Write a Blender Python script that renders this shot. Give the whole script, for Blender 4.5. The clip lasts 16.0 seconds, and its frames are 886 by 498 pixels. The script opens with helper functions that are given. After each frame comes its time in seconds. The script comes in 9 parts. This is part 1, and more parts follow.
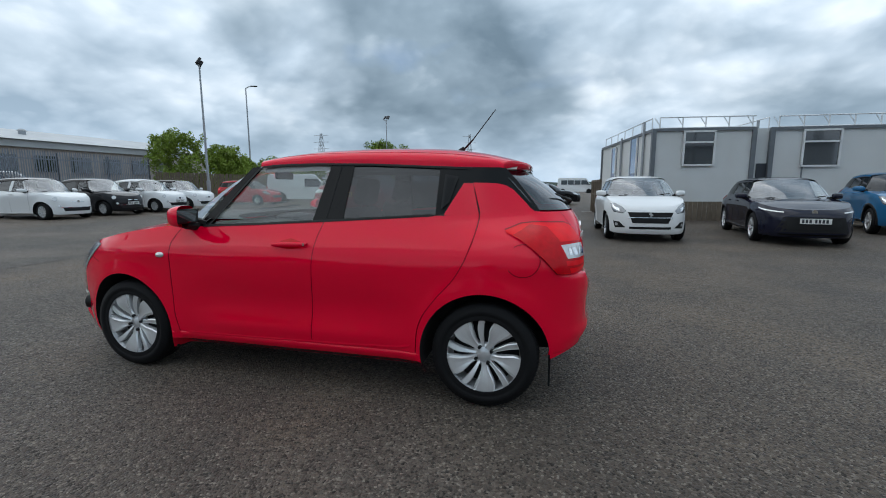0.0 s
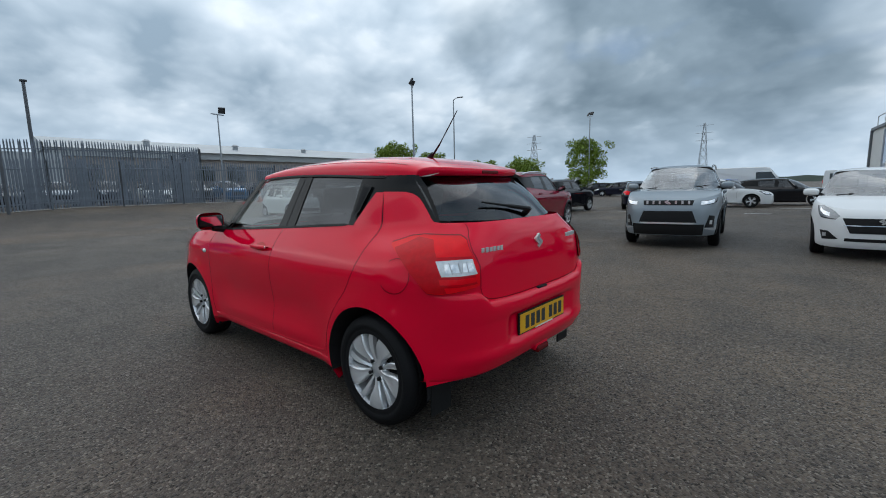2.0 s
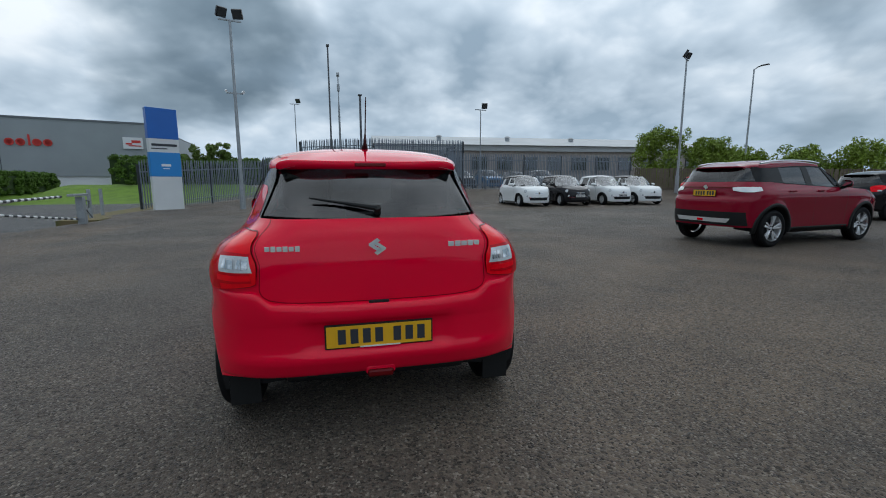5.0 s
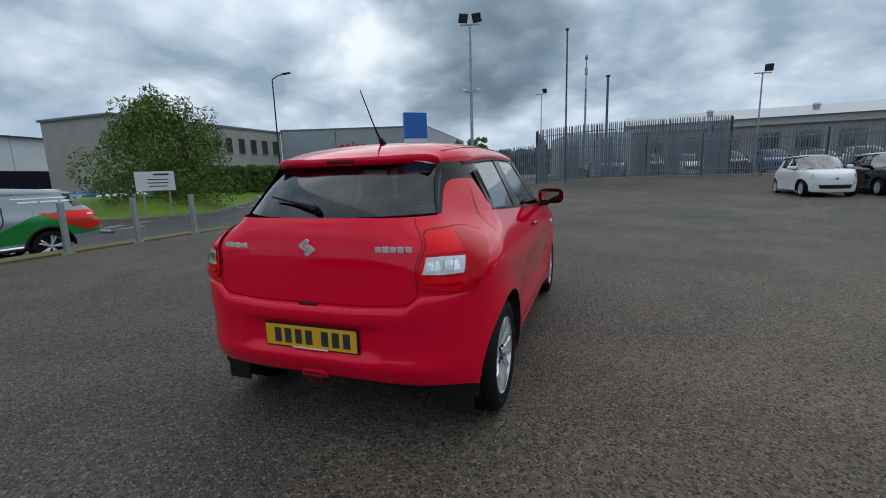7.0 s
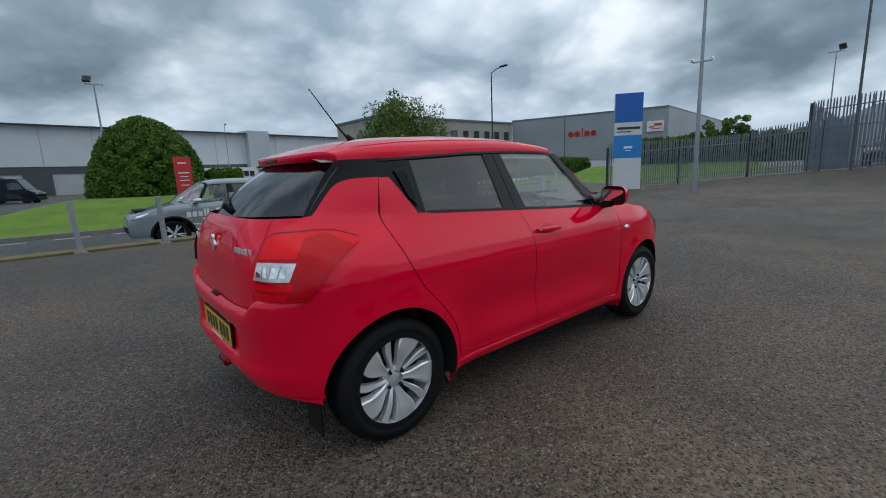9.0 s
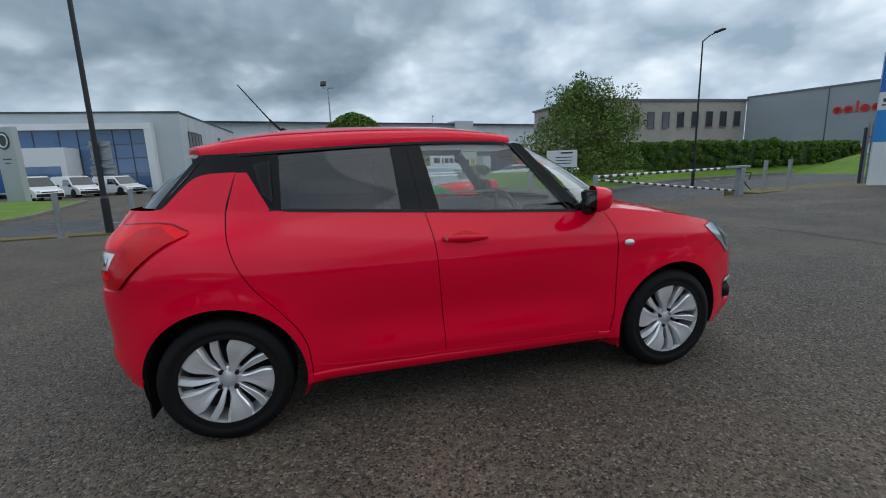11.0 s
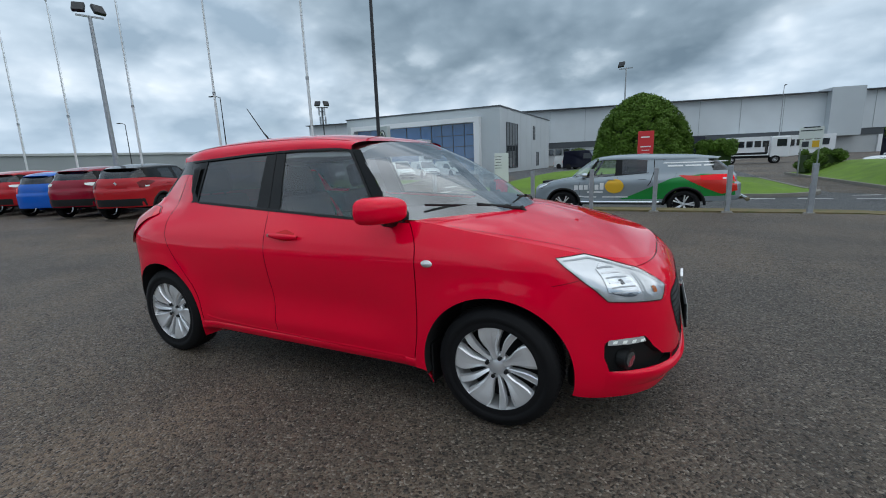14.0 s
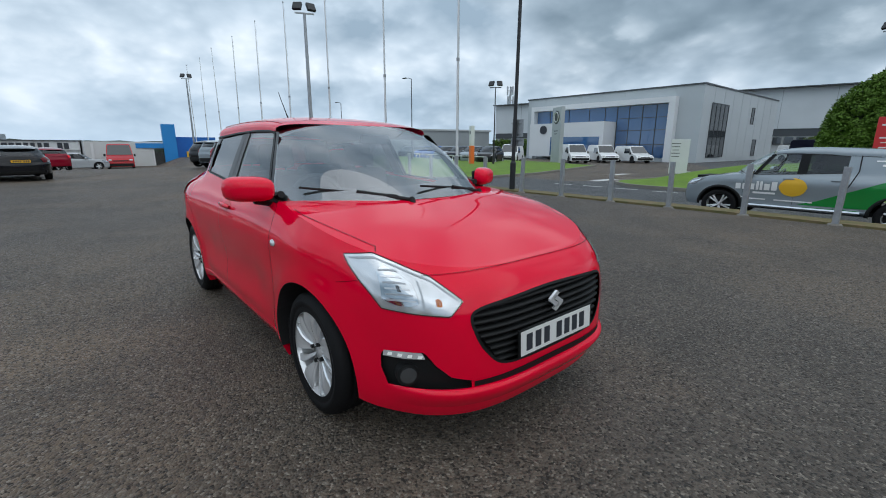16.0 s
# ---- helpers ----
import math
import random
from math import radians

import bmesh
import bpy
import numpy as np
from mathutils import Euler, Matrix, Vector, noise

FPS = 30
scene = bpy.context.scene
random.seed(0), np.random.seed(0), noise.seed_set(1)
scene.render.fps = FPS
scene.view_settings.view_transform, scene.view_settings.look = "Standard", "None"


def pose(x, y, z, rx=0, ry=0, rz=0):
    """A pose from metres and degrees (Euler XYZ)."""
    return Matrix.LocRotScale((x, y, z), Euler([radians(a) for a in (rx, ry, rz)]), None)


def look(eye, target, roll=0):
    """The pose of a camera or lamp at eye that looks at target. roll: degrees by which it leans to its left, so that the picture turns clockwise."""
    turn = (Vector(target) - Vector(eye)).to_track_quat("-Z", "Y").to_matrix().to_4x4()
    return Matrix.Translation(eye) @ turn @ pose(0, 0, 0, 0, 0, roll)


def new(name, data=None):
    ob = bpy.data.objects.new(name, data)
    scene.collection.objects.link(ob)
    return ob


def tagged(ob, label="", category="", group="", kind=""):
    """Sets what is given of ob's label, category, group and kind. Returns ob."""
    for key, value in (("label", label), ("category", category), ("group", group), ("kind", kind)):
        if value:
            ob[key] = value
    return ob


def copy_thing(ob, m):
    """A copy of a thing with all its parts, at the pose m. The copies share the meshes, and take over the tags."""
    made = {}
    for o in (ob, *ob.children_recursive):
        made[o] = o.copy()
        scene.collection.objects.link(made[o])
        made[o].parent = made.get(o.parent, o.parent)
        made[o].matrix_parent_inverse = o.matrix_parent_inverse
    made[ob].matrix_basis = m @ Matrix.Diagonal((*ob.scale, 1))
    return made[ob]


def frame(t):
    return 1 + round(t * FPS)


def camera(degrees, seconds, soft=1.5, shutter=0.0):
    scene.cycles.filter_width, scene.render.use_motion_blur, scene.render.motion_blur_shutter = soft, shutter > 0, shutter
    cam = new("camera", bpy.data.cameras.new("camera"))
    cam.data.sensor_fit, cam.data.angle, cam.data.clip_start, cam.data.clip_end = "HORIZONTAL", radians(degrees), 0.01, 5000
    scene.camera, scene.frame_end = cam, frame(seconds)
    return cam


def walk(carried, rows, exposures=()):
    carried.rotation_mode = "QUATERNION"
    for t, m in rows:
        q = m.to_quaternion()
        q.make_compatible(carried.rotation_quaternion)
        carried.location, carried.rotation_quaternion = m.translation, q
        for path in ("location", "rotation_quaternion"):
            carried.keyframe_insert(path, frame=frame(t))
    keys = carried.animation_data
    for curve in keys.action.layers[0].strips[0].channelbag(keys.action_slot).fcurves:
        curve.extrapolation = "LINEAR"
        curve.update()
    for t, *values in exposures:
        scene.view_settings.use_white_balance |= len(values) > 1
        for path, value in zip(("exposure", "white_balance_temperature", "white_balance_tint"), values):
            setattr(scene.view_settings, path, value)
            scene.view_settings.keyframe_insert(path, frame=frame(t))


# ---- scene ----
cam = camera(91.3, 16.0, soft=1.0)
PATH = [
    (0, (-1.563, 3.117, 1.247), (-1.087, 1.196, 0.958), -0.1),
    (0.5, (-1.968, 2.975, 1.268), (-1.29, 1.115, 0.979), -1.0),
    (1, (-2.36, 2.794, 1.281), (-1.494, 1.014, 0.993), -0.4),
    (1.5, (-2.663, 2.494, 1.284), (-1.638, 0.8, 0.999), 0.1),
    (2, (-2.997, 2.237, 1.274), (-1.685, 0.752, 0.998), -1.3),
    (2.5, (-3.248, 1.938, 1.243), (-1.826, 0.56, 0.962), -1.0),
    (3, (-3.457, 1.616, 1.286), (-1.913, 0.378, 0.998), -0.8),
    (3.5, (-3.719, 1.282, 1.299), (-1.993, 0.314, 1.006), -0.6),
    (3.7, (-3.762, 1.139, 1.277), (-2.01, 0.221, 0.982), -0.4),
    (5.8, (-3.878, -0.484, 1.286), (-1.905, -0.43, 0.967), -1.2),
    (6, (-3.843, -0.649, 1.294), (-1.879, -0.449, 0.973), -1.6),
    (6.5, (-3.701, -0.973, 1.27), (-1.783, -0.509, 0.942), -1.8),
    (7, (-3.445, -1.291, 1.29), (-1.591, -0.622, 0.948), -1.8),
    (7.5, (-3.199, -1.656, 1.305), (-1.467, -0.719, 0.958), -3.0),
    (8, (-2.875, -1.91, 1.26), (-1.219, -0.843, 0.917), -1.7),
    (8.5, (-2.596, -2.211, 1.26), (-1.144, -0.88, 0.912), -2.7),
    (8.7, (-2.479, -2.322, 1.284), (-1.108, -0.909, 0.933), -2.7),
    (10.8, (-0.834, -2.865, 1.284), (-0.234, -0.997, 0.897), -1.3),
    (11, (-0.677, -2.902, 1.262), (-0.205, -0.997, 0.883), -2.1),
    (11.5, (-0.244, -2.984, 1.276), (-0.082, -1.026, 0.904), -2.4),
    (12, (0.178, -2.945, 1.264), (0.135, -0.978, 0.906), -2.1),
    (12.5, (0.623, -2.979, 1.268), (0.293, -1.037, 0.924), -2.5),
    (13, (1.011, -2.914, 1.243), (0.522, -1.007, 0.891), -2.0),
    (13.5, (1.422, -2.754, 1.281), (0.777, -0.895, 0.923), -1.4),
    (14, (1.872, -2.629, 1.279), (1.0, -0.872, 0.887), -2.3),
    (14.5, (2.206, -2.381, 1.238), (1.206, -0.699, 0.825), -1.9),
    (15, (2.569, -2.154, 1.254), (1.382, -0.599, 0.838), -1.9),
    (15.5, (2.881, -1.901, 1.263), (1.514, -0.509, 0.822), -1.7),
    (16, (3.102, -1.581, 1.286), (1.615, -0.326, 0.825), 0.2),
]
walk(cam, [(t, look(eye, target, roll)) for t, eye, target, roll in PATH], exposures=[(0.0, 0.30), (2.0, 0.17), (5.0, 0.06), (9.0, 0.04), (11.5, 0.17), (13.5, 0.27), (16.0, 0.28)])

# ---- world, sun, exposure ----
world = bpy.data.worlds.new("sky")
scene.world = world
world.use_nodes = True
wn, wl = world.node_tree.nodes, world.node_tree.links
wn.clear()
w_out = wn.new("ShaderNodeOutputWorld")
w_bg = wn.new("ShaderNodeBackground")
w_sky = wn.new("ShaderNodeTexSky")
w_sky.sky_type, w_sky.sun_disc = "NISHITA", False
SUN_EL, SUN_AZ = radians(56), radians(94)
w_sky.sun_elevation, w_sky.sun_rotation = SUN_EL, SUN_AZ
w_sky.dust_density, w_sky.ozone_density = 1.5, 2.0


def wnode(kind, **kw):
    n = wn.new("ShaderNode" + kind)
    for k, v in kw.items():
        if k == "op":
            n.operation = v
        else:
            n.inputs[k].default_value = v
    return n


w_co = wn.new("ShaderNodeTexCoord")
w_sep = wn.new("ShaderNodeSeparateXYZ")
wl.new(w_co.outputs["Generated"], w_sep.inputs[0])
w_up = wnode("Math", op="MAXIMUM")
w_up.inputs[1].default_value = 0.0
wl.new(w_sep.outputs["Z"], w_up.inputs[0])
# a flat cloud deck seen from below: forms shrink and flatten towards the horizon
w_den = wnode("Math", op="ADD")
w_den.inputs[1].default_value = 0.42
wl.new(w_up.outputs[0], w_den.inputs[0])
w_cmb = wnode("VectorMath", op="DIVIDE")
w_flat = wn.new("ShaderNodeCombineXYZ")
wl.new(w_sep.outputs["X"], w_flat.inputs[0])
wl.new(w_sep.outputs["Y"], w_flat.inputs[1])
wl.new(w_flat.outputs[0], w_cmb.inputs[0])
w_d3 = wn.new("ShaderNodeCombineXYZ")
for i in range(3):
    wl.new(w_den.outputs[0], w_d3.inputs[i])
wl.new(w_d3.outputs[0], w_cmb.inputs[1])


def sky_noise(scale, detail, rough, seed, distortion=0.0):
    n = wn.new("ShaderNodeTexNoise")
    n.inputs["Scale"].default_value, n.inputs["Detail"].default_value = scale, detail
    n.inputs["Roughness"].default_value, n.inputs["Distortion"].default_value = rough, distortion
    add = wnode("VectorMath", op="ADD")
    add.inputs[1].default_value = (seed, seed * 0.7, seed * 0.3)
    wl.new(w_cmb.outputs[0], add.inputs[0])
    wl.new(add.outputs[0], n.inputs["Vector"])
    return n


def sky_ramp(src, stops):
    r = wn.new("ShaderNodeValToRGB")
    r.color_ramp.elements[0].position, r.color_ramp.elements[0].color = stops[0][0], (*stops[0][1], 1)
    r.color_ramp.elements[1].position, r.color_ramp.elements[1].color = stops[-1][0], (*stops[-1][1], 1)
    for p, c in stops[1:-1]:
        e = r.color_ramp.elements.new(p)
        e.color = (*c, 1)
    wl.new(src, r.inputs[0])
    return r


def wmix(fac, a, b):
    m = wn.new("ShaderNodeMix")
    m.data_type = "RGBA"
    wl.new(fac, m.inputs[0])
    wl.new(a, m.inputs[6])
    wl.new(b, m.inputs[7])
    return m.outputs[2]


n_big = sky_noise(1.0, 5, 0.5, 3.1, 0.2)
n_fine = sky_noise(2.3, 8, 0.54, 11.7, 0.15)
# rounded heads of the clouds
puff = wn.new("ShaderNodeTexVoronoi")
puff.feature = "SMOOTH_F1"
puff.inputs["Scale"].default_value, puff.inputs["Detail"].default_value = 3.2, 3.0
puff.inputs["Roughness"].default_value, puff.inputs["Smoothness"].default_value = 0.55, 0.8
puff_warp = wnode("VectorMath", op="SCALE")
puff_warp.inputs[3].default_value = 0.22
wl.new(n_fine.outputs["Color"], puff_warp.inputs[0])
puff_at = wnode("VectorMath", op="ADD")
wl.new(w_cmb.outputs[0], puff_at.inputs[0])
wl.new(puff_warp.outputs[0], puff_at.inputs[1])
wl.new(puff_at.outputs[0], puff.inputs["Vector"])
puff_k = wnode("Math", op="MULTIPLY_ADD")
puff_k.inputs[1].default_value, puff_k.inputs[2].default_value = -0.52, 0.335
wl.new(puff.outputs["Distance"], puff_k.inputs[0])
billow = wnode("Math", op="ADD")
wl.new(n_fine.outputs[0], billow.inputs[0])
wl.new(puff_k.outputs[0], billow.inputs[1])
n_gap = sky_noise(1.0, 5, 0.55, 27.3, 0.3)
cloud_lit = sky_ramp(billow.outputs[0], [(0.12, (0.34, 0.44, 0.54)), (0.40, (0.62, 0.72, 0.82)), (0.54, (0.80, 0.88, 0.96)), (0.70, (1.02, 1.06, 1.10))])
cloud_dark = sky_ramp(billow.outputs[0], [(0.12, (0.17, 0.235, 0.295)), (0.45, (0.31, 0.395, 0.47)), (0.72, (0.62, 0.71, 0.79))])

def sky_bank(total, toward, near, far, amount):
    """A wide cloud bank (or, below zero, a bright break) round one direction."""
    dot = wnode("VectorMath", op="DOT_PRODUCT")
    dot.inputs[1].default_value = Vector(toward).normalized()
    wl.new(w_co.outputs["Generated"], dot.inputs[0])
    r = wn.new("ShaderNodeMapRange")
    r.interpolation_type = "SMOOTHSTEP"
    r.inputs[1].default_value, r.inputs[2].default_value = far, near
    r.inputs[3].default_value, r.inputs[4].default_value = 0.0, amount
    wl.new(dot.outputs["Value"], r.inputs[0])
    s = wnode("Math", op="ADD")
    wl.new(total.outputs[0], s.inputs[0])
    wl.new(r.outputs[0], s.inputs[1])
    return s


# dark banks and bright breaks of this sky
big_sum = n_big
for toward, near, far, amount in (
    ((0.48, -0.83, 0.28), 0.975, 0.89, 0.08),
    ((0.93, 0.25, 0.30), 0.993, 0.965, 0.17),
    ((-0.10, 0.95, 0.30), 0.97, 0.85, 0.06),
    ((0.96, -0.06, 0.27), 0.985, 0.94, -0.08),
    ((0.78, -0.60, 0.17), 0.985, 0.955, -0.10),
    ((0.64, 0.75, 0.19), 0.98, 0.88, -0.10),
    ((-0.90, 0.38, 0.15), 0.97, 0.82, -0.08),
):
    big_sum = sky_bank(big_sum, toward, near, far, amount)
dark_fac = sky_ramp(big_sum.outputs[0], [(0.50, (0, 0, 0)), (0.64, (1, 1, 1))])
clouds = wmix(dark_fac.outputs[0], cloud_lit.outputs[0], cloud_dark.outputs[0])
sky_gain = wnode("VectorMath", op="SCALE")
sky_gain.inputs[3].default_value = 0.10
wl.new(w_sky.outputs[0], sky_gain.inputs[0])
gap_fac = sky_ramp(n_gap.outputs[0], [(0.66, (1, 1, 1)), (0.74, (0.35, 0.35, 0.35))])
sky_col = wmix(gap_fac.outputs[0], sky_gain.outputs[0], clouds)
haze_c = wn.new("ShaderNodeRGB")
haze_c.outputs[0].default_value = (0.56, 0.695, 0.835, 1)
haze_f = sky_ramp(w_up.outputs[0], [(0.0, (0.85, 0.85, 0.85)), (0.05, (0.45, 0.45, 0.45)), (0.16, (0, 0, 0))])
sky_col = wmix(haze_f.outputs[0], sky_col, haze_c.outputs[0])
# an overcast sky is brighter overhead than at the horizon
zen = sky_ramp(w_up.outputs[0], [(0.0, (0.84, 0.84, 0.84)), (0.22, (0.86, 0.86, 0.86)), (0.5, (1.02, 1.02, 1.02)), (1.0, (0.95, 0.95, 0.95))])
zmul = wnode("VectorMath", op="MULTIPLY")
wl.new(sky_col, zmul.inputs[0])
wl.new(zen.outputs[0], zmul.inputs[1])
tone = wnode("VectorMath", op="MULTIPLY")
tone.inputs[1].default_value = (0.955, 1.0, 1.035)
wl.new(zmul.outputs[0], tone.inputs[0])
wl.new(tone.outputs[0], w_bg.inputs[0])
w_bg.inputs[1].default_value = 1.0
wl.new(w_bg.outputs[0], w_out.inputs[0])

sun = new("sun", bpy.data.lights.new("sun", "SUN"))
sun.data.energy, sun.data.angle, sun.data.color = 0.86, radians(95), (1.0, 0.97, 0.92)
SUN_AT = Vector((math.cos(SUN_EL) * math.sin(SUN_AZ), math.cos(SUN_EL) * math.cos(SUN_AZ), math.sin(SUN_EL)))
sun.matrix_world = look(SUN_AT * 40, (0, 0, 0))
tagged(sun, kind="structure")

# ---- materials ----
def mat(name, col, rough=0.5, metal=0.0, var=0.0, vscale=6.0, fine=0.0, fscale=80.0, bump=0.0, bscale=60.0,
        coat=0.0, island=0.0, obj=0.0, rvar=0.0, spec=0.5, tint=None, trans=0.0):
    """A procedural surface: base colour with variation at two scales, relief and gloss."""
    m = bpy.data.materials.new(name)
    m.use_nodes = True
    nt = m.node_tree
    n, l = nt.nodes, nt.links
    b = n["Principled BSDF"]
    b.inputs["Base Color"].default_value = (*col, 1)
    b.inputs["Roughness"].default_value, b.inputs["Metallic"].default_value = rough, metal
    b.inputs["Coat Weight"].default_value, b.inputs["Coat Roughness"].default_value = coat, 0.03
    b.inputs["Specular IOR Level"].default_value = spec
    b.inputs["Transmission Weight"].default_value = trans
    co = n.new("ShaderNodeTexCoord")
    out = None

    def noise_tex(scale, detail=4):
        t = n.new("ShaderNodeTexNoise")
        t.inputs["Scale"].default_value, t.inputs["Detail"].default_value = scale, detail
        l.new(co.outputs["Object"], t.inputs["Vector"])
        return t

    def mixed(fac_socket, strength, other, a_socket):
        k = n.new("ShaderNodeMath")
        k.operation = "MULTIPLY"
        k.inputs[1].default_value = strength
        l.new(fac_socket, k.inputs[0])
        mx = n.new("ShaderNodeMix")
        mx.data_type = "RGBA"
        l.new(k.outputs[0], mx.inputs[0])
        if a_socket is None:
            mx.inputs[6].default_value = (*col, 1)
        else:
            l.new(a_socket, mx.inputs[6])
        mx.inputs[7].default_value = (*other, 1)
        return mx.outputs[2]

    dark = tint or tuple(c * 0.55 for c in col)
    if var:
        t = noise_tex(vscale, 5)
        r = n.new("ShaderNodeMapRange")
        r.inputs[1].default_value, r.inputs[2].default_value = 0.35, 0.68
        l.new(t.outputs[0], r.inputs[0])
        out = mixed(r.outputs[0], var, dark, out)
        if rvar:
            rr = n.new("ShaderNodeMapRange")
            rr.inputs[3].default_value, rr.inputs[4].default_value = rough - rvar, rough + rvar
            l.new(t.outputs[0], rr.inputs[0])
            l.new(rr.outputs[0], b.inputs["Roughness"])
    if fine:
        t = noise_tex(fscale, 3)
        r = n.new("ShaderNodeMapRange")
        r.inputs[1].default_value, r.inputs[2].default_value = 0.4, 0.65
        l.new(t.outputs[0], r.inputs[0])
        out = mixed(r.outputs[0], fine, tuple(min(1, c * 1.7) for c in col), out)
    if island:
        g = n.new("ShaderNodeNewGeometry")
        out = mixed(g.outputs["Random Per Island"], island, tuple(c * 0.4 for c in col), out)
    if obj:
        g = n.new("ShaderNodeObjectInfo")
        out = mixed(g.outputs["Random"], obj, tuple(c * 0.5 for c in col), out)
    if out is not None:
        l.new(out, b.inputs["Base Color"])
    if bump:
        t = noise_tex(bscale, 4)
        bp = n.new("ShaderNodeBump")
        bp.inputs["Strength"].default_value, bp.inputs["Distance"].default_value = bump, 0.01
        l.new(t.outputs[0], bp.inputs["Height"])
        l.new(bp.outputs[0], b.inputs["Normal"])
    return m


def glass(name, tintc, rough=0.0, refl=0.10, gain=0.85):
    """A thin window pane: tinted see-through plus a mirror coat that grows towards grazing."""
    m = bpy.data.materials.new(name)
    m.use_nodes = True
    n, l = m.node_tree.nodes, m.node_tree.links
    n.clear()
    o = n.new("ShaderNodeOutputMaterial")
    tr = n.new("ShaderNodeBsdfTransparent")
    tr.inputs[0].default_value = (*tintc, 1)
    gl = n.new("ShaderNodeBsdfGlossy")
    gl.inputs["Roughness"].default_value = rough
    gl.inputs["Color"].default_value = (0.95, 0.97, 1.0, 1)
    fr = n.new("ShaderNodeLayerWeight")
    fr.inputs[0].default_value = 0.5
    pw = n.new("ShaderNodeMath")
    pw.operation = "POWER"
    pw.inputs[1].default_value = 4.0
    l.new(fr.outputs["Facing"], pw.inputs[0])
    ad = n.new("ShaderNodeMath")
    ad.operation = "MULTIPLY_ADD"
    ad.use_clamp = True
    ad.inputs[1].default_value = gain
    ad.inputs[2].default_value = refl
    l.new(pw.outputs[0], ad.inputs[0])
    mx = n.new("ShaderNodeMixShader")
    l.new(ad.outputs[0], mx.inputs[0])
    l.new(tr.outputs[0], mx.inputs[1])
    l.new(gl.outputs[0], mx.inputs[2])
    l.new(mx.outputs[0], o.inputs[0])
    return m


def asphalt_mat(name, base, brown, speck, patch_scale=0.12, speck_scale=75.0, speck_amt=0.85, wet=0.72):
    """Tarmac: dark binder, pale stone specks, brownish dust and older patches."""
    m = bpy.data.materials.new(name)
    m.use_nodes = True
    n, l = m.node_tree.nodes, m.node_tree.links
    b = n["Principled BSDF"]
    co = n.new("ShaderNodeTexCoord")

    def tex(kind, scale, detail=3):
        t = n.new("ShaderNodeTex" + kind)
        t.inputs["Scale"].default_value = scale
        if kind == "Noise":
            t.inputs["Detail"].default_value = detail
        l.new(co.outputs["Object"], t.inputs["Vector"])
        return t

    def rng(sock, a, z, lo=0.0, hi=1.0):
        r = n.new("ShaderNodeMapRange")
        r.inputs[1].default_value, r.inputs[2].default_value = a, z
        r.inputs[3].default_value, r.inputs[4].default_value = lo, hi
        l.new(sock, r.inputs[0])
        return r.outputs[0]

    def mx(fac, a, c):
        k = n.new("ShaderNodeMix")
        k.data_type = "RGBA"
        l.new(fac, k.inputs[0])
        for i, v in ((6, a), (7, c)):
            if isinstance(v, tuple):
                k.inputs[i].default_value = (*v, 1)
            else:
                l.new(v, k.inputs[i])
        return k.outputs[2]

    big = tex("Noise", patch_scale, 6)
    mid = tex("Noise", 1.1, 7)
    clump = tex("Noise", 22.0, 4)
    stone = tex("Voronoi", speck_scale)
    grit = tex("Noise", speck_scale * 0.9, 3)
    c = mx(rng(big.outputs[0], 0.42, 0.60), base, brown)
    c = mx(rng(mid.outputs[0], 0.40, 0.70, 0, 0.7), c, tuple(v * 0.5 for v in base))
    stain = tex("Noise", 0.42, 8)
    c = mx(rng(stain.outputs[0], 0.50, 0.62, 0, 0.5), c, tuple(v * 0.55 for v in base))
    c = mx(rng(stain.outputs[0], 0.46, 0.36, 0, 0.45), c, tuple(v * 1.15 for v in brown))
    c = mx(rng(clump.outputs[0], 0.35, 0.62, 0.55, 0.0), c, tuple(v * 0.4 for v in base))
    sp = n.new("ShaderNodeSeparateColor")
    l.new(stone.outputs["Color"], sp.inputs[0])
    c = mx(rng(sp.outputs[1], 0.05, 0.5, 0.92, 0.0), c, tuple(v * 0.15 for v in base))
    c = mx(rng(sp.outputs[0], 0.86, 0.98, 0, speck_amt), c, speck)
    l.new(c, b.inputs["Base Color"])
    b.inputs["Specular IOR Level"].default_value = 0.35
    l.new(rng(sp.outputs[2], 0.0, 1.0, wet - 0.3, wet + 0.12), b.inputs["Roughness"])
    bp = n.new("ShaderNodeBump")
    bp.inputs["Strength"].default_value, bp.inputs["Distance"].default_value = 1.0, 0.008
    h1 = n.new("ShaderNodeMath")
    h1.operation = "MULTIPLY_ADD"
    h1.inputs[1].default_value = -1.1
    l.new(stone.outputs["Distance"], h1.inputs[0])
    l.new(sp.outputs[0], h1.inputs[2])
    hs = n.new("ShaderNodeMath")
    hs.operation = "ADD"
    l.new(h1.outputs[0], hs.inputs[0])
    l.new(grit.outputs[0], hs.inputs[1])
    l.new(hs.outputs[0], bp.inputs["Height"])
    l.new(bp.outputs[0], b.inputs["Normal"])
    return m


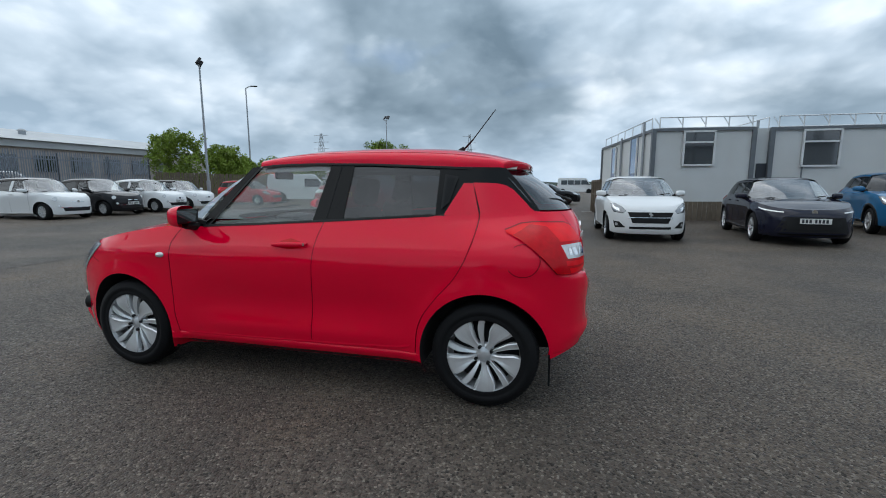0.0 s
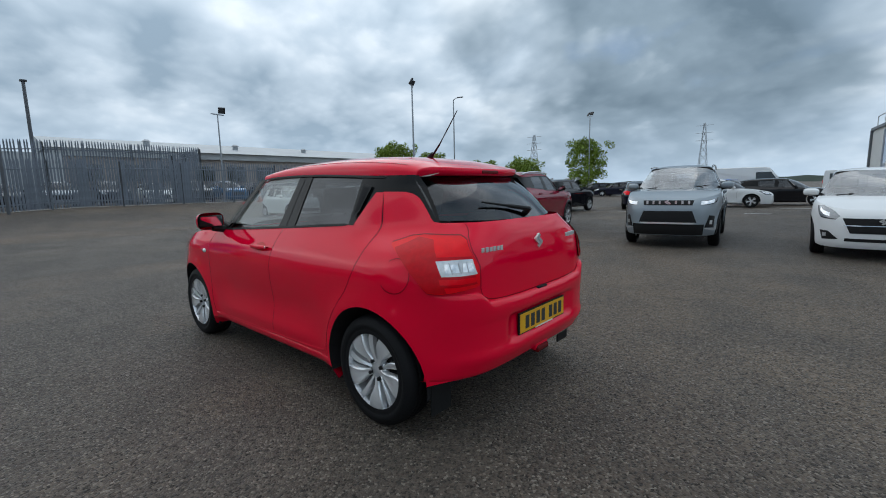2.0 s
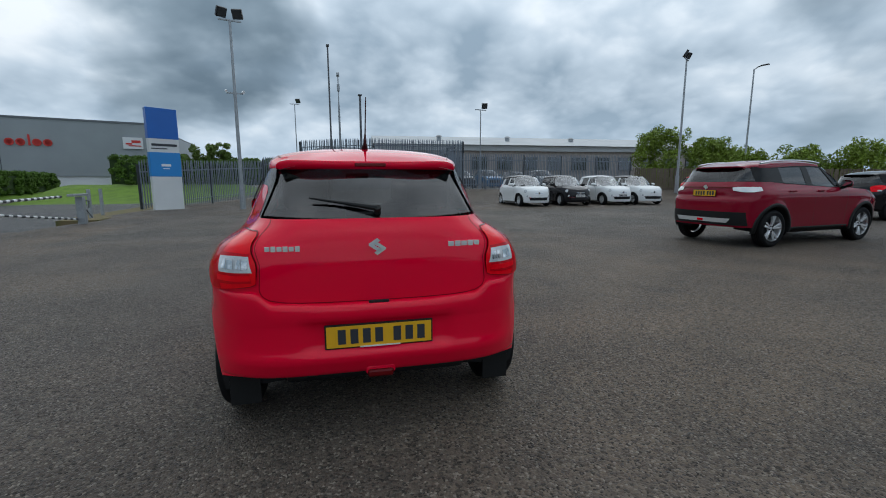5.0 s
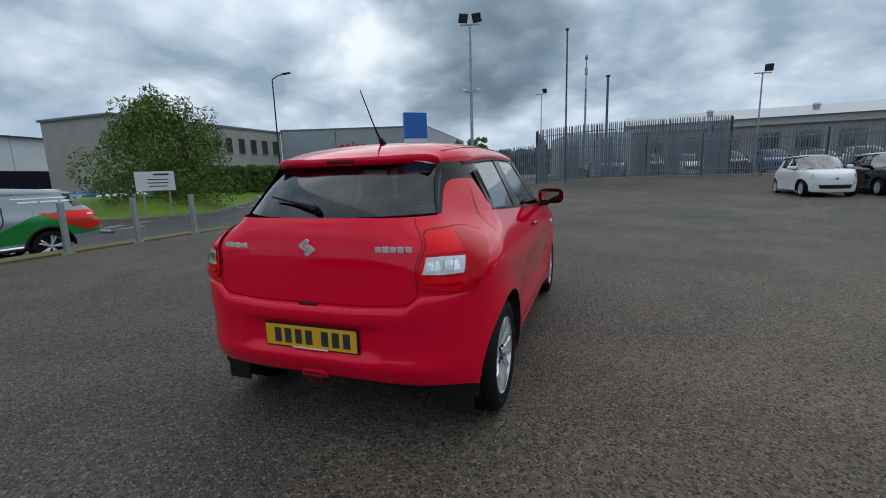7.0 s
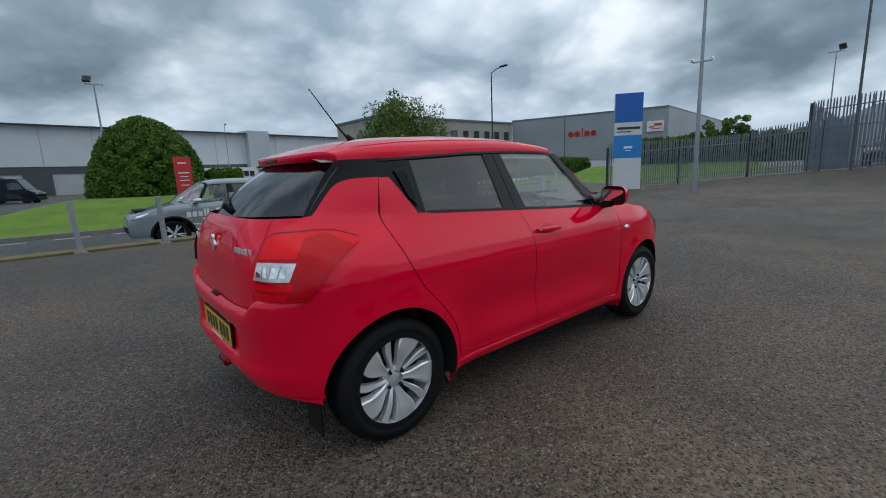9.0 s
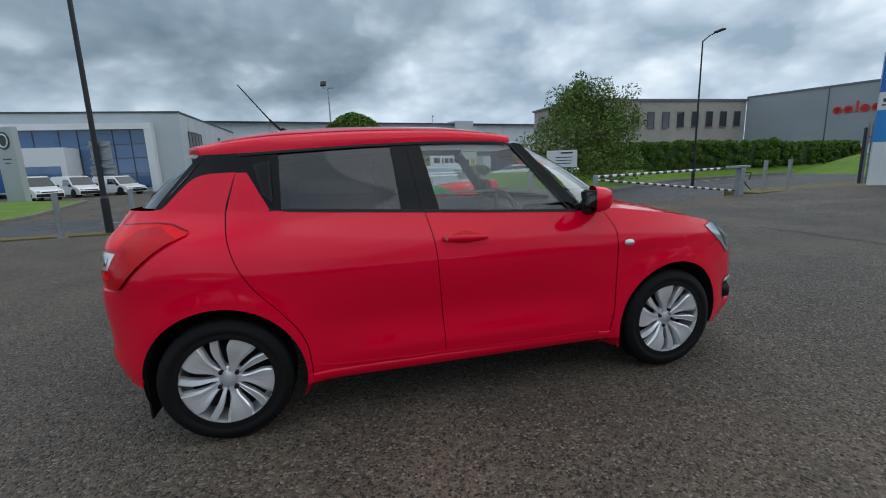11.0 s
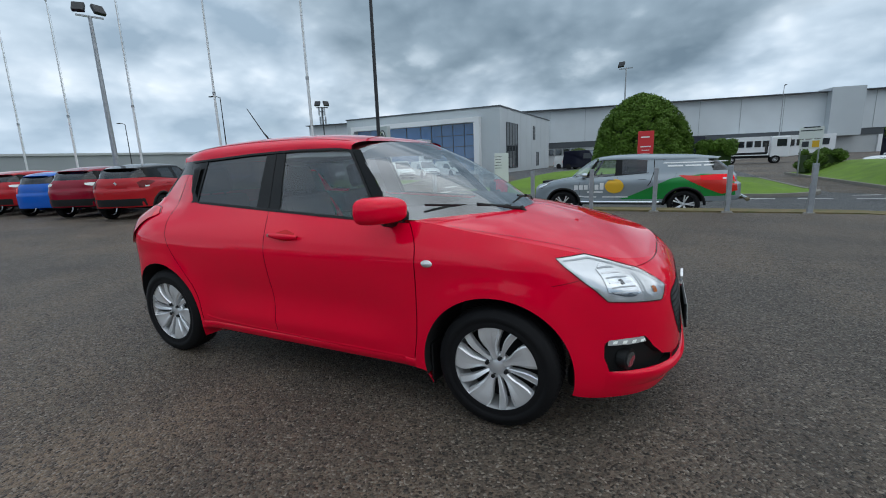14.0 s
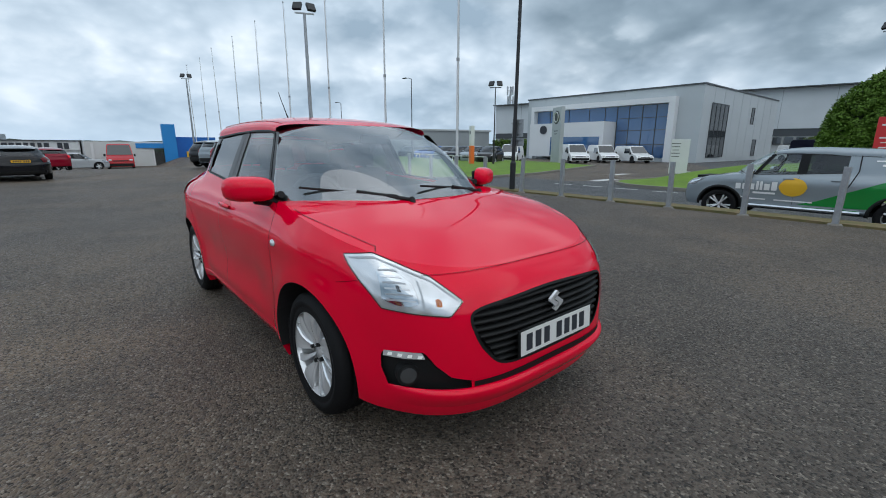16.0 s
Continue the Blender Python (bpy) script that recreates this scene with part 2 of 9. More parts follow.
M = {}
M["yard"] = asphalt_mat("yard tarmac", (0.142, 0.117, 0.096), (0.220, 0.161, 0.110), (0.31, 0.27, 0.22), speck_scale=92.0, speck_amt=0.7)
M["apron"] = asphalt_mat("old pale tarmac", (0.150, 0.129, 0.107), (0.212, 0.176, 0.138), (0.32, 0.29, 0.25), patch_scale=0.35, speck_scale=120.0, speck_amt=0.5)
M["road"] = asphalt_mat("road tarmac", (0.12, 0.124, 0.13), (0.14, 0.14, 0.137), (0.2, 0.2, 0.2), speck_amt=0.3)
M["kerb"] = mat("kerb concrete", (0.22, 0.205, 0.18), 0.9, var=0.5, vscale=2.5, fine=0.3, bump=0.4)
M["strip"] = mat("pale concrete strip", (0.48, 0.47, 0.44), 0.9, var=0.5, vscale=2.0, fine=0.2, bump=0.3)
M["line"] = mat("road marking paint", (0.72, 0.72, 0.70), 0.7, var=0.5, vscale=9, tint=(0.2, 0.2, 0.2))
M["grass"] = mat("mown grass", (0.125, 0.225, 0.014), 0.9, var=0.6, vscale=1.3, fine=0.28, fscale=45, bump=0.8, bscale=60, tint=(0.05, 0.085, 0.016))
M["weed"] = mat("dry verge soil", (0.19, 0.14, 0.07), 0.95, var=0.8, vscale=5, tint=(0.09, 0.10, 0.03), bump=0.8, bscale=30)
M["galv"] = mat("galvanised steel", (0.36, 0.38, 0.40), 0.5, 0.6, var=0.4, vscale=9, fine=0.2, bump=0.05)
M["fence"] = mat("weathered palisade steel", (0.24, 0.27, 0.315), 0.6, 0.3, var=0.5, vscale=3, obj=0.35)
M["fencedk"] = mat("dark fence post", (0.05, 0.055, 0.06), 0.6, 0.3)
M["darksteel"] = mat("dull dark grey steel", (0.12, 0.125, 0.135), 0.5, 0.4, var=0.3, vscale=8)
M["blackpole"] = mat("black painted pole", (0.025, 0.026, 0.03), 0.45, 0.2, var=0.3, vscale=8)
M["whitepole"] = mat("white fibreglass pole", (0.72, 0.74, 0.75), 0.35)
M["lampglass"] = mat("floodlight face", (0.05, 0.055, 0.06), 0.15, spec=0.6)
M["wood"] = mat("weathered timber", (0.16, 0.125, 0.09), 0.85, var=0.6, vscale=7, fine=0.3, fscale=50, bump=0.4, obj=0.4)
M["clad_grey"] = mat("grey profiled cladding", (0.33, 0.36, 0.375), 0.5, 0.1, var=0.25, vscale=0.25, island=0.12)
M["clad_ware"] = mat("silver grey profiled cladding", (0.62, 0.66, 0.685), 0.5, 0.1, var=0.15, vscale=0.3, island=0.08)
M["clad_show"] = mat("light grey flat cladding", (0.51, 0.55, 0.575), 0.5, 0.1, var=0.12, vscale=0.3, island=0.08)
M["clad_lt"] = mat("pale roof sheeting", (0.48, 0.50, 0.51), 0.55, 0.1, var=0.25, vscale=0.3)
M["clad_dk"] = mat("dark grey cladding band", (0.075, 0.085, 0.095), 0.5, 0.1, var=0.3, vscale=0.5)
M["clad_white"] = mat("white facade panel", (0.74, 0.755, 0.77), 0.5, var=0.12, vscale=0.6, tint=(0.6, 0.62, 0.63))
M["brick_brown"] = mat("pale brown brick wall", (0.42, 0.37, 0.335), 0.9, var=0.5, vscale=3, bump=0.3)
M["render_wall"] = mat("pebbledash wall", (0.36, 0.34, 0.30), 0.95, var=0.35, vscale=0.8, fine=0.35, fscale=20, bump=0.5)
M["winblue"] = mat("blue reflecting glazing", (0.045, 0.12, 0.27), 0.04, 0.0, spec=1.0, coat=1.0)
M["windark"] = mat("dark window glazing", (0.022, 0.027, 0.032), 0.05, spec=0.9, coat=0.6)
M["frame_white"] = mat("white window frame", (0.7, 0.71, 0.71), 0.4)
M["frame_dark"] = mat("dark window frame", (0.05, 0.055, 0.06), 0.4)
M["cabin"] = mat("cream cabin panel", (0.60, 0.615, 0.61), 0.6, var=0.3, vscale=0.9, fine=0.1, tint=(0.45, 0.45, 0.42), bump=0.05)
M["cabin_trim"] = mat("grey cabin trim", (0.16, 0.175, 0.19), 0.5, 0.2, var=0.3)
M["red_sign"] = mat("red sign board", (0.62, 0.03, 0.035), 0.4)
M["blue_sign"] = mat("blue sign panel", (0.012, 0.13, 0.50), 0.3, var=0.15, vscale=1)
M["blue_lt"] = mat("light blue sign panel", (0.02, 0.24, 0.62), 0.3)
M["white_sign"] = mat("white sign panel", (0.70, 0.71, 0.71), 0.45, var=0.12, vscale=2)
M["grey_sign"] = mat("silver sign panel", (0.42, 0.45, 0.47), 0.45, 0.2, var=0.15, vscale=1)
M["orange"] = mat("orange sign panel", (0.80, 0.16, 0.02), 0.4)
M["txt_dark"] = mat("dark lettering", (0.03, 0.035, 0.045), 0.5)
M["txt_white"] = mat("white lettering", (0.8, 0.8, 0.8), 0.45)
M["txt_red"] = mat("red lettering", (0.65, 0.04, 0.03), 0.45)
M["yellow"] = mat("yellow paint", (0.75, 0.42, 0.02), 0.5)
M["leaf"] = mat("broad leaves", (0.125, 0.195, 0.030), 0.6, island=0.55, spec=0.35)
M["leaf_lt"] = mat("young leaves", (0.20, 0.285, 0.030), 0.6, island=0.5, spec=0.35)
M["leaf_con"] = mat("conifer foliage", (0.11, 0.205, 0.024), 0.7, island=0.6, spec=0.3)
M["leaf_hedge"] = mat("hedge leaves", (0.105, 0.195, 0.026), 0.65, island=0.6, spec=0.3)
M["bark"] = mat("bark", (0.10, 0.08, 0.06), 0.95, var=0.5, vscale=12, bump=0.6)
M["far_trees"] = mat("distant woods", (0.055, 0.075, 0.06), 0.9, var=0.6, vscale=0.05)
M["cone"] = mat("faded traffic cone plastic", (0.34, 0.09, 0.05), 0.6)
M["litter"] = mat("pale litter", (0.55, 0.52, 0.45), 0.8)

# ---- building helpers ----
def part(name, bm, material, parent=None, label="", smooth=False):
    """Links a bmesh as one mesh object, under a thing where one is given."""
    me = bpy.data.meshes.new(name)
    bm.to_mesh(me)
    bm.free()
    if smooth:
        me.polygons.foreach_set("use_smooth", [True] * len(me.polygons))
    me.materials.append(M[material] if isinstance(material, str) else material)
    ob = new(name, me)
    if parent is not None:
        ob.parent = parent
    if label:
        ob["label"] = label
    return ob


def same_mesh(name, ob, parent, m):
    o = new(name, ob.data)
    o.parent = parent
    o.matrix_basis = m
    return o


def box(bm, cx, cy, cz, sx, sy, sz, m=None, bevel=0.0):
    """A box by centre and size, with softened edges where asked."""
    r = bmesh.ops.create_cube(bm, size=1.0)
    bmesh.ops.scale(bm, vec=(sx, sy, sz), verts=r["verts"])
    if bevel:
        es = list({e for v in r["verts"] for e in v.link_edges})
        r2 = bmesh.ops.bevel(bm, geom=es, offset=bevel, segments=2, affect="EDGES", profile=0.5)
        vs = list({v for f in r2["faces"] for v in f.verts} | {v for v in r["verts"] if v.is_valid})
    else:
        vs = r["verts"]
    bmesh.ops.translate(bm, vec=(cx, cy, cz), verts=vs)
    if m is not None:
        bmesh.ops.transform(bm, matrix=m, verts=vs)
    return vs


def tube(bm, a, b, ra, rb=None, seg=10, caps=True):
    """A tapered round bar from a to b."""
    a, b = Vector(a), Vector(b)
    d = b - a
    r = bmesh.ops.create_cone(bm, cap_ends=caps, segments=seg, radius1=ra, radius2=ra if rb is None else rb, depth=d.length)
    q = d.to_track_quat("Z", "Y").to_matrix().to_4x4()
    bmesh.ops.transform(bm, matrix=Matrix.Translation((a + b) / 2) @ q, verts=r["verts"])
    return r["verts"]


def prism(bm, pts, h0, h1):
    """An upright prism over a plan outline."""
    lo = [bm.verts.new((x, y, h0)) for x, y in pts]
    hi = [bm.verts.new((x, y, h1)) for x, y in pts]
    k = len(pts)
    for i in range(k):
        bm.faces.new((lo[i], lo[(i + 1) % k], hi[(i + 1) % k], hi[i]))
    bm.faces.new(hi)
    bm.faces.new(lo[::-1])
    bmesh.ops.recalc_face_normals(bm, faces=bm.faces)


def thing(name, m, label, category, group="", kind=""):
    e = new(name)
    e.matrix_basis = m
    return tagged(e, label, category, group, kind)


def smoothstep(a, b, x):
    k = min(1.0, max(0.0, (x - a) / (b - a)))
    return k * k * (3 - 2 * k)


ROAD_Z = -0.36
EDGE_Y = 8.25


def ground_z(x, y):
    """Yard level, with the bank towards the steel fence and the drop to the road."""
    yard = 0.10 * smoothstep(7, 15, x) + 0.62 * smoothstep(16.5, 24, x) * smoothstep(10, -3, y)
    if x > 24:
        yard += 0.0
    gate = smoothstep(6.2, 7.4, x) * smoothstep(13.5, 12.2, x)
    drop = smoothstep(EDGE_Y + 0.1, EDGE_Y + 0.8, y) * (1 - gate) + gate * smoothstep(EDGE_Y - 1, EDGE_Y + 3, y)
    yard -= 0.85 * smoothstep(-24, -50, x) * smoothstep(8, 5, y)
    far = 0.5 * smoothstep(24, 60, y) * smoothstep(12, 30, x)
    return yard * (1 - drop) + ROAD_Z * drop + far


# ---- ground ----
def axis(lo, hi, fine_lo, fine_hi, step):
    v, out = fine_lo, []
    while v <= fine_hi + 1e-6:
        out.append(v)
        v += step
    g, s = fine_hi, step
    while g < hi:
        s *= 1.35
        g = min(hi, g + s)
        out.append(g)
    g, s = fine_lo, step
    while g > lo:
        s *= 1.35
        g = max(lo, g - s)
        out.insert(0, g)
    return out


def sheet(xs, ys, zf):
    bm = bmesh.new()
    vv = [[bm.verts.new((x, y, zf(x, y))) for x in xs] for y in ys]
    for j in range(len(ys) - 1):
        for i in range(len(xs) - 1):
            bm.faces.new((vv[j][i], vv[j][i + 1], vv[j + 1][i + 1], vv[j + 1][i]))
    return bm


bm = sheet(axis(-1800, 1800, -16, 26, 0.6), axis(-1800, 1800, -14, 10.6, 0.3), ground_z)
tagged(part("ground", bm, "yard", smooth=True), "dark worn tarmac yard with pale stone specks and dusty patches", "ground", kind="structure")


# paler old tarmac apron across the yard, before the bank
bm = sheet([6.5 + 0.45 * i for i in range(15)], [-26 + 0.5 * i for i in range(65)], lambda x, y: ground_z(x, y) + 0.004)
tagged(part("pavement", bm, "apron", smooth=True), "paler worn tarmac apron before the fence bank", "pavement", kind="structure")


def strip(pts, width):
    """Left and right outline of a band along a line of plan points."""
    lft, rgt = [], []
    for i, p in enumerate(pts):
        a = Vector(pts[max(0, i - 1)])
        b = Vector(pts[min(len(pts) - 1, i + 1)])
        d = (b - a).normalized()
        nrm = Vector((-d.y, d.x)) * width / 2
        lft.append(Vector(p) + nrm)
        rgt.append(Vector(p) - nrm)
    return lft, rgt


def band(bm, pts, width, z0, z1):
    lft, rgt = strip(pts, width)
    prism(bm, [tuple(v) for v in lft] + [tuple(v) for v in rgt[::-1]], z0, z1)


def slab(name, pts, z0, z1, material, label, category):
    bm = bmesh.new()
    prism(bm, pts, z0, z1)
    return tagged(part(name, bm, material), label, category, kind="structure")


# the public road and the drives that leave it
slab("road", [(-60, 9.25), (6.9, 9.25), (7.2, 9.9), (12.4, 9.9), (13.2, 9.25), (60, 10.5), (110, 10), (110, 24.5), (38, 24.2), (22, 22.2), (14, 18.6), (9.4, 16.4), (7.6, 18), (7.6, 40), (9.5, 64), (4, 78), (-60, 78), (-60, 47), (-16, 48.5), (-11, 40), (-7, 28), (-7.6, 19), (-9.5, 17), (-13, 17.2), (-60, 17)],
     ROAD_Z - 0.3, ROAD_Z + 0.006, "road", "grey worn tarmac public road beside the yard", "road")


def in_poly(p, poly):
    x, y = p
    c = False
    for (ax, ay), (bx, by) in zip(poly, poly[1:] + poly[:1]):
        if (ay > y) != (by > y) and x < (bx - ax) * (y - ay) / (by - ay) + ax:
            c = not c
    return c


def to_poly(p, poly):
    best, bd = p, 1e9
    for a, b in zip(poly, poly[1:] + poly[:1]):
        dx, dy = b[0] - a[0], b[1] - a[1]
        k = max(0.0, min(1.0, ((p[0] - a[0]) * dx + (p[1] - a[1]) * dy) / (dx * dx + dy * dy + 1e-12)))
        q = (a[0] + k * dx, a[1] + k * dy)
        d = (q[0] - p[0]) ** 2 + (q[1] - p[1]) ** 2
        if d < bd:
            best, bd = q, d
    return best


def lawn(name, pts, label, rise=0.0, ramp=2.5):
    """A kerbed lawn that swells gently from its raised concrete kerb towards the middle."""
    tot = 0.42
    xs, ys = [q[0] for q in pts], [q[1] for q in pts]
    lo, hi = (min(xs), min(ys)), (max(xs), max(ys))
    nx, ny = int((hi[0] - lo[0]) / tot) + 2, int((hi[1] - lo[1]) / tot) + 2
    rows, use = {}, []
    vs, fs = [], []

    def at(i, j):
        if (i, j) not in rows:
            x, y = lo[0] + i * tot, lo[1] + j * tot
            q = to_poly((x, y), pts)
            if not in_poly((x, y), pts):
                x, y = q
            d = math.dist((x, y), q)
            rows[i, j] = len(vs)
            vs.append((x, y, ROAD_Z + 0.11 + rise * smoothstep(0, ramp, d) + 0.03 * noise.noise((x * 0.7, y * 0.7, 2.0)) * min(1.0, d)))
        return rows[i, j]

    for i in range(nx):
        for j in range(ny):
            c = [(lo[0] + (i + a) * tot, lo[1] + (j + b) * tot) for a, b in ((0, 0), (1, 0), (1, 1), (0, 1))]
            if any(in_poly(q, pts) for q in c):
                fs.append(tuple(at(i + a, j + b) for a, b in ((0, 0), (1, 0), (1, 1), (0, 1))))
    me = bpy.data.meshes.new(name)
    me.from_pydata(vs, [], fs)
    me.polygons.foreach_set("use_smooth", [True] * len(me.polygons))
    me.materials.append(M["grass"])
    tagged(new(name, me), label, "lawn", kind="structure")
    bm = bmesh.new()
    band(bm, pts + [pts[0]], 0.16, ROAD_Z - 0.2, ROAD_Z + 0.13)
    tagged(part("kerb", bm, "kerb"), "pale concrete kerb along the lawn", "kerb", kind="structure")


def arc(cx, cy, r, a0, a1, k=8):
    return [(cx + r * math.cos(radians(a0 + (a1 - a0) * i / k)), cy + r * math.sin(radians(a0 + (a1 - a0) * i / k))) for i in range(k + 1)]


lawn("lawn_island", arc(-5.0, 18.6, 2.4, 180, 265) + [(0, 16.0)] + arc(5.0, 18.0, 2.2, -80, 20) + [(7.0, 27), (5, 31), (-6, 31)], "mown grass island with kerb by the road", 0.85, 5.0)
lawn("lawn_west", [(-60, 11.6)] + arc(-16.5, 15.2, 3.4, -90, 20) + [(-13.6, 20), (-17.5, 33), (-24, 35), (-60, 35)], "mown grass in front of the showroom", 0.25, 4.0)
lawn("lawn_east", arc(12.6, 20.3, 3.2, 200, 290) + [(22, 22.4), (36, 24.4), (80, 24.8), (80, 30), (34, 28.5), (13, 34), (9.4, 33)], "long mown grass verge with hedge behind", 0.75, 2.6)

# yard edge: dry verge and low kerb
bm = bmesh.new()
band(bm, [(-60, 8.62), (-12, 8.58), (0, 8.75), (5.4, 8.55), (6.5, 8.1)], 0.55, -0.3, 0.015)
tagged(part("verge", bm, "weed"), "dry weedy strip along the yard edge", "verge", kind="structure")
bm = bmesh.new()
band(bm, [(-60, 9.2), (6.3, 9.2)], 0.14, -0.7, ROAD_Z + 0.11)
tagged(part("kerb", bm, "kerb"), "low concrete kerb below the yard edge", "kerb", kind="structure")
bm = bmesh.new()
band(bm, [(11.9, 8.2), (14.5, 8.6), (18.5, 8.9), (23.8, 9.3)], 1.1, -0.4, 0.09)
tagged(part("verge", bm, "weed"), "dry weedy verge by the entrance gate", "verge", kind="structure")

# road markings
bm = bmesh.new()
for i in range(14):
    x = 8.2 + i * 1.5
    y = 16.6 + (x - 8) * 0.28
    box(bm, x, y, ROAD_Z + 0.012, 0.85, 0.1, 0.006, Matrix.Translation((x, y, 0)) @ Matrix.Rotation(0.27, 4, "Z") @ Matrix.Translation((-x, -y, 0)))
for i in range(12):
    box(bm, 8.0 - i * 1.5, 15.3, ROAD_Z + 0.012, 0.9, 0.1, 0.006)
for x, y, a in ((-9.2, 30, 0.2), (-10.5, 24, 0.5), (-8.6, 19, 0.3)):
    box(bm, x, y, ROAD_Z + 0.012, 0.5, 1.9, 0.006)
tagged(part("road_marking", bm, "line"), "worn white dashed road markings", "road marking", kind="structure")
bm = bmesh.new()
for i in range(7):
    box(bm, 9.0 - i * 2.5, -19.0, 0.006, 0.9, 0.09, 0.006)
    box(bm, 8.0 - i * 2.5, -23.5, 0.006, 1.2, 0.09, 0.006)
tagged(part("bay_marking", bm, "line"), "short white parking bay marks on tarmac", "bay marking", kind="structure")


# ---- bollards, gate and kerbside posts ----
def bollard():
    e = thing("bollard", pose(0.48, EDGE_Y, -0.02), "grey galvanised steel bollard post at the yard edge", "bollard", "bollards along the yard edge")
    bm = bmesh.new()
    box(bm, 0, 0, 0.49, 0.09, 0.09, 1.0, bevel=0.008)
    part("post", bm, "galv", e)
    bm = bmesh.new()
    box(bm, 0, 0, 0.995, 0.094, 0.094, 0.012, bevel=0.004)
    part("cap", bm, "galv", e)
    bm = bmesh.new()
    tube(bm, (0, 0, 0.0), (0, 0, 0.045), 0.12, 0.09, 12)
    part("footing", bm, "kerb", e)
    return e


B0 = bollard()
rnd = random.Random(4)
for k in (-11, -10, -9, -8, -7, -6, -5, -4, -3, -2, -1, 1, 2, 3):
    copy_thing(B0, pose(0.48 + 1.39 * k + rnd.uniform(-0.05, 0.05), EDGE_Y + rnd.uniform(-0.06, 0.08), -0.02, rnd.uniform(-2, 2), rnd.uniform(-2, 2), rnd.uniform(-6, 6)))
for x, y in ((12.9, 8.3), (14.3, 8.6)):
    copy_thing(B0, pose(x, y, 0.04, 0, 1, 5))

gate = thing("barrier_gate", pose(6.35, 7.75, 0.0), "open steel barrier gate with black and white striped bars", "gate")
bm = bmesh.new()
box(bm, 0, 0, 0.42, 0.10, 0.10, 0.86, bevel=0.01)
part("hinge_post", bm, "galv", gate)
bm = bmesh.new()
box(bm, 4.95, 0.0, 0.40, 0.16, 0.2, 0.9, bevel=0.01)
box(bm, 4.85, 0.0, 0.90, 0.75, 0.18, 0.07, bevel=0.01)
part("latch_post", bm, "galv", gate)
bm = bmesh.new()
tube(bm, (5.0, -0.02, 0.75), (5.3, -0.05, 0.7), 0.015)
tube(bm, (5.3, -0.05, 0.7), (5.25, -0.05, 0.5), 0.015)
tube(bm, (5.0, -0.1, 0.45), (5.28, -0.1, 0.2), 0.015)
part("cable", bm, "blackpole", gate)


def striped(name, a, b, r, n_seg, parent):
    a, b = Vector(a), Vector(b)
    for i in range(n_seg):
        bm = bmesh.new()
        tube(bm, a.lerp(b, i / n_seg), a.lerp(b, (i + 1) / n_seg), r, seg=8)
        part(name + "_stripe", bm, "txt_dark" if i % 2 else "txt_white", parent)


striped("top_bar", (0, 0, 0.80), (4.6, 0.3, 0.86), 0.035, 34, gate)
striped("brace", (0, 0, 0.72), (4.9, 0.1, 0.18), 0.03, 34, gate)


def street_lamp(x, y, z, h, label, r=0.055, floods=0, arm=0.0, turn=0.0, material="galv", group="", cams=False):
    e = thing("street_lamp" if not floods else "floodlight_mast", pose(x, y, z, 0, 0, turn), label, "lamp post", group)
    bm = bmesh.new()
    tube(bm, (0, 0, 0), (0, 0, 1.1), r * 1.5, r * 1.5, 12)
    tube(bm, (0, 0, 1.1), (0, 0, h), r, r * 0.62, 12)
    part("pole", bm, material, e, smooth=False)
    if arm:
        bm = bmesh.new()
        tube(bm, (0, 0, h - 0.03), (arm * 0.5, 0, h + 0.12), r * 0.5)
        tube(bm, (arm * 0.5, 0, h + 0.12), (arm, 0, h + 0.16), r * 0.5)
        part("arm", bm, material, e)
        bm = bmesh.new()
        box(bm, arm + 0.2, 0, h + 0.17, 0.55, 0.2, 0.08, bevel=0.02)
        part("lamp_head", bm, "blackpole", e)
    if floods:
        bm = bmesh.new()
        box(bm, 0, 0, h, 0.06, 0.85, 0.06)
        part("crossbar", bm, material, e)
        for s in (-1, 1)[:floods]:
            mm = Matrix.Translation((0, 0.3 * s, h + 0.28)) @ Matrix.Rotation(radians(22 * s), 4, "Z") @ Matrix.Rotation(radians(-32), 4, "Y")
            bm = bmesh.new()
            box(bm, 0, 0, 0, 0.14, 0.40, 0.38, mm, bevel=0.02)
            head = part("lamp_head", bm, "blackpole", e)
            bm = bmesh.new()
            box(bm, -0.076, 0, 0, 0.01, 0.33, 0.31, mm)
            part("lens", bm, "lampglass", head)
    if cams:
        bm = bmesh.new()
        box(bm, 0, 0, h * 0.63, 0.05, 0.62, 0.05)
        part("camera_bracket", bm, material, e)
        for s in (-1, 1):
            bm = bmesh.new()
            tube(bm, (-0.2, 0.33 * s, h * 0.63 + 0.02), (0.12, 0.33 * s, h * 0.63 + 0.1), 0.055)
            part("security_camera", bm, "whitepole", e)
    return e


street_lamp(16.5, 4.3, ground_z(16.5, 4.3) - 0.02, 7.7, "grey floodlight mast with two heads and security cameras", floods=2, cams=True, turn=15, r=0.08)
street_lamp(20.2, -21.0, 0.5, 8.2, "tall grey floodlight mast with two heads behind the parked cars", floods=2, turn=35, r=0.08, group="floodlight masts")
street_lamp(24.6, -31, 0.5, 9.2, "tall grey lamp post with a flat double head", arm=0.5, turn=200, r=0.08)
street_lamp(17.8, -47, 0.2, 8.8, "grey floodlight mast with two heads far across the yard", floods=2, turn=60, r=0.08, group="floodlight masts")
street_lamp(26.1, -9.6, 0.7, 5.5, "grey floodlight mast behind the steel fence", floods=1, turn=10, group="floodlight masts")
street_lamp(38.8, 3.9, 0.5, 7.7, "grey lamp mast behind the steel fence", floods=1, turn=0)
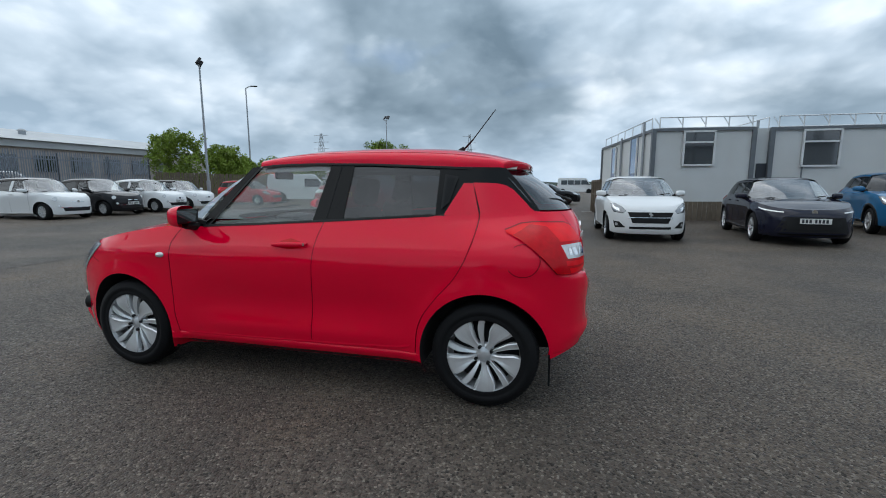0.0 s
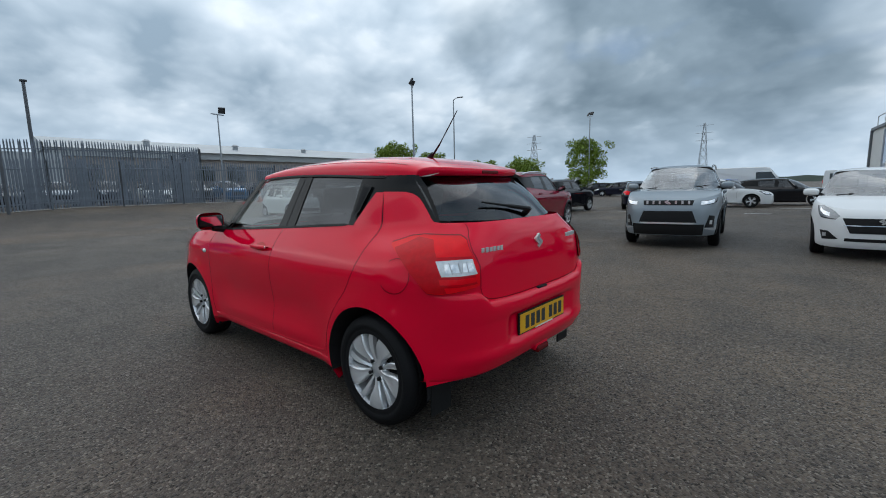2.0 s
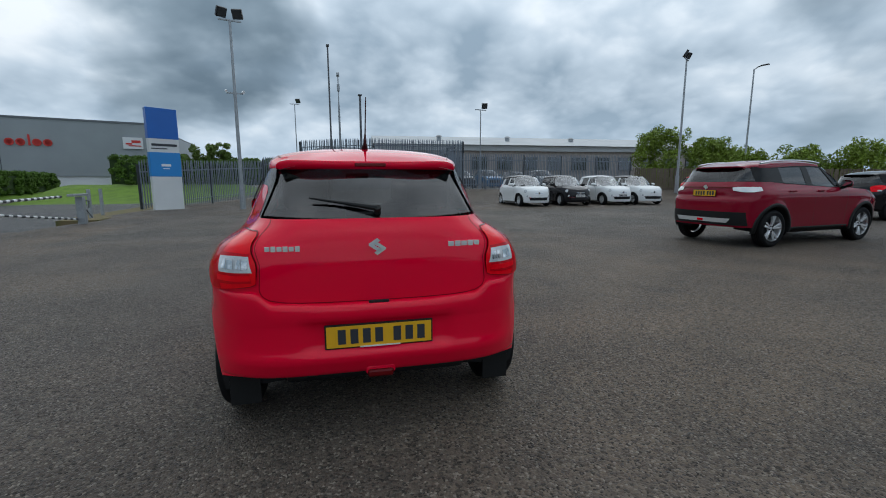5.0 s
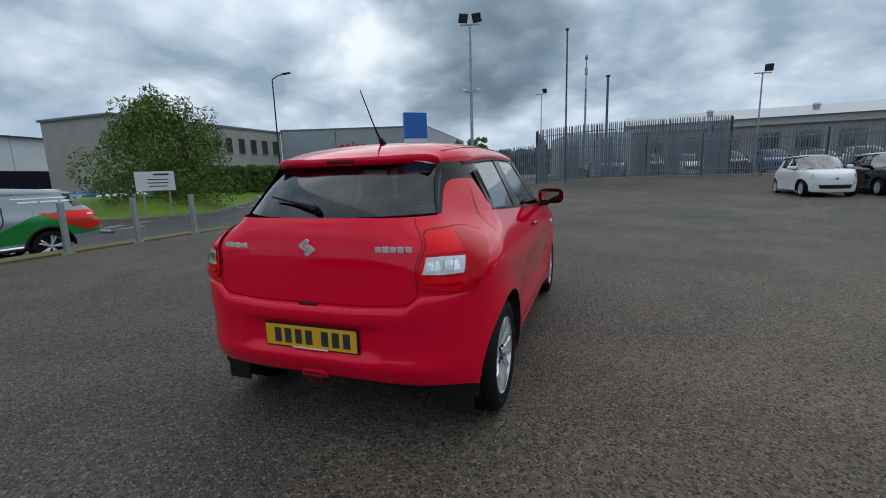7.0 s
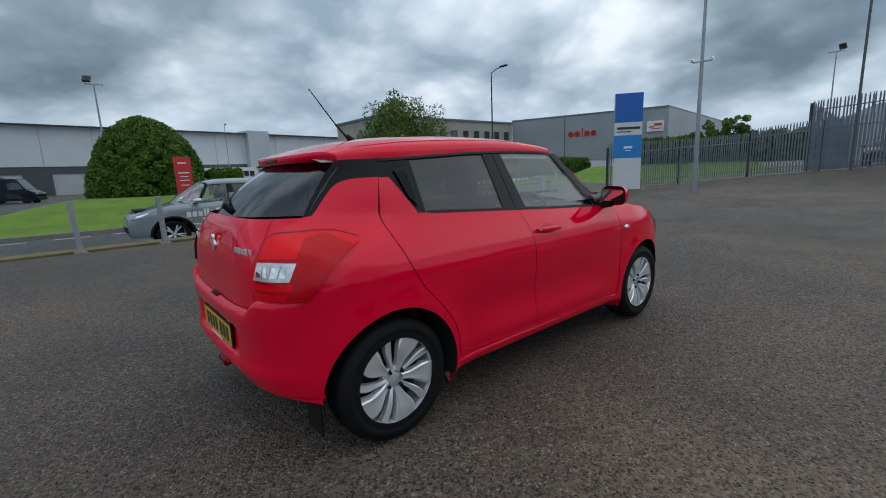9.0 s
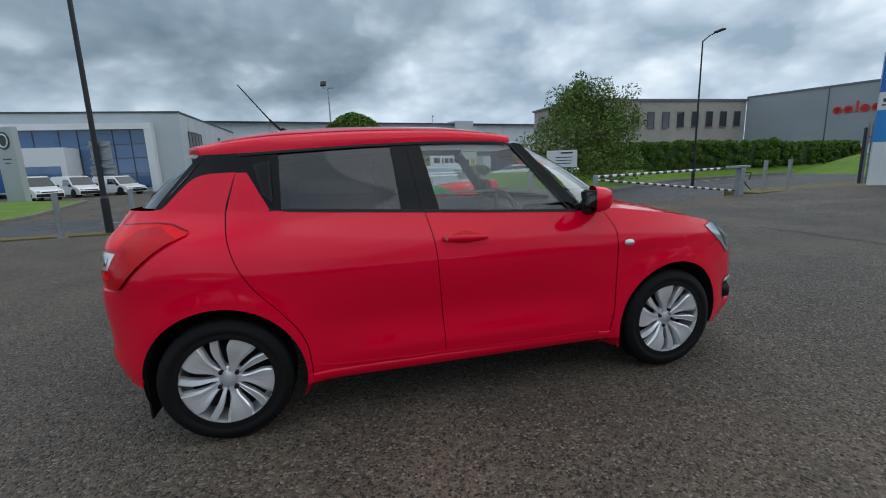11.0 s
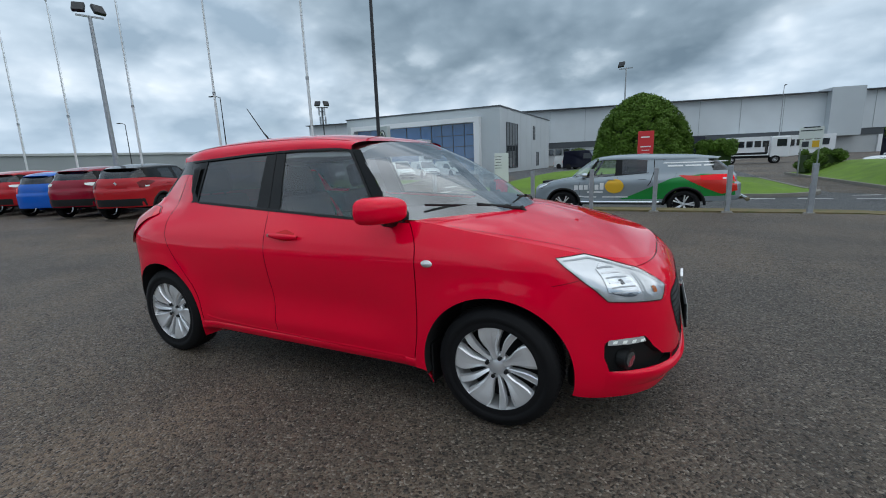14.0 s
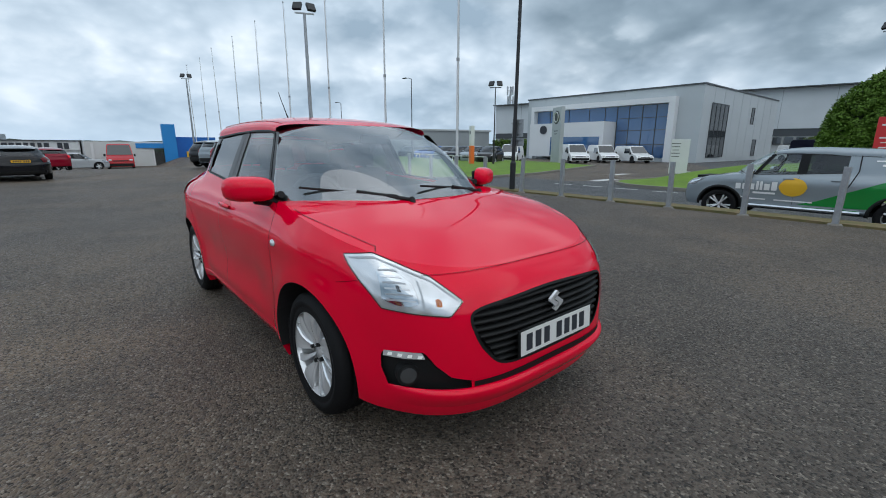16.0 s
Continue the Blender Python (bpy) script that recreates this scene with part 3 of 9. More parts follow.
street_lamp(18.3, 16.8, ROAD_Z, 7.4, "dark grey street lamp on the grass verge", arm=0.9, turn=-95, material="blackpole")
street_lamp(-17.7, 7.6, 0, 7.2, "grey floodlight mast beside the row of parked cars", floods=2, turn=-20, r=0.1, group="floodlight masts")
street_lamp(-48, 8.3, -0.3, 8.0, "grey floodlight mast beyond the row of parked cars", floods=2, turn=-20, r=0.1, group="floodlight masts")
street_lamp(-20.4, 23.3, ROAD_Z, 5.9, "grey lamp post with two heads beside the lawn", floods=2, turn=-50, material="blackpole")
street_lamp(-33, 24.8, ROAD_Z, 8.0, "grey street lamp on the showroom road", arm=0.9, turn=180, material="blackpole", group="street lamps")
street_lamp(-50, 26, ROAD_Z, 7.0, "grey street lamp on the showroom road", arm=0.9, turn=180, material="blackpole", group="street lamps")
street_lamp(-40, 62, ROAD_Z, 9, "grey lamp mast behind the showroom cars", floods=1, turn=-60)
street_lamp(-0.4, 31, ROAD_Z, 7.4, "tall grey camera mast behind the conifer", floods=1, turn=-90, r=0.07)
street_lamp(14.5, 62, ROAD_Z, 8.6, "slim grey street lamp before the warehouse", arm=0.3, turn=-90)

kerb_pole = thing("lamp_column", pose(-5.75, EDGE_Y + 0.40, -0.2, 0, 0.4, 0), "tall black lamp column at the yard edge with sign plates", "lamp post")
bm = bmesh.new()
tube(bm, (0, 0, 0), (0, 0, 1.0), 0.085, 0.085, 14)
tube(bm, (0, 0, 1.0), (0, 0, 1.06), 0.085, 0.058, 14)
part("base", bm, "blackpole", kerb_pole)
bm = bmesh.new()
tube(bm, (0, 0, 1.0), (0, 0, 9.0), 0.058, 0.04, 14)
part("pole", bm, "blackpole", kerb_pole)
for zc, ww, hh in ((2.02, 0.42, 0.5), (1.62, 0.5, 0.22)):
    bm = bmesh.new()
    box(bm, 0.06, 0.075, zc, ww, 0.012, hh, bevel=0.003)
    part("sign_plate", bm, "galv", kerb_pole)
    bm = bmesh.new()
    for dz in (-hh * 0.3, hh * 0.3):
        box(bm, 0.02, 0.05, zc + dz, ww * 0.9, 0.03, 0.025)
    part("bracket", bm, "galv", kerb_pole)

flag0 = thing("flagpole", pose(-8.4, 8.75, -0.1), "tall slim white flagpole with no flag", "flagpole", "white flagpoles along the road")
bm = bmesh.new()
tube(bm, (0, 0, 0), (0, 0, 4.2), 0.05, 0.042, 10)
tube(bm, (0, 0, 4.2), (0, 0, 9.2), 0.036, 0.018, 10)
part("pole", bm, "whitepole", flag0)
bm = bmesh.new()
tube(bm, (0, 0, 4.15), (0, 0, 4.25), 0.055, 0.055, 10)
tube(bm, (0.06, 0, 1.4), (0.06, 0, 9.0), 0.004, 0.004, 5)
part("collar", bm, "galv", flag0)
bm = bmesh.new()
tube(bm, (0, 0, 9.2), (0, 0, 9.27), 0.045, 0.03, 10)
part("finial", bm, "galv", flag0)
for i, x in enumerate((-12.9, -18.0, -23.2, -28.3, -33.5, -38.8, -44, -49)):
    copy_thing(flag0, pose(x, 8.75, -0.1, rnd.uniform(-0.6, 0.6), rnd.uniform(-0.6, 0.6), 30 * i))


# ---- signs ----
def panel_sign(name, m, w, h, z0, material, label, posts=(), bars=(), thick=0.05, post_mat="galv", category="sign", foot=0.0):
    """A flat sign board with its posts, lettering as plain bars."""
    e = thing(name, m, label, category)
    bm = bmesh.new()
    box(bm, 0, 0, z0 + h / 2, w, thick, h, bevel=min(0.012, thick / 4))
    board = part("board", bm, material, e)
    for px in posts:
        bm = bmesh.new()
        tube(bm, (px, thick / 2 + 0.04, foot), (px, thick / 2 + 0.04, z0 + h - 0.08), 0.035, seg=8)
        part("post", bm, post_mat, e)
    for mk, bx, bz, bw, bh in bars:
        bm = bmesh.new()
        box(bm, bx, -thick / 2 - 0.004, z0 + bz, bw, 0.008, bh)
        part("lettering", bm, mk, board)
    return e


# blue and white totem by the fence corner
totem = thing("totem_sign", pose(17.0, 7.35, 0.05, 0, 0, -52), "tall blue and white dealership totem sign", "sign")
bm = bmesh.new()
box(bm, 0, 0, 2.12, 1.14, 0.26, 4.24, bevel=0.02)
part("core", bm, "white_sign", totem)
for mk, zc, hh in (("blue_sign", 3.62, 1.24), ("blue_lt", 1.95, 1.0)):
    bm = bmesh.new()
    box(bm, 0, 0, zc, 1.15, 0.272, hh, bevel=0.01)
    part("panel", bm, mk, totem)
for mk, bx, zc, bw, bh in (("txt_dark", 0.0, 2.75, 0.95, 0.10), ("txt_dark", -0.2, 2.6, 0.6, 0.04), ("txt_white", 0, 1.92, 0.36, 0.10), ("txt_white", 0, 1.78, 0.25, 0.03)):
    bm = bmesh.new()
    for s in (-1, 1):
        box(bm, bx, s * 0.139, zc, bw, 0.006, bh)
    part("lettering", bm, mk, totem)
bm = bmesh.new()
box(bm, 0, 0, -0.02, 1.6, 0.5, 0.16, bevel=0.02)
part("plinth", bm, "kerb", totem)

panel_sign("red_totem", pose(1.35, 18.4, ROAD_Z + 0.36, 0, 0, 6), 0.62, 1.75, 0.5, "red_sign", "small red and white directional sign board on the lawn", posts=(-0.2, 0.2),
           bars=[("txt_white", -0.03, 1.5, 0.34, 0.05), ("txt_white", 0, 1.1, 0.4, 0.045), ("txt_white", 0, 0.95, 0.3, 0.03), ("txt_white", 0, 0.8, 0.36, 0.03), ("txt_white", 0, 0.6, 0.3, 0.03)], thick=0.12)
panel_sign("white_totem", pose(-6.35, 22.05, ROAD_Z + 0.28, 0, 0, 30), 0.82, 1.70, 0.05, "white_sign", "plain white directory sign board on the lawn",
           bars=[("txt_dark", -0.2, 1.5 - 0.16 * i, 0.4 - 0.05 * (i % 3), 0.03) for i in range(5)], thick=0.14)
panel_sign("site_sign", pose(10.8, 17.5, ROAD_Z + 0.1, 0, 0, -35), 1.5, 0.85, 1.2, "white_sign", "white site directory sign on two posts by the tree", posts=(-0.5, 0.5),
           bars=[("txt_dark", 0.25, 0.72, 0.6, 0.08), ("txt_dark", 0.1, 0.5, 0.8, 0.04), ("txt_dark", 0.1, 0.35, 0.8, 0.04), ("txt_dark", 0.1, 0.2, 0.7, 0.04)])
panel_sign("warning_sign", pose(9.4, 28.5, ROAD_Z + 0.1, 0, 0, -15), 1.05, 0.62, 2.02, "white_sign", "white warning sign on posts beside the side road", posts=(-0.4, 0.4),
           bars=[("txt_dark", 0, 0.62, 0.7, 0.06), ("txt_dark", 0, 0.45, 0.9, 0.05)])
panel_sign("hazard_plate", pose(9.4, 28.44, ROAD_Z + 0.1, 0, 0, -15), 0.95, 0.5, 1.48, "white_sign", "white plate with yellow warning mark", bars=[("yellow", 0.22, 0.25, 0.3, 0.36), ("txt_dark", -0.22, 0.25, 0.3, 0.3)])

tot2 = thing("showroom_totem", pose(-20.6, 31.6, ROAD_Z + 0.1, 0, 0, -30), "tall silver showroom totem with a round dark badge", "sign")
bm = bmesh.new()
box(bm, 0, 0, 2.45, 1.75, 0.35, 4.9, bevel=0.02)
part("body", bm, "grey_sign", tot2)
bm = bmesh.new()
tube(bm, (0, -0.20, 4.05), (0, -0.17, 4.05), 0.56, seg=32)
badge = part("badge", bm, "txt_dark", tot2)
bm = bmesh.new()
for k in range(20):
    a0, a1 = k * math.pi / 10, (k + 1) * math.pi / 10
    tube(bm, (0.4 * math.cos(a0), -0.21, 4.05 + 0.4 * math.sin(a0)), (0.4 * math.cos(a1), -0.21, 4.05 + 0.4 * math.sin(a1)), 0.045, seg=6)
part("badge_mark", bm, "txt_white", badge)
bm = bmesh.new()
box(bm, 0, -0.178, 2.9, 0.75, 0.006, 0.08)
box(bm, 0, -0.178, 2.65, 0.5, 0.006, 0.07)
part("lettering", bm, "txt_dark", tot2)

orange_t = panel_sign("orange_totem", pose(-22.0, 22.5, ROAD_Z + 0.1, 0, 0, -30), 0.6, 1.5, 0.1, "orange", "orange and white dealership totem on the lawn", thick=0.3)
bm = bmesh.new()
box(bm, 0, 0, 2.35, 0.58, 0.28, 1.5, bevel=0.012)
part("upper_panel", bm, "white_sign", orange_t)
bm = bmesh.new()
box(bm, 0, -0.144, 2.6, 0.25, 0.008, 0.25)
part("emblem", bm, "txt_dark", orange_t)


# ---- palisade fences ----
def palisade(name, a, b, h, zf, label, pitch=0.118, dark_every=18, tall_parts=True):
    """A steel palisade fence: each pale a pointed folded strip, two rails and posts."""
    a, b = Vector(a), Vector(b)
    L = (b - a).length
    d = (b - a) / L
    ang = math.atan2(d.y, d.x)
    e = tagged(new(name), label, "fence", kind="structure")
    k = int(L / pitch)
    me = bpy.data.meshes.new("pale")
    w, t = 0.033, 0.011
    vs, fs = [], []
    prof = [(-w, 0), (-w * 0.5, -t), (0, 0), (w * 0.5, -t), (w, 0)]
    for z in (0.06, h - 0.16):
        vs += [(x, y, z) for x, y in prof]
    vs += [(-w * 0.55, 0, h - 0.03), (0, 0, h - 0.10), (w * 0.55, 0, h - 0.03), (0, -t * 0.2, h)]
    for i in range(4):
        fs.append((i, i + 1, i + 6, i + 5))
    fs += [(5, 6, 7, 11, 10), (7, 8, 9, 12, 11), (10, 11, 12, 13)]
    me.from_pydata(vs, [], fs)
    me.materials.append(M["fence"])
    rr = random.Random(len(name) + int(a.y))
    if k <= 300:
        for i in range(k):
            p = a + d * (i + 0.5) * pitch
            o = new("pale", me)
            o.parent = e
            o.matrix_basis = pose(p.x, p.y, zf(p.x, p.y), rr.uniform(-0.8, 0.8), rr.uniform(-0.5, 0.5), math.degrees(ang))
    else:
        bm = bmesh.new()
        for i in range(k):
            p = a + d * (i + 0.5) * pitch
            mm = pose(p.x, p.y, zf(p.x, p.y), rr.uniform(-0.8, 0.8), rr.uniform(-0.5, 0.5), math.degrees(ang))
            vv = [bm.verts.new(mm @ Vector(v)) for v in vs]
            for f in fs:
                bm.faces.new([vv[q] for q in f])
        tagged(part("pale", bm, "fence", e), kind="stuff")
    n_post = max(2, int(L / 2.75))
    nrm = Vector((-d.y, d.x)) * 0.05
    for i in range(n_post + 1):
        p = a + d * (L * i / n_post) + nrm
        bm = bmesh.new()
        box(bm, 0, 0, h / 2 - 0.1, 0.06, 0.10, h, bevel=0.004)
        o = part("fence_post", bm, "fencedk", e)
        o.matrix_basis = pose(p.x, p.y, zf(p.x, p.y), 0, 0, math.degrees(ang))
    for i in range(n_post):
        p, q = a + d * (L * i / n_post) + nrm * 0.5, a + d * (L * (i + 1) / n_post) + nrm * 0.5
        for z in (0.35, h - 0.45):
            bm = bmesh.new()
            tube(bm, (p.x, p.y, zf(p.x, p.y) + z), (q.x, q.y, zf(q.x, q.y) + z), 0.028, seg=6)
            part("rail", bm, "fence", e)
    return e


palisade("fence_1", (17.6, 8.6), (24.2, 4.6), 2.2, ground_z, "low grey steel palisade fence at the yard corner")
palisade("fence_2", (24.2, 4.6), (24.4, -20.6), 2.4, ground_z, "long grey steel palisade fence on the bank")
palisade("fence_3", (25.6, 2.5), (26.2, -8.4), 3.4, ground_z, "taller grey steel palisade fence behind the first")
palisade("fence_4", (26.2, -8.4), (35, -8.8), 3.4, ground_z, "taller grey steel palisade fence running back")
palisade("fence_5", (25.6, 2.5), (40, 3.4), 3.4, ground_z, "grey steel palisade fence running back into the compound")

# pale concrete strip at the foot of the steel fence
bm = sheet([24.45, 24.75, 25.05], [4.4 - 0.5 * i for i in range(50)], lambda x, y: ground_z(x, y) + 0.05)
tagged(part("kerb", bm, "strip"), "pale concrete strip along the foot of the steel fence", "kerb", kind="structure")

# timber fence and bush behind the small parked cars
wf = tagged(new("fence_6"), "weathered grey timber board fence behind the parked cars", "fence", kind="structure")
bm = bmesh.new()
box(bm, 0, 0, 0.75, 0.11, 0.02, 1.5)
plank = part("plank", bm, "wood", wf)
plank.matrix_basis = pose(24.2, -20.7, 0.72, 0, 0, -49)
for i in range(1, 110):
    s = i * 0.135
    same_mesh("plank", plank, wf, pose(24.2 - 0.66 * s, -20.7 - 0.75 * s, 0.70 - 0.02 * s + rnd.uniform(-0.03, 0.03), rnd.uniform(-1, 1), rnd.uniform(-1, 1), 49))

for x, y, h, r, lab in ((23.0, 0.57, 8.3, 0.055, "tall thin dark mast inside the compound"), (35.0, -1.75, 7.9, 0.11, "square dark steel column inside the compound"),
                        (37.9, 0.0, 10.2, 0.06, "slim lattice camera mast inside the compound")):
    e = thing("mast", pose(x, y, 0.6), lab, "mast")
    bm = bmesh.new()
    tube(bm, (0, 0, 0), (0, 0, h), r, r * 0.8, 8)
    part("pole", bm, "darksteel" if h != 10.2 else "galv", e)
    bm = bmesh.new()
    box(bm, 0, 0, h, r * 3, r * 3, 0.1)
    part("cap", bm, "blackpole", e)
    if h == 10.2:
        bm = bmesh.new()
        for k in range(14):
            tube(bm, (-0.12, 0.1, 0.5 * k), (0.12, -0.1, 0.5 * k + 0.5), 0.014, seg=5)
        tube(bm, (-0.14, 0.1, 0), (-0.1, 0.06, 7.6), 0.02, seg=5)
        tube(bm, (0.14, -0.1, 0), (0.1, -0.06, 7.6), 0.02, seg=5)
        part("lattice", bm, "galv", e)
        bm = bmesh.new()
        box(bm, -0.15, 0, 10.1, 0.7, 0.25, 0.22, bevel=0.03)
        box(bm, 0, 0, 9.0, 0.25, 0.25, 0.6, bevel=0.03)
        part("camera_housing", bm, "galv", e)


# ---- buildings ----
def wall_box(name, pts, z0, z1, material, parent):
    bm = bmesh.new()
    prism(bm, pts, z0, z1)
    return part(name, bm, material, parent)


def rect(x0, y0, x1, y1):
    return [(x0, y0), (x1, y0), (x1, y1), (x0, y1)]


def seams(bm, a, b, z0, z1, step, d=0.03):
    """Upright joints along a clad wall, as thin proud battens."""
    a, b = Vector(a), Vector(b)
    L = (b - a).length
    u = (b - a) / L
    ang = math.atan2(u.y, u.x)
    out = []
    for i in range(1, int(L / step)):
        p = a + u * i * step
        out.append((p.x, p.y, (z0 + z1) / 2, 0.06, d, z1 - z0, Matrix.Translation((p.x, p.y, 0)) @ Matrix.Rotation(ang, 4, "Z") @ Matrix.Translation((-p.x, -p.y, 0))))
    if bm:
        for k in out:
            box(bm, *k)
    return out


# showroom with a white portal and blue glazing
show = tagged(new("showroom_building"), "modern grey showroom with white portal frame and blue glazing", "building")
wall_box("wall", rect(-39, 50, -15.8, 77), -0.6, 7.7, "clad_show", show)
bm = bmesh.new()
seams(bm, (-39, 49.99), (-15.8, 49.99), 0, 7.7, 2.9)
seams(bm, (-15.79, 50), (-15.79, 77), 0, 7.7, 3.0)
part("cladding_joint", bm, "clad_show", show)
bm = bmesh.new()
box(bm, -27.4, 63.5, 7.78, 23.4, 27.2, 0.16)
part("roof_edge", bm, "clad_dk", show)
bm = bmesh.new()
box(bm, -28.0, 49.6, 6.35, 19.5, 0.9, 0.6)
box(bm, -18.6, 49.6, 2.72, 0.7, 0.9, 6.64)
box(bm, -37.5, 49.6, 2.72, 0.5, 0.9, 6.64)
part("portal_frame", bm, "clad_white", show)
for x0, x1, z0, z1 in ((-37.2, -25.2, 4.2, 6.0), (-25.2, -22.1, 0.1, 6.0), (-22.1, -19.0, 0.1, 6.0)):
    bm = bmesh.new()
    box(bm, (x0 + x1) / 2, 49.96, (z0 + z1) / 2, x1 - x0 - 0.1, 0.12, z1 - z0)
    part("window", bm, "winblue", show)
for x in (-35, -32, -29, -26.8, -25.2, -23.7, -22.1, -20.5):
    bm = bmesh.new()
    box(bm, x, 49.9, 3.1 if x > -25.5 else 5.1, 0.07, 0.1, 5.8 if x > -25.5 else 1.8)
    part("mullion", bm, "frame_dark", show)
for z in (1.6, 3.2, 4.6):
    bm = bmesh.new()
    box(bm, -22.1, 49.9, z, 6.2, 0.08, 0.06)
    part("transom", bm, "frame_dark", show)
bm = bmesh.new()
box(bm, -30.8, 48.6, 2.15, 11.0, 2.8, 4.2)
porch = part("porch", bm, "clad_white", show)
bm = bmesh.new()
box(bm, -29.3, 47.17, 1.35, 7.0, 0.06, 2.3)
part("window", bm, "winblue", porch)
bm = bmesh.new()
tube(bm, (-34.0, 47.2, 3.45), (-34.0, 47.1, 3.45), 0.55, seg=28)
part("badge", bm, "txt_dark", porch)
for y0, y1, z0, z1 in ((52.5, 57.5, 0.2, 6.0), (66, 67, 4.2, 6.2), (68, 69.4, 0.2, 2.3)):
    bm = bmesh.new()
    box(bm, -15.79, (y0 + y1) / 2, (z0 + z1) / 2, 0.1, y1 - y0, z1 - z0)
    w = part("window", bm, "windark", show)
    bm = bmesh.new()
    k = max(1, int((y1 - y0) / 1.2))
    for i in range(k + 1):
        box(bm, -15.73, y0 + (y1 - y0) * i / k, (z0 + z1) / 2, 0.06, 0.06, z1 - z0)
    for z in (z0, (z0 + z1) / 2, z1):
        box(bm, -15.73, (y0 + y1) / 2, z, 0.06, y1 - y0, 0.06)
    part("frame", bm, "frame_dark", w)

# long warehouse across the back
ware = tagged(new("warehouse"), "very long grey clad warehouse with a dark band", "building")
ware.matrix_basis = Matrix.Translation((-10, 93.5, 0)) @ Matrix.Rotation(radians(12), 4, "Z") @ Matrix.Translation((10, -97, 0))
wall_box("wall", rect(-75, 97, 95, 125), 4.4, 10.9, "clad_ware", ware)
wall_box("lower_wall", rect(-75, 97.3, 95, 125), -0.6, 3.2, "clad_lt", ware)
wall_box("band", rect(-75, 97.15, 95, 125), 3.2, 4.4, "clad_dk", ware)
wall_box("stair_tower", rect(29.6, 95.5, 34.6, 100), 3.2, 11.6, "clad_show", ware)
wall_box("office_block", rect(13, 93.5, 30, 97.2), -0.6, 3.6, "clad_white", ware)
for k in seams(None, (-75, 96.98), (95, 96.98), 4.4, 10.85, 7.0, 0.06):
    bm = bmesh.new()
    box(bm, *k)
    part("cladding_joint", bm, "clad_grey", ware)
bm = bmesh.new()
box(bm, 10, 110, 10.98, 170.4, 28.4, 0.15)
part("roof_edge", bm, "clad_dk", ware)
for i in range(12):
    bm = bmesh.new()
    box(bm, 14 + i * 1.32, 93.46, 2.3, 1.0, 0.08, 1.1)
    part("window", bm, "windark", ware)
for i in range(6):
    bm = bmesh.new()
    box(bm, -22 + i * 1.6, 97.2, 2.4, 1.2, 0.3, 1.2)
    part("window", bm, "windark", ware)
for x in (-6, 2, 40, 50):
    bm = bmesh.new()
    box(bm, x, 97.2, 1.5, 3.6, 0.3, 3.4)
    part("loading_door", bm, "clad_white" if x > 10 else "clad_dk", ware)

# two-storey office and the big shed next to it
office = tagged(new("office_building"), "two-storey pebbledashed office with rows of small windows", "building")
wall_box("wall", rect(30, 48, 56.5, 60), -0.2, 8.6, "render_wall", office)
bm = bmesh.new()
box(bm, 43.2, 54, 8.7, 26.9, 12.4, 0.25)
part("roof_edge", bm, "cabin_trim", office)
for row, (z0, z1) in enumerate(((1.7, 3.2), (5.2, 7.2))):
    for i in range(11):
        x = 31.5 + i * 2.35
        bm = bmesh.new()
        box(bm, x, 47.98, (z0 + z1) / 2, 1.05, 0.1, z1 - z0)
        w = part("window", bm, "windark", office)
        bm = bmesh.new()
        box(bm, x, 47.92, z0 - 0.05, 1.25, 0.2, 0.1)
        part("sill", bm, "kerb", w)
        for xx in (x - 0.5, x + 0.5):
            bm = bmesh.new()
            box(bm, xx, 47.92, (z0 + z1) / 2, 0.07, 0.05, z1 - z0)
            part("frame", bm, "frame_dark", w)

shed = tagged(new("steel_shed"), "large grey clad steel shed with a low gable roof", "building")
A, Bp = (56.6, 48.0), (64.2, 25.4)
sd = (Vector(Bp) - Vector(A)).normalized()
sn = Vector((31.0, 4.2)) * 1.25
q = [A, Bp, tuple(Vector(Bp) + sn), tuple(Vector(A) + sn)]
wall_box("wall", q, 2.0, 8.9, "clad_grey", shed)
wall_box("plinth_wall", [tuple(Vector(p) + Vector((0.15, 0.1))) for p in q], -0.3, 2.0, "clad_white", shed)
for k in seams(None, Vector(A) - sn * 0.0006, Vector(Bp) - sn * 0.0006, 2.0, 8.9, 9.0, 0.12):
    bm = bmesh.new()
    box(bm, *k)
    part("cladding_joint", bm, "clad_dk", shed)
wall_box("roof", [tuple(Vector(p) - sn * 0.002) for p in q], 8.9, 9.15, "cabin_trim", shed)
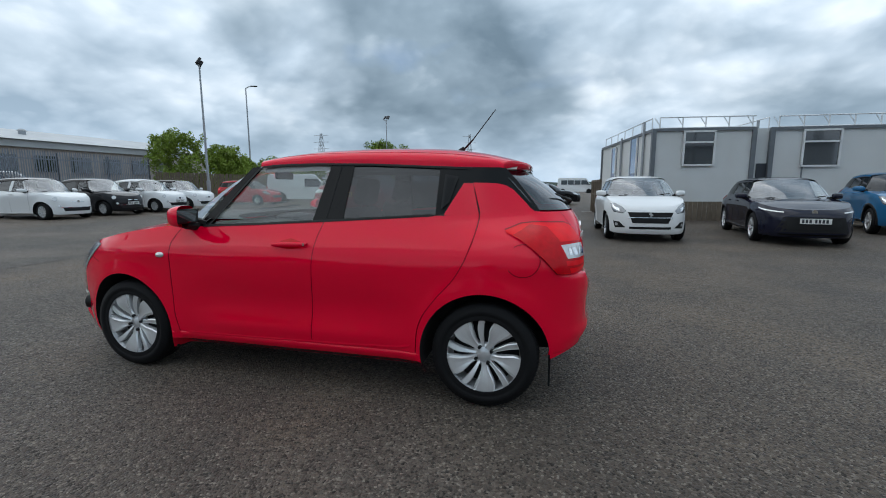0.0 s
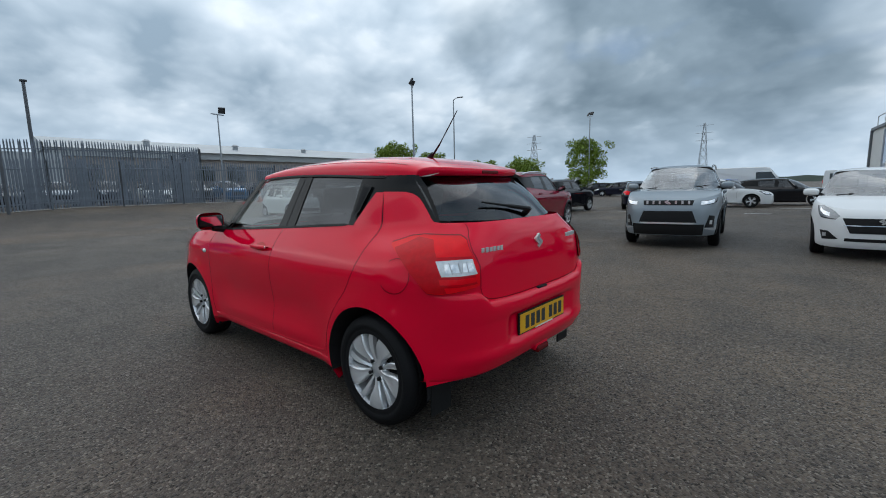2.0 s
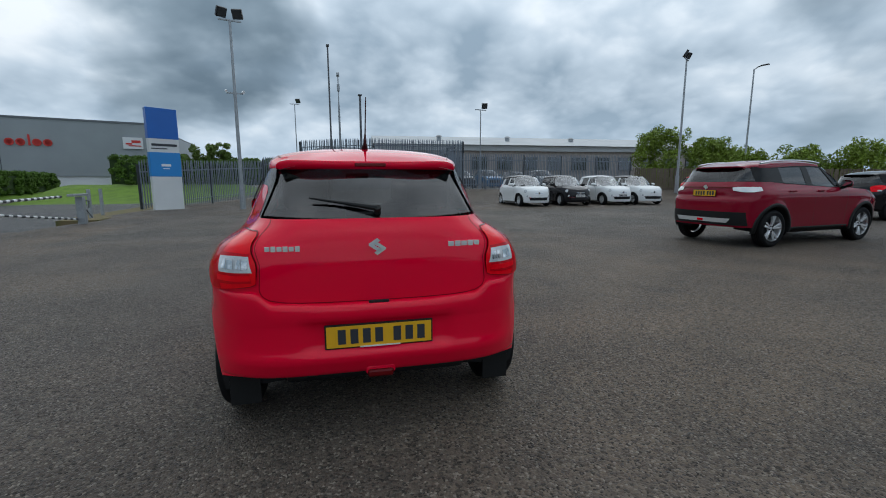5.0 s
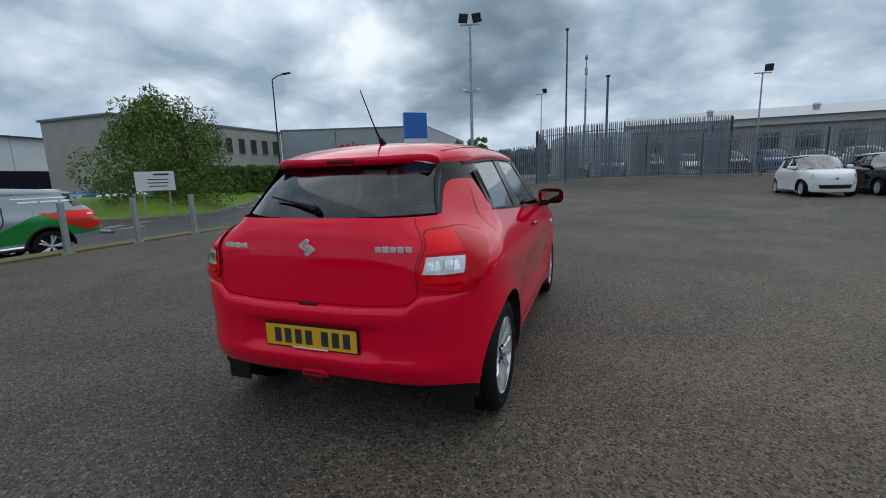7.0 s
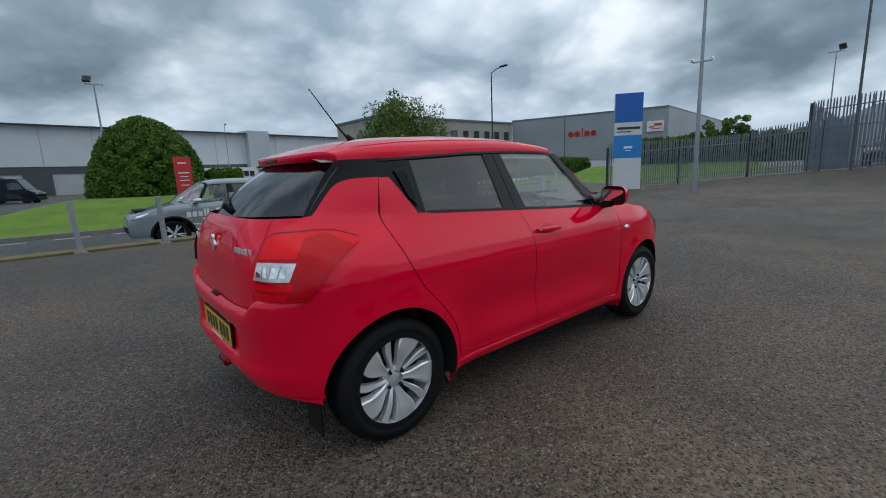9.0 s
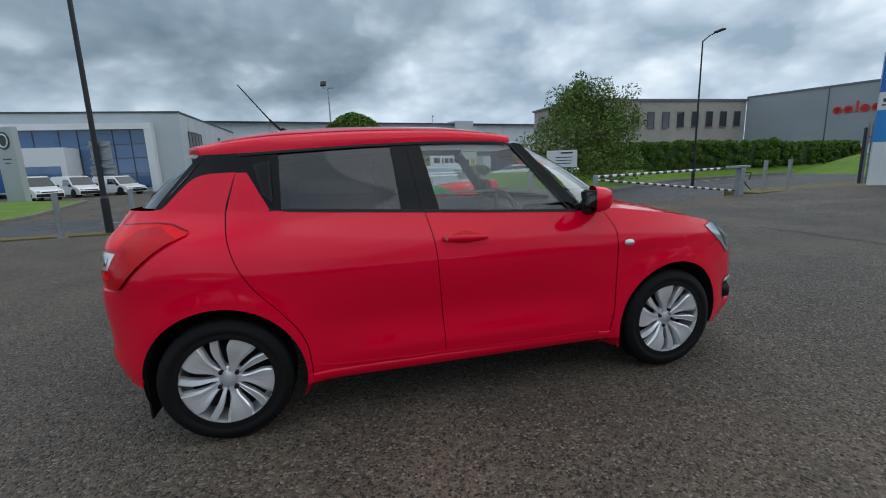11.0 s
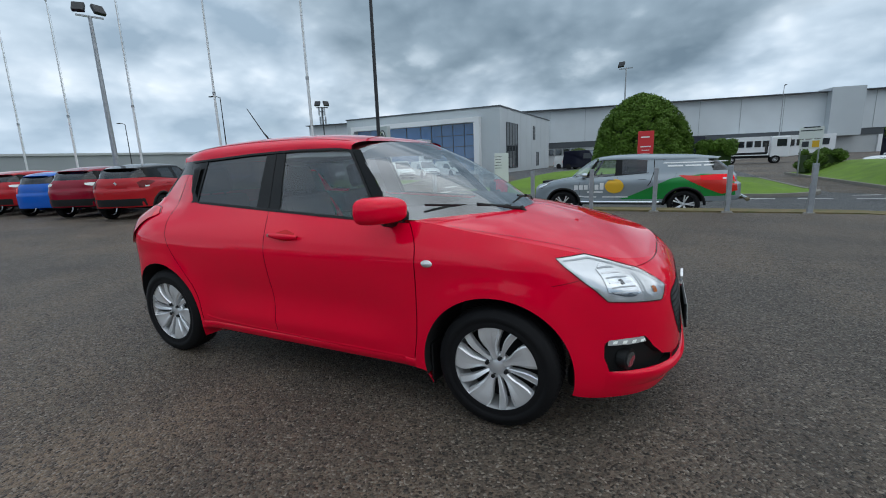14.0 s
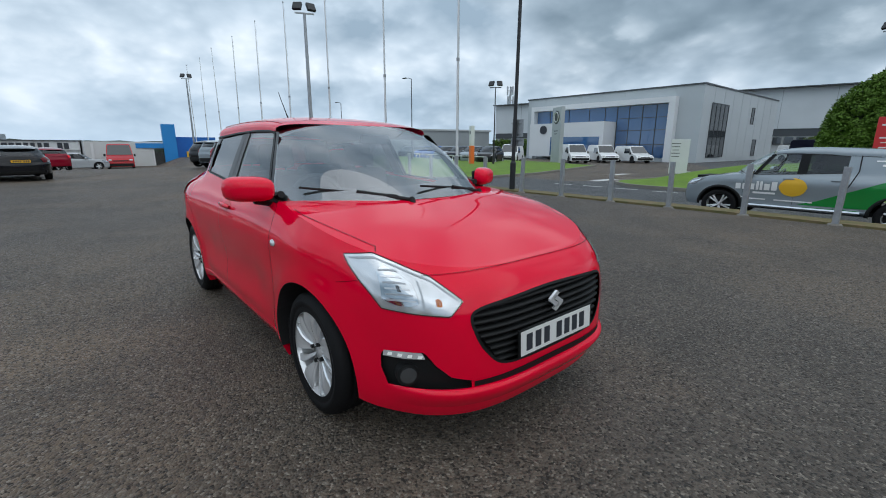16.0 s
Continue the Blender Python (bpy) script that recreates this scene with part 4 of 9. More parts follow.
for mk, off, ln, zc, hh in (("txt_red", 10.0, 0.75, 6.1, 0.8), ("txt_red", 11.0, 0.75, 6.1, 0.8), ("txt_red", 11.8, 0.2, 6.35, 1.3), ("txt_red", 12.5, 0.65, 6.1, 0.8), ("txt_red", 13.5, 0.75, 6.1, 0.8)):
    p = Vector(A) + sd * off
    bm = bmesh.new()
    mm = Matrix.Translation((p.x, p.y, zc)) @ Matrix.Rotation(math.atan2(sd.y, sd.x), 4, "Z")
    if ln > 0.3:
        r = bmesh.ops.create_cone(bm, cap_ends=False, segments=20, radius1=0.44, radius2=0.44, depth=0.12)
        r2 = bmesh.ops.create_cone(bm, cap_ends=False, segments=20, radius1=0.28, radius2=0.28, depth=0.12)
        bmesh.ops.bridge_loops(bm, edges=[e for e in bm.edges if e.is_boundary and all(v.co.z > 0 for v in e.verts)])
        bmesh.ops.transform(bm, matrix=mm @ Matrix.Translation((0, -0.08, 0)) @ Matrix.Rotation(radians(90), 4, "X"), verts=bm.verts)
    else:
        box(bm, 0, -0.08, 0, ln, 0.1, hh, mm)
    part("sign_shape", bm, mk, shed)

# white company board on the shed's wall, with a red mark
bp = Vector(A) + sd * (Vector(Bp) - Vector(A)).length * 0.93
bmx = Matrix.Translation((bp.x, bp.y, 6.4)) @ Matrix.Rotation(math.atan2(sd.y, sd.x), 4, "Z")
bm = bmesh.new()
box(bm, 0, -0.2, 0, 2.2, 0.12, 1.5, bmx)
board = part("sign_board", bm, "clad_white", shed)
for xx, zz, ww, hh in ((0.35, 0.2, 1.0, 0.35), (-0.45, -0.1, 0.7, 0.2), (0.2, -0.35, 1.4, 0.12)):
    bm = bmesh.new()
    box(bm, xx, -0.28, zz, ww, 0.03, hh, bmx)
    part("sign_shape", bm, "txt_red", board)

# grass bank behind the low fence
gb = tagged(new("grass_bank"), "rough grass bank behind the steel fence", "grass", kind="structure")
gv = []
for i in range(25):
    for j in range(9):
        yy = 7.5 + 0.7 * i
        gv.append((33.5 + j * 1.3 + 0.4 * math.sin(yy), yy, ground_z(33.5 + j * 1.3, yy) + 0.004 + 1.35 * smoothstep(0.1, 1, j / 8) * smoothstep(7.4, 9.5, yy) + rnd.uniform(0, 0.06) * (j > 0)))
me = bpy.data.meshes.new("turf")
me.from_pydata(gv, [], [(i * 9 + j, i * 9 + j + 1, i * 9 + j + 10, i * 9 + j + 9) for i in range(24) for j in range(8)])
me.materials.append(M["grass"])
turf = new("turf", me)
turf.parent = gb

# long low industrial building behind the fence
indus = tagged(new("industrial_building"), "long low brick industrial building with a pale sheet roof", "building")
wall_box("wall", [(47, -4), (45, -48), (63, -49), (65, -5)], 0, 4.85, "brick_brown", indus)
wall_box("fascia", [(46.6, -3.8), (44.6, -48.2), (63, -49), (65, -5)], 4.85, 5.5, "clad_lt", indus)
bm = bmesh.new()
rp = [(46.2, -3.6, 5.5), (44.2, -48.4, 5.5), (63.4, -49.3, 5.5), (65.4, -4.6, 5.5)]
m1, m2 = (55.8, -4.1, 7.3), (53.8, -48.8, 7.3)
vs = [bm.verts.new(p) for p in rp + [m1, m2]]
for f in ((0, 1, 5, 4), (2, 3, 4, 5), (1, 2, 5), (3, 0, 4)):
    bm.faces.new([vs[i] for i in f])
part("roof", bm, "clad_lt", indus)
for i, y in enumerate((-12, -21, -30)):
    bm = bmesh.new()
    tube(bm, (50, y, 6.1), (50, y, 6.75), 0.3, 0.3, 10)
    tube(bm, (50, y, 6.75), (50, y, 6.95), 0.42, 0.2, 10)
    part("roof_vent", bm, "galv", indus)
for i in range(13):
    bm = bmesh.new()
    box(bm, 46.9 - 0.0455 * (3.2 * i + 2), -6.5 - 3.2 * i, 3.4, 0.12, 1.9, 1.5)
    w = part("window", bm, "windark", indus)
    bm = bmesh.new()
    box(bm, 46.82 - 0.0455 * (3.2 * i + 2), -6.5 - 3.2 * i, 2.6, 0.2, 2.1, 0.1)
    part("sill", bm, "kerb", w)
wall_box("gable_block", [(40, 1.5), (41.5, -4), (50, -2), (48.5, 4)], 0, 4.6, "clad_lt", indus)

# low white building, far end of the yard
low = tagged(new("dealership_building"), "low white dealership building with dark lettering bars", "building")
wall_box("wall", [(-60, -34), (-58.5, -0.6), (-70, -0.4), (-72, -34)], -1.2, 0.75, "clad_white", low)
wall_box("fascia", [(-59.6, -34), (-58.2, -0.6), (-70, -0.4), (-72, -34)], 0.75, 1.7, "white_sign", low)
wall_box("wing", [(-52.4, -0.4), (-53.2, 7.2), (-66, 8), (-66, -0.5)], -1.2, 1.65, "cabin", low)
wall_box("upper_roof", [(-63, -30), (-62, -7.5), (-70, -7), (-72, -30)], 1.7, 2.5, "clad_grey", low)
wall_box("flat_roof", [(-59.2, -34.2), (-58.0, -0.4), (-70, -0.2), (-72, -34.2)], 1.7, 1.8, "clad_dk", low)
for i, ww in enumerate((0.36, 0.42, 0.40, 0.40, 0.34, 0.32, 0.32, 0.40, 0.0, 0.42, 0.40)):
    if ww:
        bm = bmesh.new()
        box(bm, -58.16 - 0.042 * (6.3 - 0.52 * i), -6.9 + i * 0.52, 1.2, 0.06, ww, 0.62)
        part("lettering", bm, "txt_dark", low)
for y0, w_ in ((-12, 3.2), (-16.5, 3.2), (-3.2, 2.6)):
    bm = bmesh.new()
    box(bm, -58.6 - 0.045 * (-0.6 - y0), y0, -0.15, 0.1, w_, 1.5)
    part("window", bm, "windark", low)
bm = bmesh.new()
box(bm, -53.05, 5.9, -0.15, 0.1, 1.0, 2.1)
dr = part("door", bm, "windark", low)
for y0 in (5.32, 6.48):
    bm = bmesh.new()
    box(bm, -53.0, y0, -0.15, 0.16, 0.14, 2.2)
    part("frame", bm, "frame_white", dr)
bm = bmesh.new()
box(bm, -52.42, 0.2, 0.0, 0.14, 0.22, 2.9)
part("corner_post", bm, "frame_white", low)
bm = bmesh.new()
box(bm, -52.9, 5.1, 1.25, 0.2, 2.6, 0.5)
part("sign_band", bm, "blue_lt", low)
blue = thing("blue_totem", pose(-53.0, 6.9, -0.9), "bright blue showroom entrance block", "sign")
bm = bmesh.new()
box(bm, 0, 0, 2.2, 0.5, 1.25, 4.4)
part("tower", bm, "blue_lt", blue)
bm = bmesh.new()
box(bm, -2.0, 2.7, 1.55, 3, 4.0, 3.1)
part("block", bm, "blue_sign", blue)
bm = bmesh.new()
box(bm, -0.46, 2.9, 1.1, 0.08, 2.6, 0.9)
part("panel", bm, "yellow", blue)

# long grey shed beyond the forecourt
shed3 = tagged(new("long_shed"), "long low grey clad shed beyond the forecourt", "building")
wall_box("wall", [(-70.4, 22), (-58.5, 62.2), (-72, 66), (-84, 26)], -0.6, 4.1, "clad_grey", shed3)
wall_box("roof", [(-70.2, 21.6), (-58.2, 62.4), (-72, 66.4), (-84.4, 25.6)], 4.1, 4.4, "clad_lt", shed3)
pm_ = thing("phone_mast", pose(-72.2, 83.5, 0), "tall grey phone mast with panel antennas", "mast")
bm = bmesh.new()
tube(bm, (0, 0, 0), (0, 0, 15.6), 0.35, 0.22, 10)
part("pole", bm, "galv", pm_)
for i in range(6):
    bm = bmesh.new()
    a_ = i * math.pi / 3
    box(bm, 0.75 * math.cos(a_), 0.75 * math.sin(a_), 14.6 - 2.2 * (i % 2), 0.3, 0.3, 2.0, bevel=0.05)
    part("antenna", bm, "grey_sign", pm_)
bm = bmesh.new()
for z in (12.4, 14.6):
    tube(bm, (-0.75, 0, z), (0.75, 0, z), 0.06, seg=6)
    tube(bm, (0, -0.75, z), (0, 0.75, z), 0.06, seg=6)
part("bracket", bm, "galv", pm_)

# far grey sheds on the horizon
for x, y, sx, sy, h in ((-130, 80, 40, 20, 3.6), (-90, 125, 30, 16, 4.0)):
    b = tagged(new("distant_shed"), "distant pale grey industrial shed", "building")
    wall_box("wall", rect(x - sx / 2, y - sy / 2, x + sx / 2, y + sy / 2), -0.5, h, "clad_grey", b)
    wall_box("roof", rect(x - sx / 2 - 0.3, y - sy / 2 - 0.3, x + sx / 2 + 0.3, y + sy / 2 + 0.3), h, h + 0.4, "clad_lt", b)


# ---- site cabins ----
def cabin(m, L, D, label, wins, end_wins=()):
    e = thing("site_cabin", m, label, "cabin", "site cabins")
    bm = bmesh.new()
    box(bm, L / 2, -D / 2, 1.90, L, D, 2.45)
    part("wall", bm, "cabin", e)
    bm = bmesh.new()
    box(bm, L / 2, -D / 2, 3.17, L + 0.12, D + 0.12, 0.10)
    part("roof", bm, "cabin_trim", e)
    for x in (0.0, L):
        for y in (0.0, -D):
            bm = bmesh.new()
            box(bm, x, y, 1.90, 0.14, 0.14, 2.44)
            part("corner_trim", bm, "cabin_trim", e)
    for x in np.arange(3.0, L - 0.5, 3.0):
        bm = bmesh.new()
        box(bm, x, 0.01, 1.90, 0.04, 0.03, 2.4)
        part("panel_joint", bm, "cabin_trim", e)
    for x, w, z0, z1 in wins:
        bm = bmesh.new()
        box(bm, x, 0.02, (z0 + z1) / 2, w, 0.05, z1 - z0)
        wn_ = part("window", bm, "windark", e)
        bm = bmesh.new()
        for zz in (z0, z0 + (z1 - z0) * 0.68, z1):
            box(bm, x, 0.055, zz, w + 0.06, 0.05, 0.06)
        for xx in (x - w / 2, x + w / 2):
            box(bm, xx, 0.055, (z0 + z1) / 2, 0.06, 0.05, z1 - z0)
        part("frame", bm, "frame_white", wn_)
    for y, w, z0, z1 in end_wins:
        bm = bmesh.new()
        box(bm, L + 0.02, -y, (z0 + z1) / 2, 0.05, w, z1 - z0)
        wn_ = part("window", bm, "winblue", e)
        bm = bmesh.new()
        for yy in (-y - w / 2, -y + w / 2):
            box(bm, L + 0.05, yy, (z0 + z1) / 2, 0.05, 0.06, z1 - z0)
        part("frame", bm, "frame_white", wn_)
    for i in range(int(L / 0.16)):
        bm = bmesh.new()
        box(bm, 0.1 + i * 0.16, -0.02, 0.33, 0.14, 0.03, 0.72)
        part("skirting_board", bm, "wood", e)
    bm = bmesh.new()
    for x in np.arange(0.2, 3.4, 0.75):
        tube(bm, (L - x, -0.05, 3.1), (L - x, -0.05, 3.60), 0.022, seg=6)
        tube(bm, (L - x, -0.05, 3.32), (L - x + 0.18, -0.05, 3.58), 0.015, seg=6)
    tube(bm, (L - 0.2, -0.05, 3.60), (L - 3.3, -0.05, 3.60), 0.022, seg=6)
    tube(bm, (L - 0.2, -0.05, 3.24), (L - 3.3, -0.05, 3.24), 0.022, seg=6)
    for y in np.arange(0.4, D, 1.2):
        tube(bm, (L - 0.05, -y, 3.1), (L - 0.05, -y, 3.62), 0.02, seg=6)
    tube(bm, (L - 0.05, -0.4, 3.62), (L - 0.05, 0.4 - D, 3.62), 0.02, seg=6)
    part("roof_rail", bm, "whitepole", e)
    bm = bmesh.new()
    tube(bm, (L + 0.07, -0.9, 0.7), (L + 0.07, -0.9, 3.58), 0.05, seg=8)
    tube(bm, (L + 0.07, -4.0, 0.7), (L + 0.07, -4.0, 3.3), 0.05, seg=8)
    part("downpipe", bm, "galv", e)
    return e


# local x runs towards the corner nearest the parked cars
cabin(pose(-8.25, -14.25, 0, 0, 0, 6), 3.25, 8.0, "cream portable site cabin with grey trim and roof rails", [(1.75, 1.0, 1.95, 3.1)], [(2.2, 0.9, 1.2, 3.1), (5.4, 0.8, 1.2, 3.0)])
cabin(pose(-18.9, -15.05, 0.0, 0, 0, 3), 10.0, 5.0, "second cream portable site cabin with white framed window", [(8.5, 1.1, 1.9, 3.1), (4.5, 1.1, 1.9, 3.1)])
link = thing("cabin_link", pose(-8.9, -14.6, 0, 0, 0, 4), "narrow cream link between the two site cabins", "cabin")
bm = bmesh.new()
box(bm, 0.3, -0.5, 1.9, 0.75, 1.0, 2.6)
part("wall", bm, "cabin", link)
bm = bmesh.new()
box(bm, 0.2, 0.02, 1.75, 0.35, 0.04, 0.5)
part("notice", bm, "txt_dark", link)

ramp = thing("access_ramp", pose(-4.55, -16.2, 0, 0, 0, 0), "brown timber access ramp with railings beside the cabin", "ramp")
for y in np.arange(0, 4.5, 0.9):
    for x in (0, 1.0):
        bm = bmesh.new()
        box(bm, x, -y, 0.75, 0.1, 0.1, 1.5)
        part("post", bm, "wood", ramp)
bm = bmesh.new()
for x in (0, 1.0):
    box(bm, x, -1.8, 1.45, 0.06, 3.8, 0.09)
    box(bm, x, -1.8, 0.85, 0.05, 3.7, 0.05)
    for y in np.arange(0.1, 3.6, 0.14):
        box(bm, x, -y, 1.15, 0.03, 0.03, 0.6)
part("railing", bm, "wood", ramp)
bm = bmesh.new()
box(bm, 0.5, -1.8, 0.5, 1.0, 3.7, 0.08)
box(bm, 0.5, -0.05, 0.25, 1.05, 0.06, 0.5)
part("deck", bm, "wood", ramp)


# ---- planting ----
# darkened leaf green: the shade inside dense plants, put into the colour
SHADE = mat("shaded inner foliage", (0.030, 0.058, 0.012), 0.9, var=0.4, vscale=6)

def leaf_cloud(name, centers, n, size, material, parent, seed, label="", flat=0.35):
    """Many small leaf blades scattered through clumps, with an uneven outline and gaps."""
    r = np.random.RandomState(seed)
    cs = np.array([c[:3] for c in centers])
    rs = np.array([c[3] for c in centers])
    wts = rs ** 2
    idx = r.choice(len(cs), n, p=wts / wts.sum())
    d = r.normal(size=(n, 3))
    d /= np.linalg.norm(d, axis=1)[:, None]
    rad = rs[idx] * (0.55 + 0.5 * r.rand(n) ** 0.6)
    p = cs[idx] + d * rad[:, None]
    s = size * (0.6 + 0.8 * r.rand(n))
    a = r.normal(size=(n, 3))
    a /= np.linalg.norm(a, axis=1)[:, None]
    nn = d + 0.8 * r.normal(size=(n, 3))
    b = np.cross(nn, a)
    b /= np.linalg.norm(b, axis=1)[:, None]
    a = np.cross(b, nn)
    a /= np.linalg.norm(a, axis=1)[:, None]
    q = np.stack([p - a * s[:, None], p + b * s[:, None] * 0.45, p + a * s[:, None], p - b * s[:, None] * 0.45], 1).reshape(-1, 3)
    me = bpy.data.meshes.new(name)
    me.from_pydata([tuple(v) for v in q], [], [(4 * i, 4 * i + 1, 4 * i + 2, 4 * i + 3) for i in range(n)])
    me.materials.append(M[material])
    ob = new(name, me)
    ob.parent = parent
    if label:
        ob["label"] = label
    return ob


def tree(m, h, spread, label, material, seed, n_leaf, leaf, clumps=40, trunk_r=0.12, low=0.12, category="tree"):
    e = thing("tree" if category == "tree" else "bush", m, label, category)
    r = random.Random(seed)
    bm = bmesh.new()
    cents, tips = [], []
    stems = 5
    for s in range(stems):
        a = s * 2 * math.pi / stems + r.uniform(-0.4, 0.4)
        p = Vector((0.1 * math.cos(a), 0.1 * math.sin(a), 0))
        rad = trunk_r * r.uniform(0.7, 1)
        lean = Vector((math.cos(a), math.sin(a), 0)) * r.uniform(0.15, 0.6)
        for k in range(5):
            q = p + (Vector((0, 0, 1)) + lean).normalized() * h * 0.19
            q += Vector((r.uniform(-0.1, 0.1), r.uniform(-0.1, 0.1), 0))
            tube(bm, p, q, rad, rad * 0.72, 7, False)
            for _ in range(2):
                b = q + Vector((r.uniform(-1, 1), r.uniform(-1, 1), r.uniform(0.2, 0.9))).normalized() * spread * 0.13
                tips.append((b.x, b.y, b.z, spread * r.uniform(0.05, 0.09)))
                tube(bm, q, b, rad * 0.4, rad * 0.12, 5, False)
            p, rad = q, rad * 0.72
    part("trunk", bm, "bark", e)
    for i in range(clumps):
        a, u = r.uniform(0, 2 * math.pi), r.random()
        z = h * (low + (1 - low) * u)
        prof = math.sin(math.pi * min(1, 0.12 + 0.88 * u) ** 0.8) ** 0.55
        rr = spread * 0.5 * prof * math.sqrt(r.uniform(0.2, 1))
        cents.append((rr * math.cos(a), rr * math.sin(a), min(z, h * 0.93), spread * r.uniform(0.09, 0.17)))
    # ragged shoots at the top
    for i in range(clumps // 3):
        a, k = r.uniform(0, 2 * math.pi), math.sqrt(r.random())
        x, y = spread * 0.42 * k * math.cos(a), spread * 0.42 * k * math.sin(a)
        top = h * (0.90 + 0.16 * r.random() - 0.28 * k * k)
        cents += [(x, y, top - 0.05 * h * q, spread * (0.025 + 0.012 * q)) for q in range(4)]
    cents += tips
    leaf_cloud("crown", cents, n_leaf, leaf, material, e, seed)
    return e


tree(pose(14.4, 21.2, ROAD_Z + 0.25), 5.6, 7.0, "broad green multi-stemmed tree on the grass verge", "leaf", 5, 26000, 0.085, clumps=60)
for i, (x, y, h, s) in enumerate(((25.0, -23.6, 4.3, 4.6), (24.0, -27.2, 3.5, 4.4), (24.5, -31.5, 2.6, 4.2))):
    tree(pose(x, y, 0.55), h, s, "bright green bush behind the timber fence", "leaf_lt", 20 + i, 11000, 0.10, clumps=46, trunk_r=0.03, low=0.04, category="bush")
for i, (x, y, h, s) in enumerate(((24, -43, 3.9, 5.5), (19, -48.6, 6.4, 5.0), (32, -38, 3.7, 6.5), (28, -41, 3.5, 6.0))):
    tree(pose(x, y, 0.2), h, s, "bright green bush at the far edge of the yard", "leaf_lt", 30 + i, 9000, 0.13, clumps=40, trunk_r=0.05, low=0.03, category="bush")
for i, (x, y, h, s) in enumerate(((59, 16.0, 6.0, 4.6), (58, 19.6, 4.4, 4.0), (-8.5, 64, 2.2, 3.0))):
    tree(pose(x, y, 0), h, s, "dark green tree beyond the fence", "leaf", 40 + i, 9000, 0.16, clumps=22, trunk_r=0.08)

# clipped conifer: dense dome
con = thing("conifer", pose(0.9, 25.2, ROAD_Z + 0.80) @ Matrix.Diagonal((1.06, 1.06, 0.87, 1)), "large dense clipped green conifer on the lawn", "tree")
bm = bmesh.new()
tube(bm, (0, 0, 0), (0, 0, 2.5), 0.16, 0.1)
part("trunk", bm, "bark", con)
r = random.Random(8)
cents = []
for i in range(480):
    u = (i + r.random()) / 480
    a = i * 2.39996 + r.uniform(-0.25, 0.25)
    z = 0.25 + 4.3 * u
    rad = 2.55 * (1 - u ** 2.3) ** 0.62 * (0.94 + 0.06 * math.sin(5 * a + 3 * u))
    cents.append((rad * 0.93 * math.cos(a), rad * 0.93 * math.sin(a), z, 0.30))
leaf_cloud("crown", cents, 72000, 0.066, "leaf_con", con, 77)
# dark core whose colour stands in for shade behind the outer leaves
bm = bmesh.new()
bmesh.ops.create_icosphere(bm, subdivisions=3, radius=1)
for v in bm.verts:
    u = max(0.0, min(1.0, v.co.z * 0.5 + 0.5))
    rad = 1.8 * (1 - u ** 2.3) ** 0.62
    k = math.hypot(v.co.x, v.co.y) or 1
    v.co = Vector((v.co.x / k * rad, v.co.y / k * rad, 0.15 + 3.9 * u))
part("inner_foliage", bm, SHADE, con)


def hedge(pts, width, h, label, seed, n, base=0.0, leaf=0.075):
    e = thing("hedge", pose(0, 0, base), label, "hedge")
    r = random.Random(seed)
    # solid core, coloured dark as the shade deep in the hedge
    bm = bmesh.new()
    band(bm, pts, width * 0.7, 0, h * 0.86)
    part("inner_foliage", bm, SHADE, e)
    cents = []
    for (ax, ay), (bx, by) in zip(pts, pts[1:]):
        L = math.hypot(bx - ax, by - ay)
        d = Vector((bx - ax, by - ay)) / L
        nr = Vector((-d.y, d.x))
        for i in range(int(L * 20)):
            k = r.random()
            face = r.choice((-1, 1, 0))
            off = face * width * 0.42 if face else r.uniform(-0.4, 0.4) * width
            z = h * (0.93 + r.uniform(-0.05, 0.05)) if not face else r.uniform(0.05, 0.95) * h
            p = Vector((ax, ay)) + d * k * L + nr * off
            cents.append((p.x, p.y, z, r.uniform(0.18, 0.30)))
    leaf_cloud("foliage", cents, n, leaf, "leaf_hedge", e, seed)
    return e


hedge([(16.8, 24.9), (22, 24.9), (35, 26.0)], 1.7, 1.95, "long dense green hedge along the grass verge", 3, 62000, ROAD_Z + 0.68, 0.085)
hedge([(35.5, 26.1), (46, 27.4)], 1.5, 1.7, "lower green hedge continuing along the verge", 6, 20000, ROAD_Z + 0.68, 0.11)
hedge([(9.6, 30.5), (11.4, 31.0)], 1.2, 1.15, "low clipped hedge beside the side road", 4, 14000, ROAD_Z + 0.22)
hedge([(3.9, 25.6), (5.3, 25.7)], 1.6, 1.5, "small clipped round shrub next to the conifer", 5, 14000, ROAD_Z + 0.6)
hedge([(43.5, 20.5), (44, 9.0)], 1.6, 1.5, "rough green hedge on top of the grass bank", 12, 14000, 1.75, 0.11)
hedge([(57, 27), (61, 16), (63, 4)], 3.0, 3.6, "tall overgrown green hedge far behind the steel fence", 13, 16000, 0.8, 0.17)
hedge([(-60, 66), (-42, 64)], 3, 3.0, "dark green hedge behind parked vans", 9, 4000, ROAD_Z, 0.2)

# distant wooded skyline
bm = bmesh.new()
rr = random.Random(12)
ring = []
N = 260
for i in range(N):
    a = 2 * math.pi * i / N
    h = 6 + 7 * noise.noise((math.cos(a) * 3, math.sin(a) * 3, 0)) + 3.5 * noise.noise((math.cos(a) * 22, math.sin(a) * 22, 5))
    ring.append((a, max(2.0, h)))
lo = [bm.verts.new((620 * math.cos(a), 620 * math.sin(a), -6)) for a, h in ring]
hi = [bm.verts.new((640 * math.cos(a), 640 * math.sin(a), h)) for a, h in ring]
bk = [bm.verts.new((720 * math.cos(a), 720 * math.sin(a), -6)) for a, h in ring]
